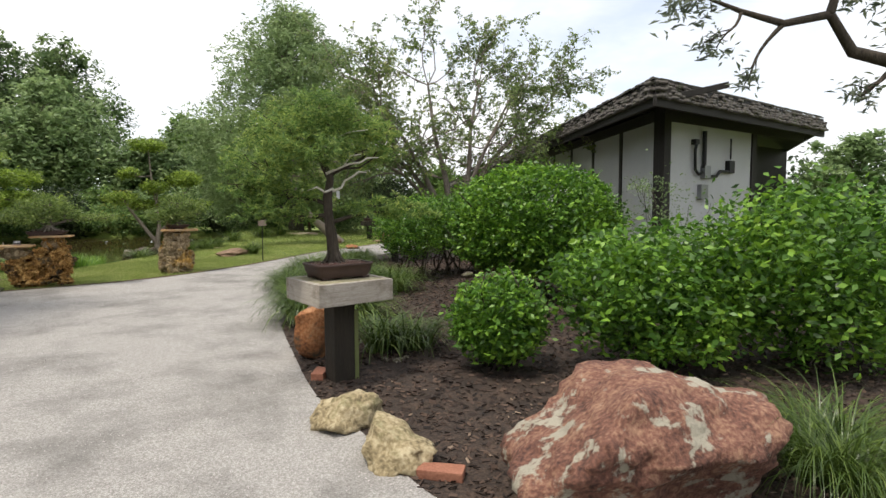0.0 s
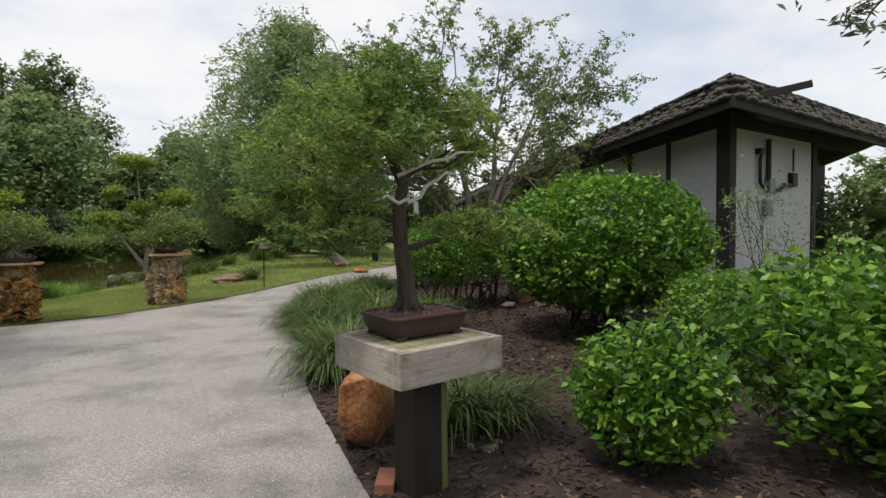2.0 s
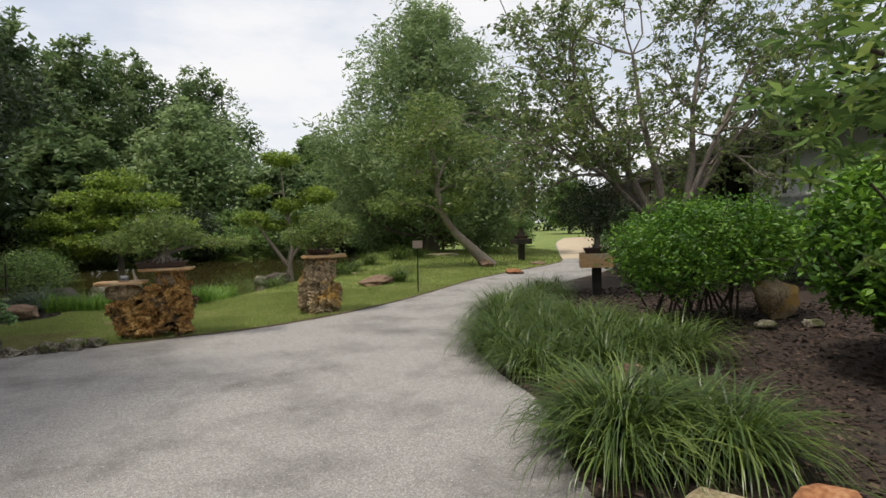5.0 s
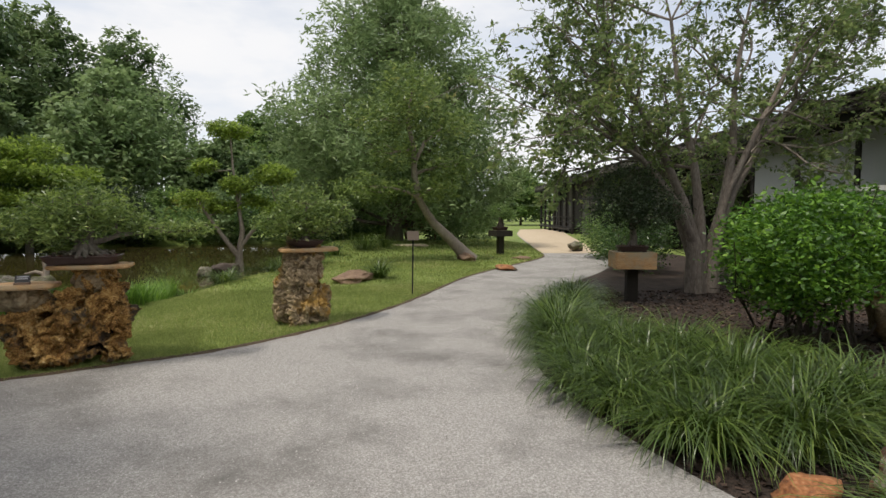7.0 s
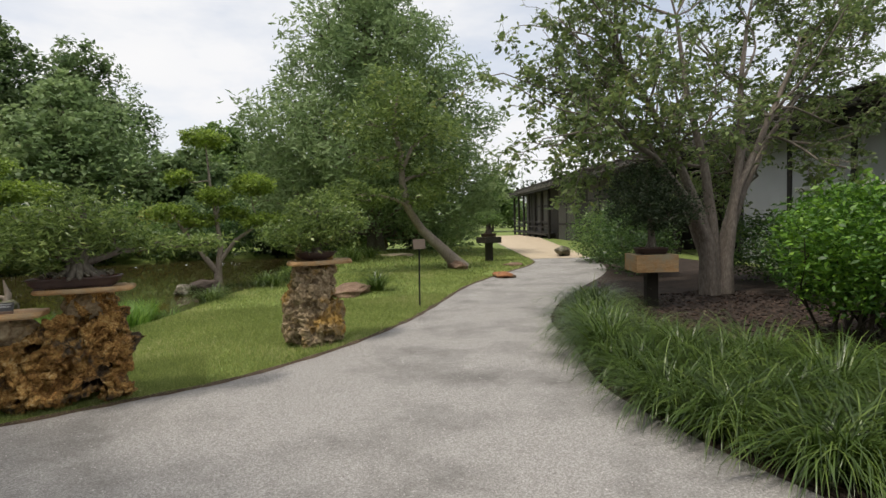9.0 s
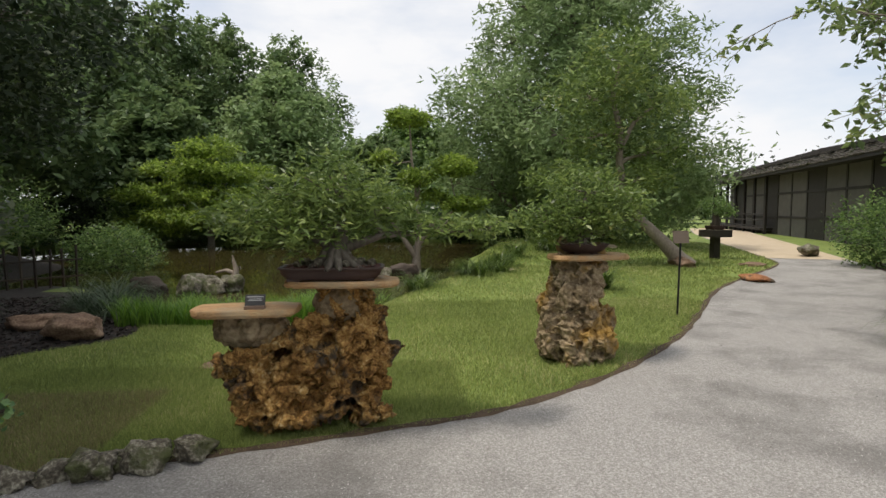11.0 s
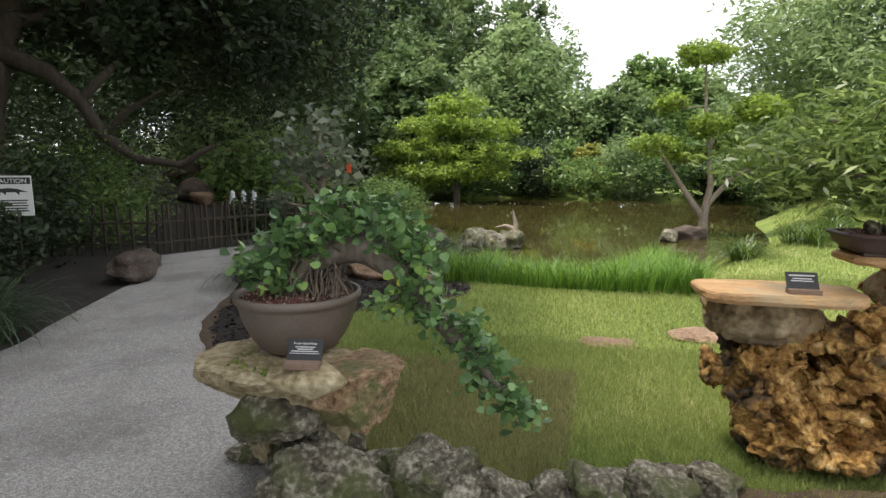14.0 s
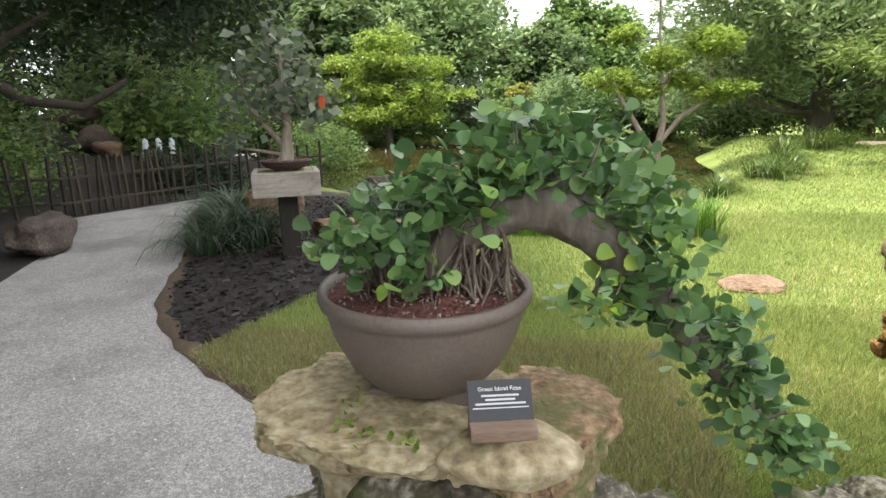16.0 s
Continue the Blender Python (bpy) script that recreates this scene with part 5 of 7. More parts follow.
def round_leaves(P, size, rng, up=0.35, aspect=0.84):
    """Rounded leaves folded along the midrib."""
    n = len(P)
    d = rng.normal(size=(n, 3))
    d[:, 2] = d[:, 2] * 0.6 + 0.1
    d /= np.linalg.norm(d, axis=1)[:, None]
    nn = rng.normal(size=(n, 3)) * (1 - up)
    nn[:, 2] += up * 1.8
    s = np.cross(d, nn)
    s /= np.linalg.norm(s, axis=1)[:, None] + 1e-6
    u = np.cross(s, d)
    Ls = size * rng.uniform(0.6, 1.2, n)[:, None]
    W = Ls * aspect / 2
    f = Ls * 0.09
    rim = [(0.25, 0.50), (0.50, 0.90), (0.74, 1.0), (0.92, 0.66)]
    V = np.stack([P] + [P + d * Ls * a + s * W * c + u * f * c for a, c in rim] + [P + d * Ls * 0.985] + [P + d * Ls * a - s * W * c + u * f * c for a, c in reversed(rim)], 1).reshape(-1, 3)
    b0 = np.arange(n)[:, None] * 10
    F = np.concatenate([b0 + np.array([0, 1, 2, 3]), b0 + np.array([0, 3, 4, 5]), b0 + np.array([0, 5, 6, 7]), b0 + np.array([0, 7, 8, 9])])
    return fast_mesh("foliage", V, F)


def build_ficus():
    rng = np.random.default_rng(77)
    t = thing("cascading_ficus", (-4.86, 11.14, 0.885), "cascading ficus bonsai with waxy round leaves and aerial roots", "bonsai tree", "bonsai trees", yaw=8)
    main = [(-0.02, 0.0, -0.02, 0.075), (0.0, 0.0, 0.05, 0.06), (0.04, 0.0, 0.11, 0.05), (0.12, 0.0, 0.16, 0.055), (0.20, 0.0, 0.185, 0.056), (0.28, 0.0, 0.18, 0.054), (0.36, -0.01, 0.13, 0.05), (0.43, -0.02, 0.06, 0.044), (0.50, -0.02, -0.03, 0.036), (0.58, -0.02, -0.12, 0.026), (0.66, -0.02, -0.21, 0.022), (0.75, -0.02, -0.31, 0.016), (0.86, -0.02, -0.41, 0.008)]
    part("trunk", tubes([main], 12, 0.35), M["bark"], t, "knotted grey trunk arching over the rim")
    roots = []
    for k in range(150):
        x0, y0 = rng.uniform(-0.12, 0.17), rng.uniform(-0.05, 0.05)
        a = rng.uniform(0, 6.283)
        e = (x0 + math.cos(a) * rng.uniform(0.02, 0.07), y0 + math.sin(a) * rng.uniform(0.02, 0.08) - 0.02, -0.012)
        roots.append(bend((x0, y0, rng.uniform(0.06, 0.15)), e, 0.0042, 0.0026, 6, 0.16, rng=rng))
    part("root_mass", tubes(roots, 5), M["root"], t, "thin pale hanging roots", kind="stuff")
    blobs = [(-0.13, -0.02, 0.11, 0.10, 0.10, 0.05), (-0.04, -0.05, 0.17, 0.12, 0.10, 0.06), (0.08, -0.03, 0.23, 0.13, 0.11, 0.06), (0.20, 0.0, 0.29, 0.13, 0.11, 0.06), (0.31, 0.0, 0.29, 0.12, 0.11, 0.06), (0.40, 0.0, 0.22, 0.10, 0.10, 0.07), (0.46, -0.02, 0.12, 0.09, 0.09, 0.07), (0.47, -0.05, 0.0, 0.09, 0.08, 0.06), (0.36, -0.05, -0.02, 0.07, 0.05, 0.035), (0.56, -0.03, -0.07, 0.09, 0.09, 0.06), (0.64, -0.03, -0.15, 0.08, 0.08, 0.06), (0.71, -0.03, -0.24, 0.08, 0.08, 0.06), (0.79, -0.03, -0.33, 0.08, 0.07, 0.06), (0.85, -0.03, -0.40, 0.07, 0.06, 0.05), (-0.02, -0.09, 0.07, 0.05, 0.03, 0.05), (0.07, 0.08, 0.2, 0.12, 0.08, 0.06), (0.2, -0.01, 0.36, 0.08, 0.08, 0.03)]
    twigs = []
    for bl in blobs:
        near = min(main, key=lambda q: (q[0] - bl[0]) ** 2 + (q[2] - bl[2]) ** 2)
        for k in range(5):
            e = np.array(bl[:3]) + rng.normal(size=3) * np.array(bl[3:]) * 0.5
            twigs.append(bend(near[:3], e, 0.007, 0.002, 6, 0.12, rng=rng))
    part("twig_mass", tubes(twigs, 5), M["bark"], t, kind="stuff")
    P = clumps(blobs, 2300, 0.38, 6, 0.5, rng, 0.8, 0.2)
    part("foliage", round_leaves(P, 0.040, rng), L["ficus"], t, "waxy round green leaves")


build_ficus()


for k, (x, y, z) in enumerate([(-4.98, 10.93, 0.655), (-4.93, 10.9, 0.65), (-4.86, 10.9, 0.65), (-4.99, 11.02, 0.66)]):
    rng = np.random.default_rng(700 + k)
    t = thing("rock_weed", (x, y, z), "tiny bright green weed growing on the pot rock", "weed", "weeds on the pot rock")
    part("foliage", round_leaves(clumps([(0, 0, 0.012, 0.03, 0.025, 0.014)], 60, 0.5, 5, 0.5, rng, 0.8, 0.2), 0.013, rng), L["lime"], t, kind="stuff")


def straps(centres, per, radius, height, width, seed, lean=0.75, segs=6):
    """Strap leaves that rise from a tuft and arch over to hang at the tip."""
    rng = np.random.default_rng(seed)
    C = np.repeat(np.array(centres, float), per, 0)
    n = len(C)
    a = rng.uniform(0, 2 * np.pi, n)
    r0 = np.sqrt(rng.uniform(0, 1, n)) * radius * 0.32
    out = np.stack([np.cos(a), np.sin(a)], 1)
    length = height * 1.75 * rng.uniform(0.6, 1.1, n)
    start = rng.uniform(0.02, 0.5, n) * lean
    arch = rng.uniform(1.5, 2.9, n) * min(1.0, lean)
    twist = rng.normal(0, 0.25, n)
    side = np.stack([-np.sin(a + twist), np.cos(a + twist), np.zeros(n)], 1)
    run, z = r0.copy(), np.zeros(n)
    V = np.zeros((n, (segs + 1) * 2, 3))
    for k in range(segs + 1):
        s = k / segs
        if k:
            th = start + arch * ((k - 0.5) / segs) ** 1.3
            run = run + np.sin(th) * length / segs
            z = np.maximum(z + np.cos(th) * length / segs, 0.015)
        p = np.c_[C[:, :2] + out * run[:, None], C[:, 2] + z]
        w = width * (1 - s ** 2.4 * 0.95) * 0.5
        V[:, 2 * k] = p + side * w
        V[:, 2 * k + 1] = p - side * w
    base = np.arange(n)[:, None] * (segs + 1) * 2
    F = np.concatenate([base + np.array([2 * k, 2 * k + 1, 2 * k + 3, 2 * k + 2]) for k in range(segs)])
    return fast_mesh("blades", V.reshape(-1, 3), F)


def grass_clump(loc, radius, height, count, label, group, leaf=None, width=0.014, seed=1, lean=1.15, tufts=4):
    rng = np.random.default_rng(seed)
    cs = [(rng.uniform(-1, 1) * radius * 0.5, rng.uniform(-1, 1) * radius * 0.5, 0) for _ in range(tufts)]
    t = thing("grass_clump", loc, label, "grass clump", group)
    for k, c in enumerate(cs):
        part("tuft", straps([c], count // tufts, radius, height, width, seed * 10 + k, lean), leaf or L["blade"], t, kind="stuff")
    return t


for k, (x, y, r, h, c) in enumerate([(1.45, 6.75, 0.38, 0.50, 900), (1.95, 6.5, 0.36, 0.46, 640), (1.6, 7.1, 0.32, 0.46, 700), (2.05, 6.95, 0.36, 0.46, 640), (1.95, 4.95, 0.3, 0.42, 260), (2.3, 4.85, 0.3, 0.4, 220)]):
    grass_clump((x, y, 0), r, h, c, "arching green strap-leaf clump at the path's edge", "strap-leaf clumps by the stand", seed=100 + k)
for k, (x, y) in enumerate([(1.78, 8.75), (2.25, 8.5), (2.8, 8.6), (1.62, 9.35), (2.15, 9.3), (2.7, 9.4), (1.74, 9.95), (2.3, 10.0), (2.85, 10.1), (1.98, 10.6), (2.55, 10.7), (2.25, 11.25), (2.8, 11.35), (2.6, 11.95), (3.3, 8.8), (3.3, 9.5), (3.15, 12.7), (3.6, 13.4), (4.15, 14.1)]):
    grass_clump((x, y, 0), 0.36, 0.40 + 0.05 * ((k * 7) % 3), 680 if k < 14 else 420, "dense arching strap-leaf clump bordering the path", "strap-leaf border", seed=130 + k, lean=1.35, width=0.012)
grass_clump((3.35, 1.25, 0), 0.4, 0.42, 620, "fine green grass clump beside the red boulder", "fine grass clumps", width=0.007, seed=160)
grass_clump((3.7, 1.55, 0), 0.4, 0.4, 420, "fine green grass clump beside the red boulder", "fine grass clumps", width=0.007, seed=161)
for k, (x, y, r, h, c, lf) in enumerate([(-7.35, 14.75, 0.4, 0.42, 420, "blade_dark"), (-7.6, 15.3, 0.4, 0.5, 420, "blade_dark"), (-7.9, 15.9, 0.4, 0.5, 360, "blade_dark"), (-6.0, 16.4, 0.5, 0.5, 420, "blade_dark"), (-6.5, 16.9, 0.5, 0.5, 360, "blade_dark"), (-8.35, 12.3, 0.4, 0.5, 420, "blade_dark"), (-8.6, 11.8, 0.4, 0.5, 380, "blade_dark"),
                                           (-1.75, 18.9, 0.45, 0.42, 320, "blade"), (-0.4, 20.4, 0.4, 0.4, 280, "blade"), (0.15, 21.0, 0.4, 0.4, 260, "blade"), (0.6, 21.8, 0.4, 0.45, 260, "blade"), (1.55, 18.1, 0.3, 0.45, 200, "blade"), (2.5, 24.8, 0.6, 0.6, 260, "blade"), (3.2, 25.3, 0.5, 0.5, 220, "blade"), (-2.6, 18.9, 0.4, 0.4, 220, "reed"), (1.4, 23.8, 0.5, 0.5, 240, "blade")]):
    grass_clump((x, y, float(ground_z(np.array(x), np.array(y)))), r, h, c, "dark strap-leaf clump in the bed" if lf == "blade_dark" else "spiky green clump near the water", "strap-leaf clumps near the pond", L[lf], seed=170 + k)


# ---- bushes and hedges ----
def bush(name, loc, label, blobs, count, size, leaf, seed, group="clipped bushes", stems=7, spread=0.3, stem_r=0.018, **kw):
    rng = np.random.default_rng(seed)
    t = thing(name, loc, label, "bush", group)
    zc = min(b2[2] for b2 in blobs)
    paths = []
    for k in range(stems):
        a = 6.283 * k / stems + rng.uniform(-0.3, 0.3)
        e = np.array(blobs[k % len(blobs)][:3]) + rng.normal(size=3) * np.array(blobs[k % len(blobs)][3:]) * 0.35
        stem = bend((math.cos(a) * spread * 0.35, math.sin(a) * spread * 0.35, -0.01), e, stem_r, stem_r * 0.35, 7, 0.1, rng=rng)
        part("stem", tubes([stem], 6, 0.2), M["bark_dark"], t)
        for j in range(3):
            f = e + rng.normal(size=3) * np.array(blobs[k % len(blobs)][3:]) * 0.5
            paths.append(bend(stem[3 + j][:3], f, stem_r * 0.5, 0.004, 5, 0.12, rng=rng))
    part("twig_mass", tubes(paths, 5, 0.2), M["bark_dark"], t, kind="stuff")
    crown(t, blobs, count, size, leaf, seed=seed, name="foliage", **kw)
    return t


bush("clipped_bush", (2.74, 3.82, 0), "small round clipped bright green bush", [(0, 0, 0.50, 0.42, 0.42, 0.36), (0, 0, 0.36, 0.38, 0.38, 0.24)], 7000, 0.062, L["hedge"], 51, shell=0.8, tuft=0.12, per=12, aspect=0.5, ragged=0.12, up=0.35)
bush("clipped_bush", (5.08, 5.17, 0), "small yellow-green clipped bush", [(0, 0, 0.6, 0.55, 0.5, 0.38)], 7000, 0.05, L["hedge"], 52, shell=0.8, tuft=0.12, per=12, aspect=0.5, ragged=0.15)
bush("clipped_bush", (4.15, 3.3, 0), "loose green leafy bush behind the boulder", [(-0.35, 0, 0.78, 0.6, 0.6, 0.45), (0.35, 0.05, 0.85, 0.62, 0.6, 0.42), (0, -0.2, 0.5, 0.75, 0.5, 0.35)], 11000, 0.075, L["hedge"], 53, shell=0.7, tuft=0.15, per=10, aspect=0.5, ragged=0.28, up=0.2)
bush("clipped_bush", (5.5, 2.75, 0), "tall green leafy bush in the bed", [(-0.3, 0, 1.0, 0.75, 0.7, 0.6), (0.5, 0.1, 1.05, 0.8, 0.7, 0.55), (0.1, -0.1, 0.6, 0.9, 0.7, 0.5)], 13000, 0.078, L["hedge"], 54, shell=0.7, tuft=0.15, per=10, aspect=0.5, ragged=0.28, up=0.2)
bush("dome_hedge", (5.37, 7.28, 0), "large dome-clipped hedge, bright green on top", [(0, 0, 1.28, 1.42, 1.25, 0.85), (-0.1, -0.1, 0.9, 1.3, 1.1, 0.5)], 40000, 0.08, L["hedge"], 55, stems=12, spread=1.4, stem_r=0.03, shell=0.82, tuft=0.07, per=12, aspect=0.5, ragged=0.08, up=0.4)
bush("garden_shrub", (5.2, 10.5, 0), "bright green round shrub with bare lower stems", [(-0.4, 0, 1.28, 0.62, 0.6, 0.42), (0.4, 0, 1.32, 0.66, 0.6, 0.42), (0.0, -0.1, 0.95, 0.85, 0.65, 0.34), (0.85, 0.05, 1.15, 0.45, 0.45, 0.35)], 13000, 0.075, L["hedge"], 57, group="garden shrubs", stems=12, spread=0.9, stem_r=0.022, shell=0.7, per=9, ragged=0.25)
bush("garden_shrub", (4.15, 10.05, 0), "mid-green upright shrub with bare lower stems", [(-0.25, 0, 1.15, 0.5, 0.5, 0.36), (0.3, 0.1, 1.25, 0.5, 0.5, 0.36), (0.0, -0.1, 0.82, 0.62, 0.52, 0.3)], 11000, 0.06, L["hedge"], 63, group="garden shrubs", stems=10, spread=0.7, stem_r=0.02, shell=0.6, per=9, ragged=0.3)
bush("low_hedge", (8.6, 13.2, 0), "dark clipped hedge against the building", [(0, 0, 0.75, 1.5, 0.7, 0.6), (0.8, 1.6, 0.75, 1.4, 0.9, 0.6)], 11000, 0.08, L["hedge_dark"], 58, shell=0.8, per=10, ragged=0.1)
bush("garden_shrub", (9.8, 21.0, 0), "green shrub at the building's foot", [(0, 0, 0.9, 0.9, 0.9, 0.8)], 5000, 0.09, L["mid"], 60, group="garden shrubs")
bush("garden_shrub", (7.9, 17.2, 0), "dark green shrub beside the path", [(0, 0, 0.8, 0.8, 0.8, 0.7), (0.7, 1.2, 0.9, 0.8, 0.8, 0.8)], 7000, 0.08, L["hedge_dark"], 61, group="garden shrubs")
for k, (x, y, h) in enumerate([(2.6, 33.8, 1.7), (5.0, 34.6, 2.2), (7.6, 33.8, 1.8), (10.2, 35.4, 2.0)]):
    bush("lawn_shrub", (x, y, 0), "dark green shrub at the far side of the lawn", [(0, 0, h * 0.55, 1.5, 1.3, h * 0.45), (0.7, 0.2, h * 0.45, 1.2, 1.1, h * 0.4)], 4200, 0.17, L[("hedge_dark", "mid")[k % 2]], 640 + k, group="shrubs beyond the lawn", stems=5, per=12, ragged=0.25)
# slender weed stems before the wall
bush("wispy_shrub", (6.9, 6.0, 0), "thin straggling pale-leaved shrub before the wall", [(0, 0, 1.5, 0.5, 0.4, 0.4), (0.3, 0.0, 1.0, 0.4, 0.3, 0.4), (-0.3, 0, 1.8, 0.4, 0.3, 0.12)], 900, 0.05, L["olive"], 62, group="garden shrubs", stems=6, stem_r=0.008, shell=0.2, per=4, tuft=0.4)


# ---- trees of the garden ----
def twiggy_tree(name, loc, label, trunks, leaf, bark, seed):
    """Stems that fork into branches, twigs and twiglets, with leaves set along the twiglets."""
    rng = np.random.default_rng(seed)
    t = thing(name, loc, label, "tree")
    trunks = [[(x, y, z, r * 1.25) for x, y, z, r in p] for p in trunks]
    part("trunk", tubes([trunks[0]], 10, 0.25), bark, t)
    for p in trunks[1:]:
        part("limb", tubes([p], 8, 0.25), bark, t)
    twigs, roots = [], []

    def grow(p, d, length, r):
        d = d / np.linalg.norm(d)
        e = p + d * length + rng.normal(0, 0.10 * length, 3)
        path = bend(p, e, r, r * 0.45, 6, 0.10, rng=rng)
        return path, d

    for p in trunks:
        n = len(p)
        for i in range((n * 3) // 5, n):
            q = np.array(p[i][:3])
            along = np.array(p[i][:3]) - np.array(p[i - 1][:3])
            along /= np.linalg.norm(along)
            for k in range(3 if i < n - 1 else 5):
                d = along * 0.75 + rng.normal(0, 0.62, 3) + np.array([q[0] * 0.13, q[1] * 0.2, 0.12])
                path, d1 = grow(q, d, rng.uniform(1.1, 2.2), min(0.028, p[i][3] * 0.7))
                part("branch", tubes([path], 6, 0.2), bark, t)
                for j in range(7):
                    s0 = np.array(path[2 + j % 4][:3])
                    w, d2 = grow(s0, d1 * 0.6 + rng.normal(0, 0.6, 3) + np.array([0, 0, -0.05]), rng.uniform(0.5, 1.05), 0.009)
                    twigs.append(w)
                    for m in range(5):
                        w2, d3 = grow(np.array(w[1 + m][:3]), d2 * 0.6 + rng.normal(0, 0.55, 3) + np.array([0, 0, -0.22]), rng.uniform(0.18, 0.42), 0.004)
                        twigs.append(w2)
                        roots.append(w2)
    part("twig_mass", tubes(twigs, 4), bark, t, kind="stuff")
    P = []
    for w in roots:
        A = np.array([q[:3] for q in w])
        u = rng.uniform(0.5, 4.99, 11)
        i = u.astype(int)
        P.append(A[i] + (A[i + 1] - A[i]) * (u - i)[:, None] + rng.normal(0, 0.025, (11, 3)))
    V, F = leaf_cloud(np.concatenate(P), 0.105, 0.5, 0.3, 0.35, 0.35, rng)
    part("foliage", fast_mesh("foliage", V, F), leaf, t)
    return t


twiggy_tree("crape_myrtle", (6.8, 14.05, 0), "many-trunked smooth-barked tree with thin open crown", [
    [(-0.10, 0.00, -0.02, 0.149), (-0.12, 0.00, 0.30, 0.124), (-0.15, 0.00, 0.90, 0.099), (-0.35, 0.05, 1.60, 0.074), (-0.80, 0.10, 2.50, 0.056), (-1.30, 0.20, 3.40, 0.037), (-2.00, 0.20, 4.20, 0.024)],
    [(0.05, 0.06, -0.02, 0.124), (0.04, 0.06, 0.50, 0.105), (0.05, 0.08, 1.30, 0.081), (-0.05, 0.16, 2.30, 0.062), (-0.35, 0.26, 3.60, 0.043), (-0.50, 0.36, 5.00, 0.024)],
    [(0.22, -0.05, -0.02, 0.124), (0.24, -0.05, 0.60, 0.099), (0.42, -0.05, 1.50, 0.074), (0.62, -0.05, 2.60, 0.056), (0.72, 0.05, 3.80, 0.037), (1.02, 0.15, 5.00, 0.024)],
    [(0.20, 0.00, 0.20, 0.093), (0.35, 0.00, 1.00, 0.074), (0.75, 0.00, 1.90, 0.056), (1.45, 0.00, 2.90, 0.037), (2.35, 0.10, 3.70, 0.028), (3.25, 0.10, 4.30, 0.016)],
    [(-0.10, 0.00, 0.80, 0.068), (-0.60, -0.10, 1.60, 0.050), (-1.50, -0.20, 2.40, 0.040), (-2.60, -0.30, 2.90, 0.020)],
    [(0.25, 0.00, 0.80, 0.062), (0.50, -0.10, 1.90, 0.050), (1.05, -0.30, 3.20, 0.040), (1.65, -0.40, 4.40, 0.024)],
    [(-0.05, 0.08, -0.02, 0.11), (-0.1, 0.1, 0.7, 0.09), (-0.45, 0.2, 1.7, 0.07), (-1.1, 0.4, 2.6, 0.05), (-1.9, 0.5, 3.2, 0.025)],
    [(0.2, 0.05, -0.02, 0.10), (0.25, 0.05, 0.8, 0.085), (0.6, 0.1, 1.7, 0.065), (1.1, 0.2, 2.4, 0.05), (1.9, 0.3, 3.3, 0.025)]], L["crape"], M["bark_crape"], 71)
tree("leaning_tree", (5.0, 21.8, 0), "leaning curved tree with whorled light green leaves", [
    [(0.25, 0, -0.02, 0.3), (0.1, 0, 0.15, 0.22), (-0.3, 0.1, 0.6, 0.16), (-0.9, 0.2, 1.2, 0.13), (-1.3, 0.2, 1.8, 0.11), (-1.5, 0.1, 2.6, 0.1), (-1.55, 0, 3.4, 0.08), (-1.75, 0, 4.2, 0.06), (-1.6, 0, 5.0, 0.03)],
    [(-1.5, 0, 3.0, 0.06), (-1.2, 0, 3.6, 0.05), (-0.7, 0, 4.0, 0.03)]],
    [(-1.6, 0, 5.1, 0.9, 0.9, 0.6), (-2.5, 0, 4.2, 0.9, 0.9, 0.5), (-0.7, 0, 4.1, 0.9, 0.8, 0.5), (-0.5, 0.1, 2.9, 0.9, 0.8, 0.45), (-2.9, 0, 2.2, 1.0, 0.8, 0.35), (-1.0, -0.1, 2.2, 0.8, 0.7, 0.3), (-2.2, 0.2, 3.2, 0.8, 0.8, 0.4)],
    7000, 0.17, L["whorl"], M["bark_pale"], seed=72, limb_r=0.04, aspect=0.28, per=9, tuft=0.2, ragged=0.3)
rng = np.random.default_rng(733)
cone = []
for k in range(34):
    u = (k + 0.5) / 34
    z = 1.6 + 9.6 * u
    reach = 5.0 * (1 - u) ** 0.5 * (0.78 if z < 3 else 1.0)
    a = k * 2.4
    q = reach * (0.72 + 0.28 * rng.uniform())
    w = (1.9 - 0.9 * u) * rng.uniform(0.8, 1.15)
    cone.append((math.cos(a) * q, math.sin(a) * q, z, w, w, w * 0.62))
cone += [(0, 0, 11.0, 0.9, 0.9, 0.8), (0, 0, 8.6, 1.7, 1.7, 1.4), (0, 0, 5.8, 2.4, 2.4, 1.8), (0, 0, 3.2, 2.8, 2.8, 1.5)]
tree("bald_cypress", (4.6, 29.2, 0), "tall conical feathery green tree", [[(0, 0, -0.05, 0.45), (0, 0, 1.0, 0.34), (0.05, 0, 4, 0.26), (0, 0, 8, 0.16), (0, 0, 11.4, 0.05)]], cone,
     72000, 0.24, L["olive"], M["bark"], seed=73, limb_r=0.07, aspect=0.3, per=26, tuft=0.24, ragged=0.3, droop=0.15)
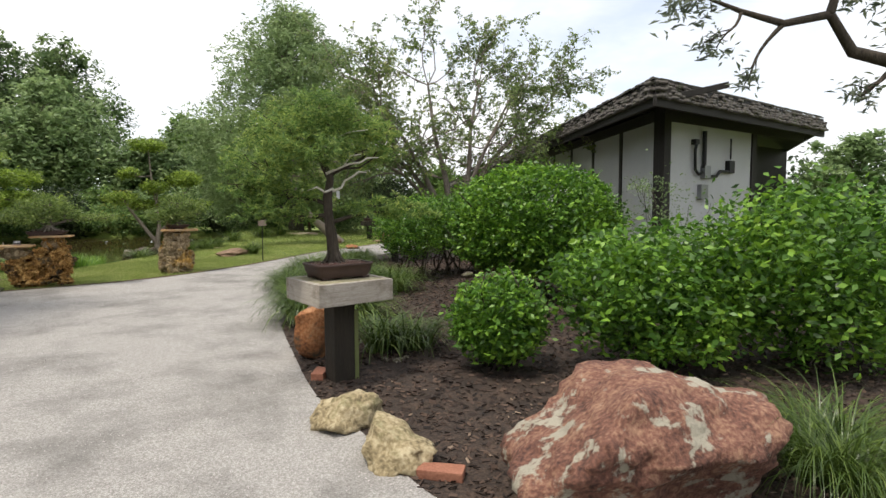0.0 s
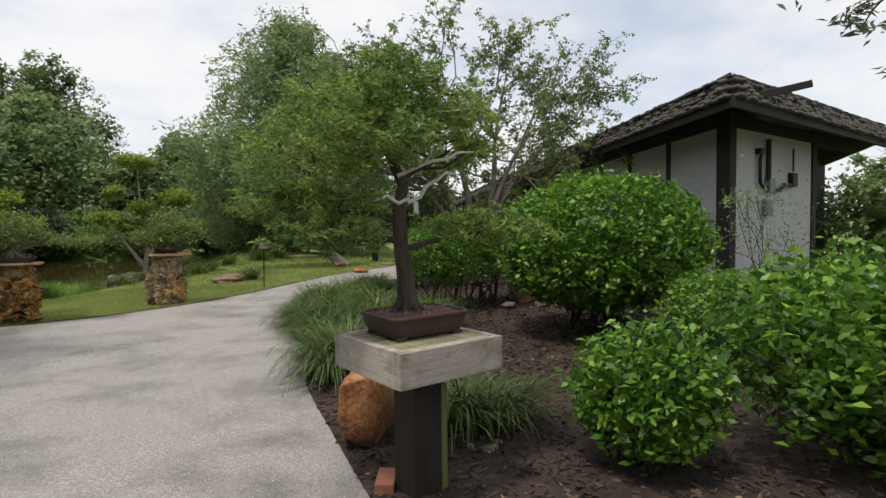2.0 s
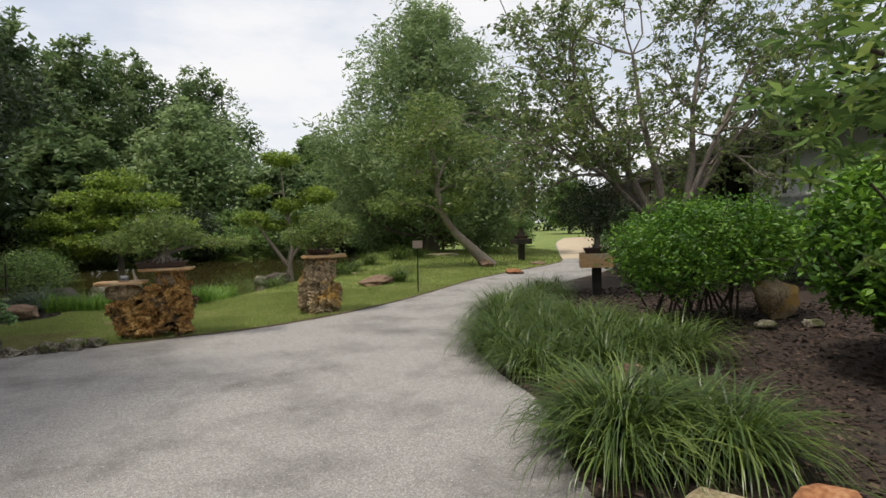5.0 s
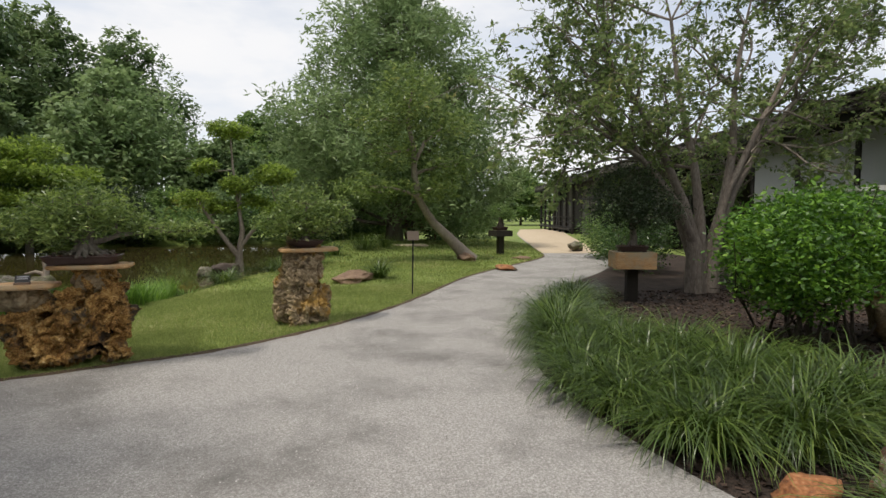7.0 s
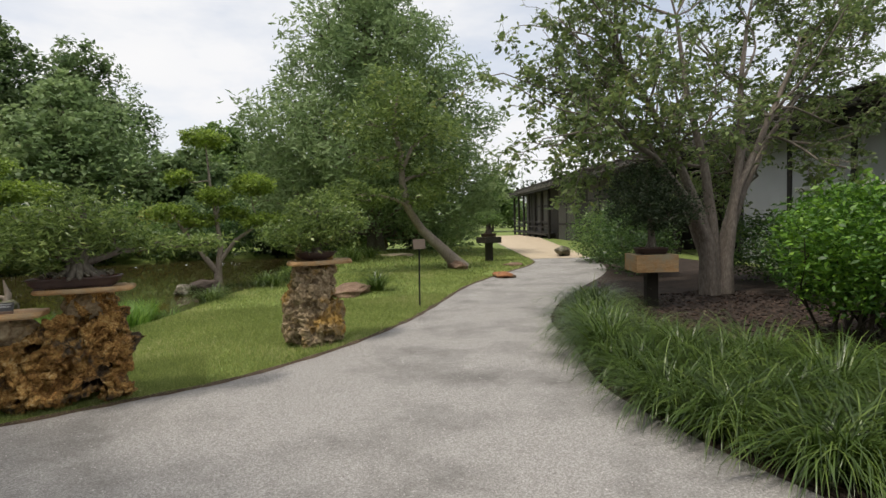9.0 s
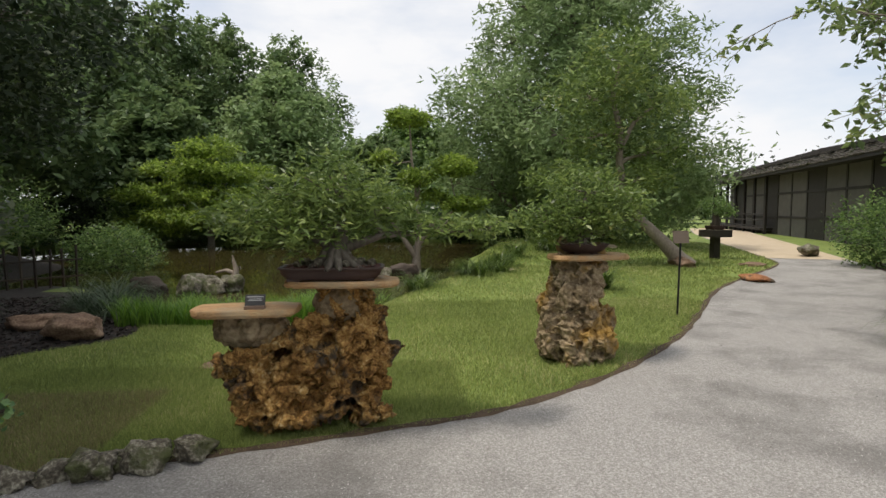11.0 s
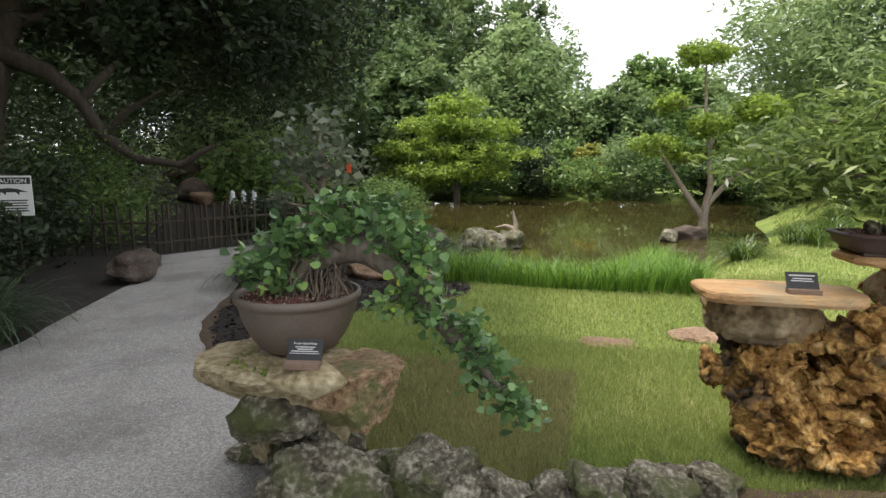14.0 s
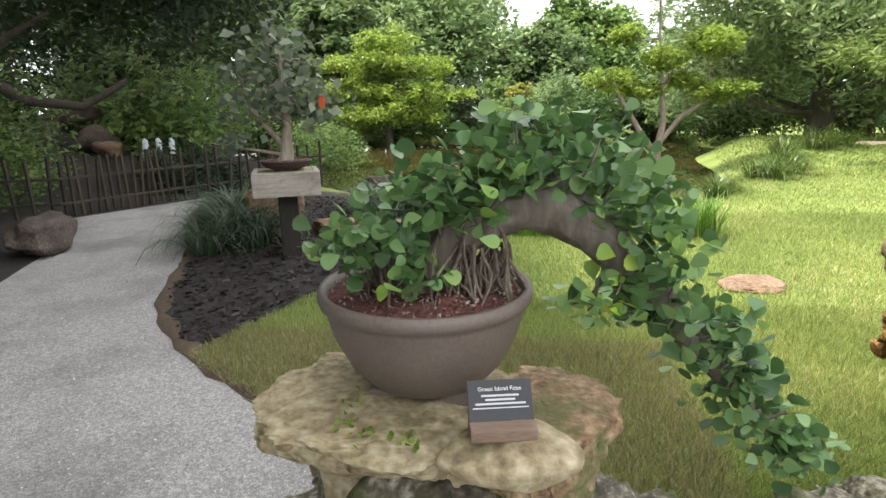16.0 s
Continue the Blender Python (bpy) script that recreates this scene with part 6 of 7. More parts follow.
tree("pond_tree", (-1.55, 23.6, -0.25), "small tree with tiered bright green clouds of leaves", [
    [(0, 0, -0.05, 0.14), (0.02, 0, 0.5, 0.09), (0.12, 0, 1.2, 0.07), (0.02, 0, 2.0, 0.05), (-0.1, 0, 3.0, 0.035), (-0.15, 0, 3.9, 0.02)],
    [(0.0, 0, 0.4, 0.09), (-0.35, 0, 0.9, 0.07), (-0.8, 0, 1.6, 0.05), (-1.2, 0, 2.3, 0.03)], [(0.05, 0, 0.7, 0.07), (0.5, 0, 1.3, 0.05), (1.1, 0, 1.7, 0.03)]],
    [(-0.15, 0, 4.2, 0.6, 0.5, 0.2), (0.0, 0, 2.55, 0.45, 0.45, 0.2), (-1.2, 0, 2.15, 0.5, 0.45, 0.22), (1.05, 0, 2.9, 0.5, 0.45, 0.25), (1.3, 0, 1.85, 0.6, 0.5, 0.18), (-0.9, 0, 3.1, 0.35, 0.35, 0.16), (-0.4, 0.1, 1.9, 0.4, 0.4, 0.16), (0.5, 0.1, 2.1, 0.35, 0.35, 0.14)],
    12000, 0.11, L["lime"], M["bark_pale"], seed=74, limb_r=0.022, per=16, tuft=0.32, flat=0.7, ragged=0.2)
tree("layered_tree", (-10.6, 34.6, -0.1), "broad tree with layered lime-green tiers across the pond", [[(0, 0, -0.3, 0.16), (0, 0, 1.5, 0.12), (0.1, 0, 4.2, 0.05)]],
     [(0, 0, 4.3, 1.2, 1.2, 0.45), (-0.9, -0.3, 3.4, 1.7, 1.4, 0.4), (1.1, -0.3, 3.2, 1.8, 1.4, 0.4), (-1.8, -0.4, 2.3, 1.9, 1.5, 0.4), (1.6, -0.4, 2.1, 2.0, 1.5, 0.4), (0, -0.8, 1.3, 2.4, 1.5, 0.45), (-2.2, -0.5, 0.8, 1.6, 1.2, 0.4)],
     22000, 0.19, L["lime"], M["bark"], seed=75, limb_r=0.05, per=24, tuft=0.28, flat=0.6, ragged=0.25)
FAR = [  # x, y, top, radius, leaf, seed
    ("wood_green", -11.6, 60.6, 15.8, 6.2), ("olive", -9.6, 48.0, 10.0, 5.4), ("wood_green", -18.6, 50.5, 15.4, 5.0), ("wood_green", -20.5, 42.5, 15.0, 5.4), ("wood_green", -21.4, 34.5, 13.5, 5.4),
    ("mid", -1.0, 58.8, 9.6, 4.2), ("mid", 2.6, 60.0, 8.8, 4.0), ("wood_green", -16.5, 56.0, 15.8, 5.6), ("yellow", -4.5, 41.0, 2.7, 2.2), ("mid", -9.3, 40.2, 2.6, 2.6), ("mid", -6.4, 42.4, 3.0, 2.4), ("hedge_dark", 1.2, 48.5, 3.0, 3.2), ("mid", 5.0, 46.0, 3.4, 3.2),
    ("wood_green", -14.5, 38.5, 7.0, 3.6), ("wood_green", -3.4, 50.0, 6.0, 4.0), ("mid", 9.5, 50.0, 4.2, 3.4), ("mid", 14.5, 54.0, 4.6, 3.6), ("wood_green", 10.5, 62.0, 7.5, 4.6), ("mid", 27.0, 62.0, 5.6, 3.6), ("wood_green", -25.5, 28.0, 12.0, 5.4), ("wood_green", -24.0, 20.0, 11.0, 5.4), ("wood_green", -17.5, 30.5, 8.5, 3.8),
    # The first three stand west, unseen, added to block light from the path.
    ("wood_green", -18.5, 9.5, 12.5, 5.0), ("wood_green", -16.5, 3.0, 12.0, 5.0), ("wood_green", -10.5, 1.5, 10.5, 4.2), ("olive", 21.0, 11.5, 4.6, 2.4), ("olive", 24.0, 6.0, 5.0, 2.8), ("wood_green", -27.0, 12.0, 10.0, 5.0), ("wood_green", -22.0, 2.0, 9.0, 5.0), ("mid", -14.0, -12.0, 9.0, 5.0), ("mid", 2.0, -18.0, 9.0, 5.0), ("mid", 16.0, -10.0, 8.0, 5.0)]
for k, (lf, x, y, top, r) in enumerate(FAR):
    rng = np.random.default_rng(200 + k)
    small = top < 5
    top *= 1.0 if small else 1.13
    nb = 13 if not small else 7
    bl = []
    for j in range(nb):
        s = j / (nb - 1)
        z = (0.32 if not small else 0.18) * top + s * top * (0.56 if not small else 0.6)
        rr = r * (0.62 - 0.30 * s * s)
        a = j * 2.4 + k
        q = r * 0.5 * (1 - 0.75 * s)
        bl.append((math.cos(a) * q, math.sin(a) * q, z, rr, rr, min(rr * 0.75, top * 0.2)))
    tree("far_tree" if not small else "shore_bush", (x, y, -0.05), {"wood_green": "tall dark green tree beyond the pond or added unseen for shade", "olive": "grey-green spreading tree beyond the pond", "mid": "mid-green tree in the distance", "yellow": "yellow-green bush on the far shore", "hedge_dark": "dark bush on the far shore"}[lf], [[(0, 0, -0.3, 0.04 * r), (0.1, 0, top * 0.4, 0.03 * r), (0, 0, top * 0.85, 0.012 * r)]], bl,
         (17000 if y > 14 or x > 18 else 13000 if y > -5 else 5000) if not small else 9000, 0.40 if not small else 0.22, L[lf], M["bark"], seed=200 + k, limb_r=0.09 if not small else 0.04, group="trees round the pond", aspect=0.55, per=36, tuft=0.15, ragged=0.12, up=0.6)

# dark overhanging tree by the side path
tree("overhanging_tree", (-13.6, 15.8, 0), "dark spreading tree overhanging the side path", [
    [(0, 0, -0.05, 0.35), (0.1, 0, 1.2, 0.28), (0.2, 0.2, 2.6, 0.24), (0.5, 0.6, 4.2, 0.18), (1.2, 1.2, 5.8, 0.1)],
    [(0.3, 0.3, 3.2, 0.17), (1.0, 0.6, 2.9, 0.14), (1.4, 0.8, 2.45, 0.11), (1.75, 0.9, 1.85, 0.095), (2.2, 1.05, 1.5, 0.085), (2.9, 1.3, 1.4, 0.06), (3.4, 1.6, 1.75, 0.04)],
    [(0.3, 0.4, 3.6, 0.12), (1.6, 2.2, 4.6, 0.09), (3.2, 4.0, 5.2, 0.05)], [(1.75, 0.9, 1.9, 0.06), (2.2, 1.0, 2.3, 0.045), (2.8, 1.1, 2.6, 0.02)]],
    # Clumps from z 6 up are out of view, added to shade the ground.
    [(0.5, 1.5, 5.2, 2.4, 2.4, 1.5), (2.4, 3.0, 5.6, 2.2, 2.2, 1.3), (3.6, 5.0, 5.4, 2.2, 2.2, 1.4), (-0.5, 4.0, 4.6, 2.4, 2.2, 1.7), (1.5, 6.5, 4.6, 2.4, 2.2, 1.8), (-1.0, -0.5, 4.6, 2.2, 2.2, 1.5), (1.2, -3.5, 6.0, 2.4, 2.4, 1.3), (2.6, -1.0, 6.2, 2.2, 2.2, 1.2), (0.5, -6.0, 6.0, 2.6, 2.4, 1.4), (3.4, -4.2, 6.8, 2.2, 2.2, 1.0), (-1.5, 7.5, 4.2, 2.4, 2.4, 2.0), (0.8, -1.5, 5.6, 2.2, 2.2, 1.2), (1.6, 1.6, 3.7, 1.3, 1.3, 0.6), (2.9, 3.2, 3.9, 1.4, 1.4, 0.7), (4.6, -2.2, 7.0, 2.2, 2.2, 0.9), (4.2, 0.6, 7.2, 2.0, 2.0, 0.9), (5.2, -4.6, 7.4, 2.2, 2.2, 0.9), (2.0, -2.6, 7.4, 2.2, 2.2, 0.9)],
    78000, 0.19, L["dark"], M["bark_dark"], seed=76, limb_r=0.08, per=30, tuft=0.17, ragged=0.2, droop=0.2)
# Stands out of view; added so its crown shades the side path.
tree("unseen_shade_tree", (-12.2, 8.6, 0), "broad unseen tree added to shade the side path", [[(0, 0, -0.05, 0.4), (0.1, 0.1, 1.6, 0.32), (0.4, 0.1, 3.4, 0.26), (0.8, 0.2, 5.4, 0.16)], [(0.3, 0.1, 3.2, 0.2), (1.8, 0.5, 4.6, 0.14), (3.6, 1.0, 6.2, 0.09), (5.6, 1.0, 7.6, 0.04)], [(0.4, 0.1, 3.6, 0.18), (2.0, -1.2, 5.8, 0.12), (4.4, -1.8, 7.6, 0.05)]],
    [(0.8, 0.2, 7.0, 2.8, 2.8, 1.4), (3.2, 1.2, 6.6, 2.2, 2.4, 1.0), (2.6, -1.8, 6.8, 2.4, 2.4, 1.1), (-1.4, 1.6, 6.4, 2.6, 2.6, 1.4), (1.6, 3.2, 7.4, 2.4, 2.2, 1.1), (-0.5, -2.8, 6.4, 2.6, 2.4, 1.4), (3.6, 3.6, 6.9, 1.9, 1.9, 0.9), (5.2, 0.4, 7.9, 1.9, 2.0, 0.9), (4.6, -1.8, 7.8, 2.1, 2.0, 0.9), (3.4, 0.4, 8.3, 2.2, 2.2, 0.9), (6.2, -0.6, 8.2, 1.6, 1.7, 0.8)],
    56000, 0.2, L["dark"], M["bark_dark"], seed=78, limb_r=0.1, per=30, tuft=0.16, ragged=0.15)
# The last five shrubs are out of view, added to block low side light.
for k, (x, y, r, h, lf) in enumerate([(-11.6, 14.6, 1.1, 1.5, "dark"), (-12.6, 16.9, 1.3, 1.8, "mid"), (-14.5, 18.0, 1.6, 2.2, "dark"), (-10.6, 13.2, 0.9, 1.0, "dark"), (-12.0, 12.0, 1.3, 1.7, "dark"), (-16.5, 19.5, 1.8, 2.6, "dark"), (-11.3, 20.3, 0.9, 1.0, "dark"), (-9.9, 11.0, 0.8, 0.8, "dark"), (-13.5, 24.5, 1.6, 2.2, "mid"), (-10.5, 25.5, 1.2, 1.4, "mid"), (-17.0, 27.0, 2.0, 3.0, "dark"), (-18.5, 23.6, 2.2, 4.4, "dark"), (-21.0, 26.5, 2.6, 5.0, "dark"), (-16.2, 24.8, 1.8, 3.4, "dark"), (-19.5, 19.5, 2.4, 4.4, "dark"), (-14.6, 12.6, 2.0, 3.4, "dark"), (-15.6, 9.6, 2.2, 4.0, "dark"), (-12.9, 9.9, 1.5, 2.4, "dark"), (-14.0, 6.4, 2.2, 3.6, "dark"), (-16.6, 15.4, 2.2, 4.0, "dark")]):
    bush("understorey_shrub", (x, y, float(ground_z(np.array(x), np.array(y)))), "dark leafy shrub, seen under the trees or hidden to block light" if lf == "dark" else "bright leafy shrub under the trees", [(0, 0, h * 0.6, r, r * 0.9, h * 0.42), (0.3 * r, -0.2 * r, h * 0.35, r * 0.9, r * 0.8, h * 0.3)], 5500, 0.10, L[lf], 300 + k, group="shrubs under the trees", per=9, ragged=0.3)

# branch of a tree that reaches in beside the building
tree("olive_tree", (10.6, 1.9, 0), "gnarled tree with grey-green narrow leaves", [
    [(0, 0, -0.05, 0.2), (-0.1, 0.1, 1.2, 0.17), (-0.4, 0.3, 2.2, 0.14), (-1.4, 1.1, 2.75, 0.11), (-2.3, 1.7, 3.25, 0.085), (-2.8, 1.95, 3.4, 0.07), (-3.1, 2.05, 3.85, 0.06), (-3.6, 2.3, 3.75, 0.045), (-4.1, 2.5, 3.9, 0.03), (-4.6, 2.7, 4.1, 0.015)],
    [(-3.1, 2.05, 3.85, 0.06), (-3.0, 2.0, 4.3, 0.045), (-3.3, 2.1, 4.8, 0.03)], [(-0.3, 0.3, 2.1, 0.1), (0.2, 0.8, 3.4, 0.08), (0.3, 1.0, 4.8, 0.04)]],
    [(-4.7, 2.8, 3.95, 0.3, 0.3, 0.22), (-4.4, 2.6, 3.45, 0.22, 0.22, 0.22), (-4.0, 2.45, 3.05, 0.16, 0.16, 0.14), (-3.4, 2.1, 4.6, 0.6, 0.5, 0.25), (-2.6, 1.8, 4.2, 0.45, 0.4, 0.25), (-2.1, 1.6, 3.7, 0.4, 0.4, 0.25), (-2.7, 1.9, 2.85, 0.2, 0.2, 0.25), (-1.2, 1.2, 3.9, 0.6, 0.5, 0.4), (0.3, 1.0, 5.0, 1.2, 1.2, 0.8), (-2.0, 2.2, 4.8, 0.7, 0.6, 0.3)],
    5600, 0.13, L["grey_leaf"], M["bark_dark"], seed=77, limb_r=0.03, aspect=0.26, per=9, tuft=0.3, shell=0.3)


# ---- stones ----
flat_rock((2.24, 1.60, -0.06), 6, (1.50, 1.10, 0.72), 81, M["rock_red"], "large red boulder patched with pale lichen", "boulders by the bed", 0.17, 5, 0.06)
flat_rock((1.28, 5.02, -0.02), 60, (0.74, 0.54, 0.60), 82, M["rock_orange"], "rounded orange rust-coloured boulder", "boulders by the bed", 0.16, 4)
flat_rock((1.17, 3.14, -0.11), 40, (0.58, 0.46, 0.31), 83, M["rock_tan"], "mossy tan edging rock", "edging rocks", 0.25, 4, 0.1)
flat_rock((1.28, 2.50, -0.11), 70, (0.58, 0.50, 0.34), 84, M["rock_tan"], "mossy tan edging rock", "edging rocks", 0.25, 4, 0.1)
flat_rock((1.55, 5.9, -0.02), 10, (0.5, 0.36, 0.2), 85, M["rock_tan"], "flat tan edging rock", "edging rocks", 0.2, 3)
flat_rock((1.78, 8.02, -0.02), 10, (0.40, 0.26, 0.14), 86, M["rock_orange"], "small flat orange stone at the path's edge", "edging rocks", 0.2, 3)
flat_rock((2.2, 7.8, -0.02), 30, (0.42, 0.38, 0.28), 87, M["rock_red"], "reddish lichened edging rock", "edging rocks", 0.2, 4)
flat_rock((5.95, 10.3, -0.02), 15, (0.9, 0.4, 0.6), 88, M["limestone_grey"], "yellow weathered boulder behind the shrub", "boulders by the bed", 0.2, 4)
solo("paver", wobble(a_box((0.22, 0.11, 0.07), (0, 0, 0), 0.01), 0.004, 12), M["brick_red"], (1.17, 4.24, 0.0), "loose red clay brick at the bed's edge", "brick", "edging bricks", yaw=65)
solo("paver", wobble(a_box((0.26, 0.11, 0.06), (0, 0, 0), 0.01), 0.004, 12), M["brick_red"], (1.45, 2.15, 0.0), "loose red clay brick at the bed's edge", "brick", "edging bricks", yaw=-35)
for k, (x, y, s) in enumerate([(1.96, 4.42, 0.12), (2.06, 4.5, 0.09), (1.86, 4.5, 0.1), (5.3, 9.7, 0.3), (5.9, 9.6, 0.3), (2.7, 2.7, 0.16)]):
    flat_rock((x, y, -0.01), 40 * k, (s, s * 0.7, s * 0.45), 90 + k, M["rock_pale"], "small pale stone on the mulch", "small stones", 0.25, 3)
for k in range(13):
    x = -5.35 + k * 0.172 + 0.04 * math.sin(k * 5)
    s = 0.15 + 0.08 * abs(math.sin(k * 1.9))
    flat_rock((x, 11.42 + 0.26 * max(0.0, (x + 4.2) / 0.85) + 0.03 * math.sin(k * 2.7), -0.03), 50 * k, (s * 1.25, s, s * (0.7 + 0.25 * abs(math.sin(k * 3.1)))), 110 + k, M["rock_pale"], "pitted pale lichened edging stone", "edging stones along the lawn", 0.3, 4, 0.35)
for k, (x, y, z, s, m) in enumerate([(-3.7, 13.65, -0.035, (0.5, 0.32, 0.07), "rock_flat"), (-3.02, 14.02, -0.03, (0.55, 0.4, 0.08), "rock_flat"), (0.95, 17.85, -0.03, (1.3, 0.8, 0.24), "rock_flat"), (5.1, 18.8, -0.03, (0.8, 0.45, 0.18), "rock_orange"), (6.9, 21.6, -0.03, (0.7, 0.4, 0.14), "rock_flat"), (4.4, 26.0, 0.1, (1.6, 0.8, 0.2), "sand"), (0.5, 21.3, -0.05, (0.9, 0.4, 0.1), "sand"), (10.4, 24.1, -0.03, (0.9, 0.6, 0.45), "rock_pale"), (5.1, 21.6, -0.03, (0.9, 0.6, 0.3), "rock_flat"), (-9.25, 14.6, -0.04, (0.95, 0.5, 0.42), "rock_dark"), (-5.75, 14.95, -0.03, (0.95, 0.5, 0.3), "rock_brown"), (-6.5, 15.55, -0.03, (0.9, 0.5, 0.22), "rock_brown"), (-7.3, 15.5, -0.03, (0.6, 0.5, 0.7), "rock_flat"), (-6.3, 20.4, -0.4, (1.2, 0.6, 0.52), "rock_pale"), (-5.6, 20.6, -0.4, (0.9, 0.6, 0.5), "rock_pale"), (-5.95, 20.3, -0.4, (0.7, 0.5, 0.42), "rock_pale"), (-7.2, 20.3, -0.45, (0.9, 0.5, 0.55), "rock_dark"), (-1.9, 23.0, -0.4, (0.8, 0.5, 0.45), "rock_dark"), (-2.4, 22.4, -0.4, (0.5, 0.4, 0.4), "rock_pale")]):
    flat_rock((x, y, z), 33 * k, s, 130 + k, M["rock_flat" if m == "rock_brown" else m], {"rock_brown": "low brown rock in the dark mulch", "rock_flat": "flat red-brown stone let into the lawn", "rock_orange": "orange-brown stone on the lawn's edge", "sand": "low pale sandstone slab", "rock_pale": "pale weathered rock beside the water", "rock_dark": "dark mossy rock beside the path", "rock_tan": "low tan rock in the mulch"}[m], "garden stones", 0.22, 4, 0.15 if "pale" in m else 0.0)
solo("driftwood", tubes([[(0, 0, 0, 0.08), (0.03, 0, 0.15, 0.06), (-0.02, 0, 0.32, 0.03), (-0.04, 0, 0.45, 0.012)], [(0, 0, 0.06, 0.06), (-0.2, 0.05, 0.12, 0.04), (-0.4, 0, 0.08, 0.015)]], 8, 0.4), M["bark_pale"], (-5.55, 20.5, 0.04), "bleached stump standing on the pond rocks", "driftwood")

# waterfall bank
rng = np.random.default_rng(5)
for k in range(46):
    x, y = -14.2 + rng.uniform(-2.0, 2.2), 21.6 + rng.uniform(-1.4, 1.8)
    s = rng.uniform(0.35, 0.8)
    z = max(-0.4, 1.35 - 0.55 * abs(x + 14.8) + 0.25 * (y - 21.5))
    flat_rock((x, y, z - 0.25), rng.uniform(0, 180), (s * 1.2, s, s * 0.8), 160 + k, M["rock_dark"] if k % 3 else M["rock_flat"], "dark wet rock of the waterfall bank", "waterfall rocks", 0.25, 3)
for k, (x, y) in enumerate([(-12.55, 21.2), (-12.35, 21.35), (-12.8, 21.1)]):
    me = tubes([[(0, 0, 0.75, 0.05), (0.05, -0.05, 0.7, 0.07), (0.1, -0.12, 0.45, 0.07), (0.12, -0.16, 0.1, 0.08), (0.14, -0.2, -0.3, 0.1)]], 8, 0.5)
    solo("waterfall", me, M["falls"], (x, y, 0), "thin white fall of water over the rocks", "waterfall", "waterfall streams")

shore = [p for p in POND if p[1] > 22.5 and p[0] < 3.2]
for k, (x, y) in enumerate(shore[::2]):
    c = np.array([-7.0, 29.0])
    d = np.array([x, y]) - c
    q = np.array([x, y]) + d / np.linalg.norm(d) * 0.3
    if q[0] > -0.5 and q[1] < 34:
        continue
    h = 1.5 + 1.3 * abs(math.sin(k * 2.1))
    r = 1.7 + 0.5 * math.sin(k * 3.3)
    lf = ("mid", "dark", "hedge_dark", "olive")[k % 4]
    bush("shore_shrub", (q[0], q[1], 0), {"mid": "mid-green shrub on the pond's far bank", "dark": "dark shrub on the pond's far bank", "hedge_dark": "dense dark shrub on the pond's far bank", "olive": "grey-green shrub on the pond's far bank"}[lf], [(0, 0, h * 0.6, r, r, h * 0.45), (0.5, -0.4, h * 0.35, r, r * 0.8, h * 0.38)], 3800, 0.22, L[lf], 600 + k, group="shrubs on the far bank", stems=3, per=20, tuft=0.16, ragged=0.15)


# ---- fence, signs, bench ----
def build_fence():
    t = thing("fence", (-10.5, 16.2, 0), "low dark bamboo stake fence beside the pond path", "fence")
    line = [Vector(p) for p in ((-14.0, 15.0, 0), (-11.6, 15.7, 0), (-10.5, 16.2, 0), (-9.85, 17.7, 0), (-9.2, 18.9, 0), (-8.2, 19.7, 0))]
    o = Vector((-10.5, 16.2, 0))
    rng = np.random.default_rng(9)
    stake = bm_mesh("stake", wobble(a_box((0.035, 0.035, 0.8), (0, 0, -0.05), 0.008), 0.004, 6))
    stake.materials.append(M["bamboo"])
    for a, b2 in zip(line, line[1:]):
        d = b2 - a
        dense = (a - line[2]).length < 0.1
        n = int(d.length / (0.1 if dense else 0.19))
        for k in range(n):
            p = a.lerp(b2, (k + 0.5) / n) - o
            part("stake", stake, None, t, at=pose(p.x, p.y, rng.uniform(-0.04, 0.06), rng.uniform(-4, 4), rng.uniform(-4, 4), 0))
        for z in (0.18, 0.5):
            part("rail", slab_between(a - o + Vector((0, 0, z)), b2 - o + Vector((0, 0, z)), 0.03, 0.035), M["bamboo"], t)
    return t


build_fence()


def build_caution():
    t = thing("caution_sign", (-10.3, 14.0, 0), "white warning board with black picture and lettering", "sign", yaw=35)
    part("post", a_box((0.05, 0.05, 1.28), (0, 0.035, 0), 0.004), M["post"], t)
    part("board", a_box((0.40, 0.015, 0.46), (0, 0, 0.80), 0.004), M["white_paint"], t, "white board")
    part("header", a_box((0.38, 0.004, 0.075), (0, -0.0095, 1.165), 0.0), M["black_paint"], t)
    cu = bpy.data.curves.new("lettering", "FONT")
    cu.body, cu.size, cu.align_x, cu.extrude = "CAUTION", 0.07, "CENTER", 0.0005
    tmp = bpy.data.objects.new("tmp", cu)
    scene.collection.objects.link(tmp)
    me = bpy.data.meshes.new_from_object(tmp.evaluated_get(bpy.context.evaluated_depsgraph_get()))
    bpy.data.objects.remove(tmp)
    me.transform(pose(0, -0.0125, 1.178, 90, 0, 0))
    me.materials.clear()
    part("lettering", me, M["white_paint"], t)
    bm = bmesh.new()
    out = [(-0.17, 0.02), (-0.10, 0.045), (-0.02, 0.05), (0.06, 0.04), (0.17, 0.0), (0.08, 0.005), (0.07, -0.03), (0.04, 0.0), (-0.05, 0.0), (-0.06, -0.03), (-0.09, 0.0), (-0.17, 0.0)]
    bm.faces.new([bm.verts.new((x, -0.0095, 1.07 + z)) for x, z in out])
    part("picture", bm, M["black_paint"], t)
    for k in range(5):
        part("text_line", a_box((0.30 - 0.03 * (k % 2), 0.002, 0.014), (0, -0.009, 0.97 - 0.03 * k), 0.0), M["black_paint"], t)


build_caution()


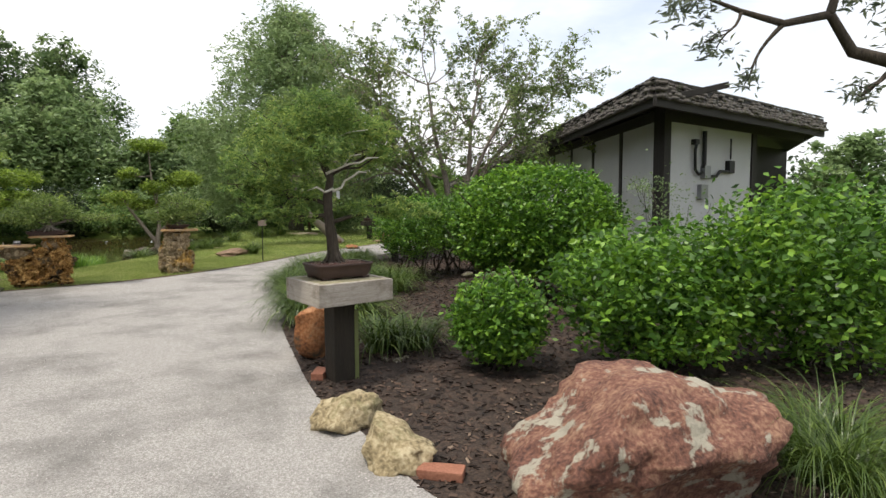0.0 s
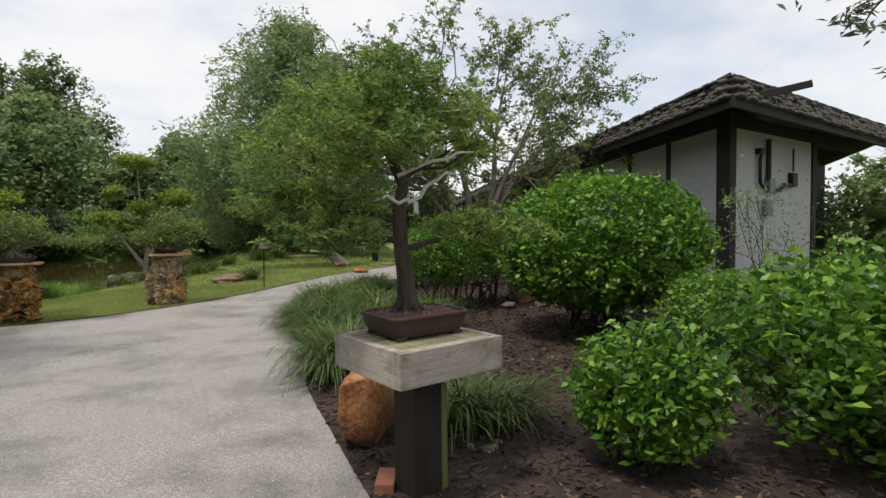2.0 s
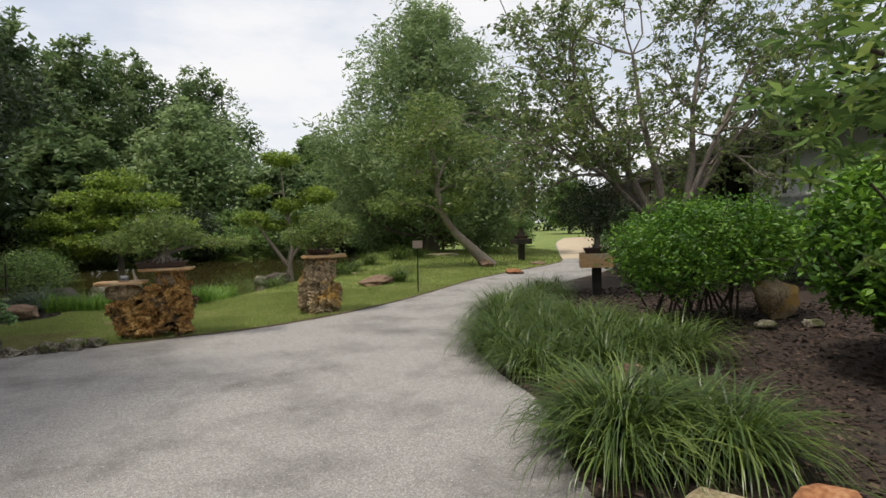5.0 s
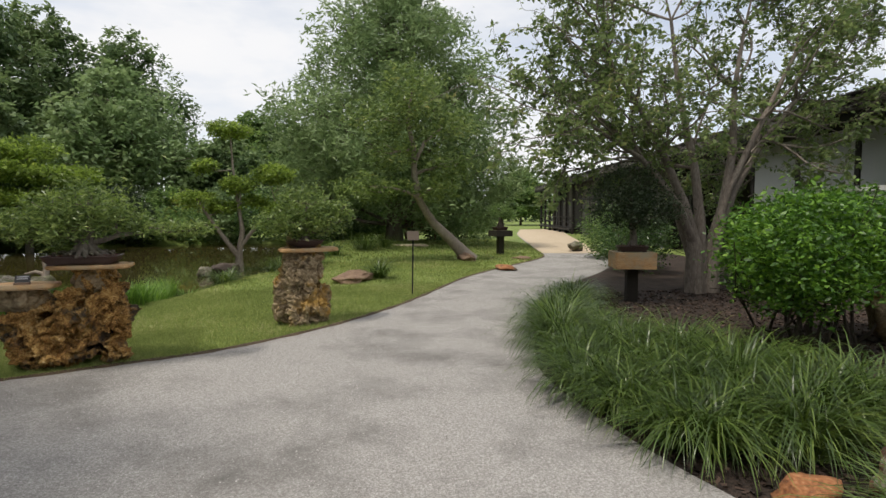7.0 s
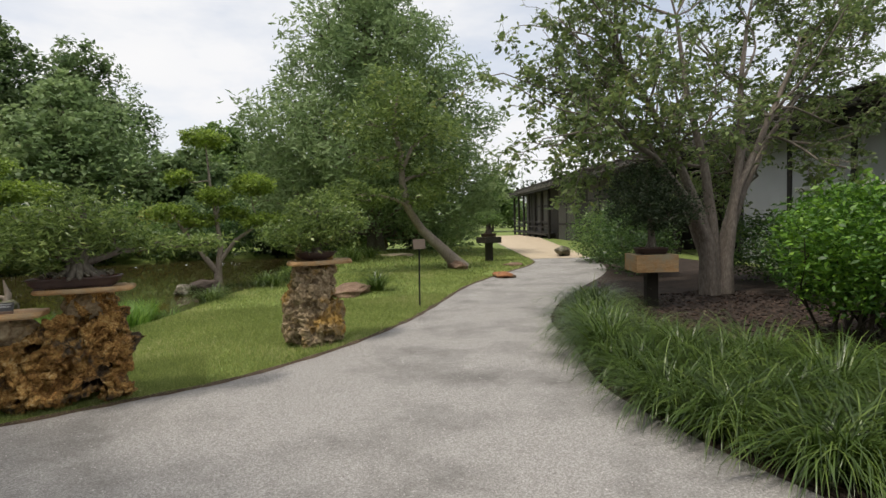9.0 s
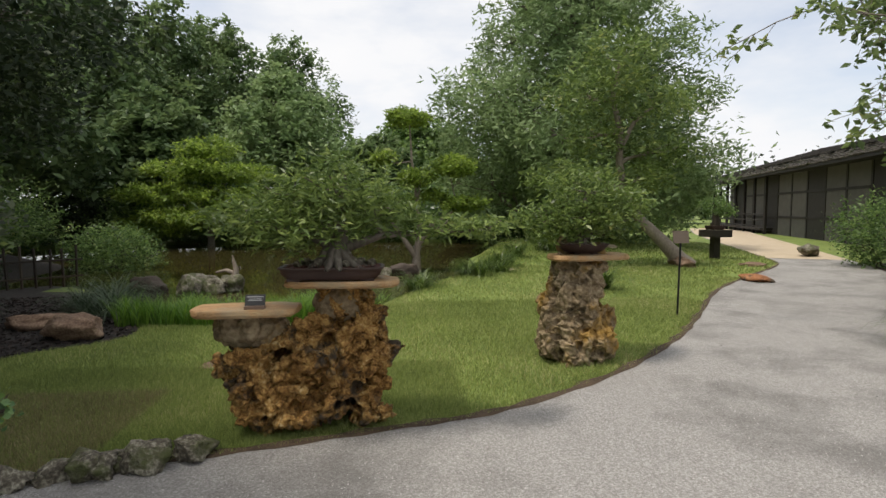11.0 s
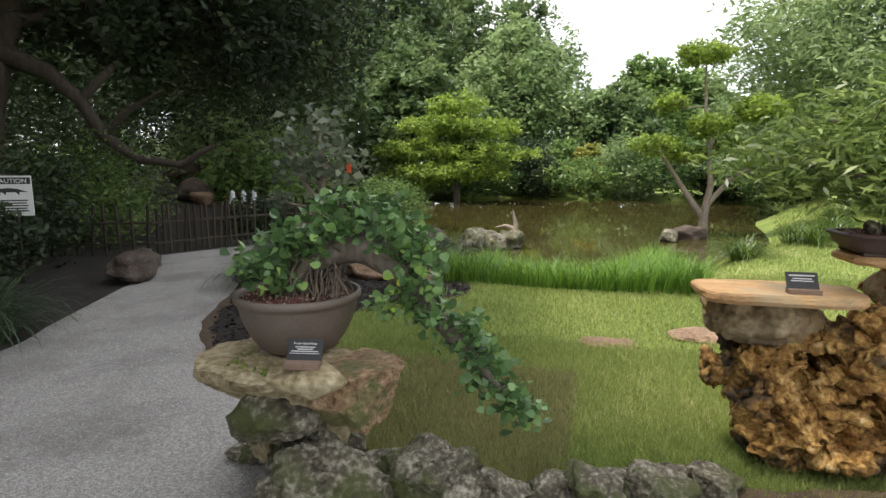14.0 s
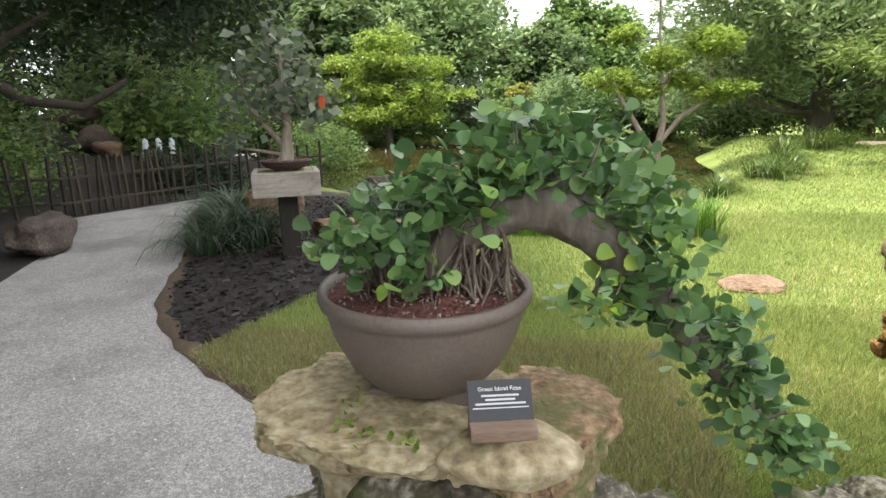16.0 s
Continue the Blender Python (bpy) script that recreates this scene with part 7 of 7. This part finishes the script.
def build_plant_sign():
    t = thing("plant_sign", (1.69, 15.55, 0), "small brown plate on a thin dark metal post", "sign")
    part("post", tubes([[(0, 0, -0.05, 0.014), (0.01, 0, 0.5, 0.014), (0.02, 0, 1.05, 0.014)]], 8), M["metal_dark"], t)
    part("plate", a_box((0.22, 0.012, 0.17), (0.02, -0.02, 0.99), 0.004, pose(0, 0, 0, -12, 0, 0)), M["sign_plate"], t, "brown-grey plate")


build_plant_sign()


def build_bench():
    t = thing("garden_bench", (6.3, 31.0, 0.2), "brown wooden bench at the lawn's far edge", "bench", yaw=-20)
    for k in range(4):
        part("seat_slat", a_box((1.6, 0.1, 0.035), (0, -0.2 + 0.12 * k, 0.42), 0.006), M["rock_flat"], t)
    for k in range(3):
        part("back_slat", a_box((1.6, 0.03, 0.1), (0, 0.28, 0.55 + 0.14 * k), 0.006), M["rock_flat"], t)
    for x in (-0.7, 0.7):
        for y in (-0.18, 0.26):
            part("leg", a_box((0.07, 0.07, 0.42 if y < 0 else 0.9), (x, y, 0), 0.006), M["rock_flat"], t)


build_bench()

for u in (4.3, 5.85):
    p = CORNER + ALONG * u + Vector((-0.9, 0.3, 0))
    bm = bmesh.new()
    bmesh.ops.create_cone(bm, cap_ends=True, segments=36, radius1=0.42, radius2=0.52, depth=1.88)
    bmesh.ops.translate(bm, vec=(0, 0, 0.94), verts=bm.verts)
    t = thing("water_barrel", p, "tall pale round water barrel against the wall", "barrel", "water barrels")
    part("body", bm, M["plaster"], t)
    bm = bmesh.new()
    bmesh.ops.create_cone(bm, cap_ends=True, segments=36, radius1=0.57, radius2=0.57, depth=0.09)
    bmesh.ops.translate(bm, vec=(0, 0, 1.925), verts=bm.verts)
    part("lid", bm, M["white_paint"], t)


# ---- grass, reeds, litter ----
def scatter(poly_test, x0, x1, y0, y1, n, seed):
    rng = np.random.default_rng(seed)
    X, Y = rng.uniform(x0, x1, n), rng.uniform(y0, y1, n)
    k = poly_test(X, Y)
    return X[k], Y[k], rng


def lawn_ok(X, Y):
    return ~inside(PATH, X, Y) & ~inside(BED_B, X, Y) & ~inside(POND, X, Y) & ~inside(BED_A, X, Y) & ~inside(BED_C, X, Y)


def turf(x0, x1, y0, y1, n, h, w, seed):
    X, Y, rng = scatter(lawn_ok, x0, x1, y0, y1, n, seed)
    Z = ground_z(X, Y)
    k = len(X)
    a = rng.uniform(0, 6.283, k)
    H = h * rng.uniform(0.5, 1.2, k)
    lx, ly = rng.normal(0, 0.5, k) * H, rng.normal(0, 0.5, k) * H
    dx, dy = np.cos(a) * w / 2, np.sin(a) * w / 2
    V = np.stack([np.c_[X - dx, Y - dy, Z - 0.004], np.c_[X + dx, Y + dy, Z - 0.004], np.c_[X + lx, Y + ly, Z + H]], 1).reshape(-1, 3)
    return fast_mesh("grass", V, np.arange(3 * k).reshape(k, 3))


solo("lawn_grass", turf(-6.4, 2.6, 11.5, 17.0, 300000, 0.042, 0.007, 401), L["turf"], (0, 0, 0), "short mown green grass blades of the lawn", "grass", kind="stuff")
solo("lawn_grass", turf(-6.2, 5.0, 15.6, 22.0, 90000, 0.045, 0.012, 402), L["turf"], (0, 0, 0), "short mown green grass blades of the lawn", "grass", kind="stuff")
solo("lawn_grass", turf(-2.5, 11.0, 20.0, 34.0, 50000, 0.06, 0.03, 403), L["turf"], (0, 0, 0), "short mown green grass blades of the lawn", "grass", kind="stuff")


solo("lawn_grass", turf(-6.4, -1.6, 11.5, 13.6, 150000, 0.05, 0.0045, 406), L["turf"], (0, 0, 0), "coarse green and straw-coloured grass blades", "grass", kind="stuff")


solo("lawn_grass", turf(-6.4, -3.9, 11.5, 12.9, 60000, 0.055, 0.006, 407), L["straw"], (0, 0, 0), "dry straw-coloured grass blades beside the pot", "grass", kind="stuff")


def reed_ok(X, Y):
    d = edge_distance(POND, X, Y)
    return (d < 0.95) & (Y < 19.3) & (X > -5.6) & (X < -2.7)


X, Y, rng = scatter(reed_ok, -6.4, -1.6, 15.5, 19.4, 4000, 404)
solo("pond_reeds", straps(np.c_[X, Y, np.maximum(ground_z(X, Y), WATER_Z - 0.05)], 5, 0.1, 0.30, 0.012, 405, 0.5, 4), L["reed"], (0, 0, 0), "bright green reeds along the pond's edge", "reeds", kind="stuff")


def litter(test, x0, x1, y0, y1, n, size, seed, thin=0.3):
    X, Y, rng = scatter(test, x0, x1, y0, y1, n, seed)
    k = len(X)
    P = np.c_[X, Y, np.full(k, 0.012)]
    a = rng.uniform(0, 6.283, k)
    L1 = size * rng.uniform(0.5, 1.3, k)
    d = np.c_[np.cos(a), np.sin(a), rng.normal(0, 0.15, k)] * L1[:, None] / 2
    s = np.c_[-np.sin(a), np.cos(a), rng.normal(0, 0.3, k)] * (L1 * thin)[:, None] / 2
    up = np.c_[np.zeros(k), np.zeros(k), size * rng.uniform(0.05, 0.3, k)]
    V = np.stack([P - d - s, P + d - s, P + d + s + up, P - d + s + up], 1).reshape(-1, 3)
    return fast_mesh("litter", V, np.arange(4 * k).reshape(k, 4))


M["chips"] = leaf_mat("bark_chips", [(0.1, (0.012, 0.008, 0.006)), (0.5, (0.042, 0.026, 0.018)), (0.88, (0.10, 0.066, 0.045)), (1.0, (0.32, 0.25, 0.17))], 0.9, 0.02, 0.8, 2.0, gain=1.0)
M["chips_dark"] = leaf_mat("dark_bark_chips", [(0.1, (0.010, 0.008, 0.007)), (0.6, (0.032, 0.024, 0.02)), (0.95, (0.07, 0.055, 0.045)), (1.0, (0.2, 0.15, 0.1))], 0.9, 0.02, 0.8, 2.0, gain=1.0)
M["shell"] = leaf_mat("shell_fragments", [(0.1, (0.20, 0.18, 0.165)), (0.5, (0.38, 0.36, 0.33)), (0.9, (0.56, 0.54, 0.51))], 0.85, 0.02, 0.8, 2.0, gain=1.0)
solo("bark_chips", litter(lambda X, Y: inside(BED_A, X, Y), 1.0, 7.5, 0.0, 14.5, 42000, 0.045, 410), M["chips"], (0, 0, 0), "scattered brown bark chips", "bark chips", kind="stuff")
solo("bark_chips", litter(lambda X, Y: inside(BED_B, X, Y), -9.0, -5.0, 12.3, 18.0, 16000, 0.045, 411), M["chips_dark"], (0, 0, 0), "scattered dark bark chips", "bark chips", kind="stuff")
solo("path_gravel", litter(lambda X, Y: inside(PATH, X, Y), -8.2, 2.4, 1.0, 15.0, 90000, 0.008, 412, 0.7), M["shell"], (0, 0, 0), "loose pale shell fragments on the path", "gravel", kind="stuff")


# ---- distant woods that close the view ----
def far_woods():
    rng = np.random.default_rng(500)
    bl = []
    for k in range(150):
        a = math.radians(k * 2.4)
        r = rng.uniform(72, 90)
        h = rng.uniform(5, 9)
        bl.append((r * math.sin(a), 15 + r * math.cos(a), h * 0.45, 4.5, 4.5, h * 0.55))
    P = clumps(bl, 60000, 0.25, 12, 0.6, rng, 1.0, 0.3)
    V, F = leaf_cloud(P, 0.7, 0.6, 0.3, 0.35, 0, rng)
    solo("far_woods", fast_mesh("far_woods", V, F), L["dark"], (0, 0, 0), "distant belt of green woods", "woods", kind="stuff")


far_woods()
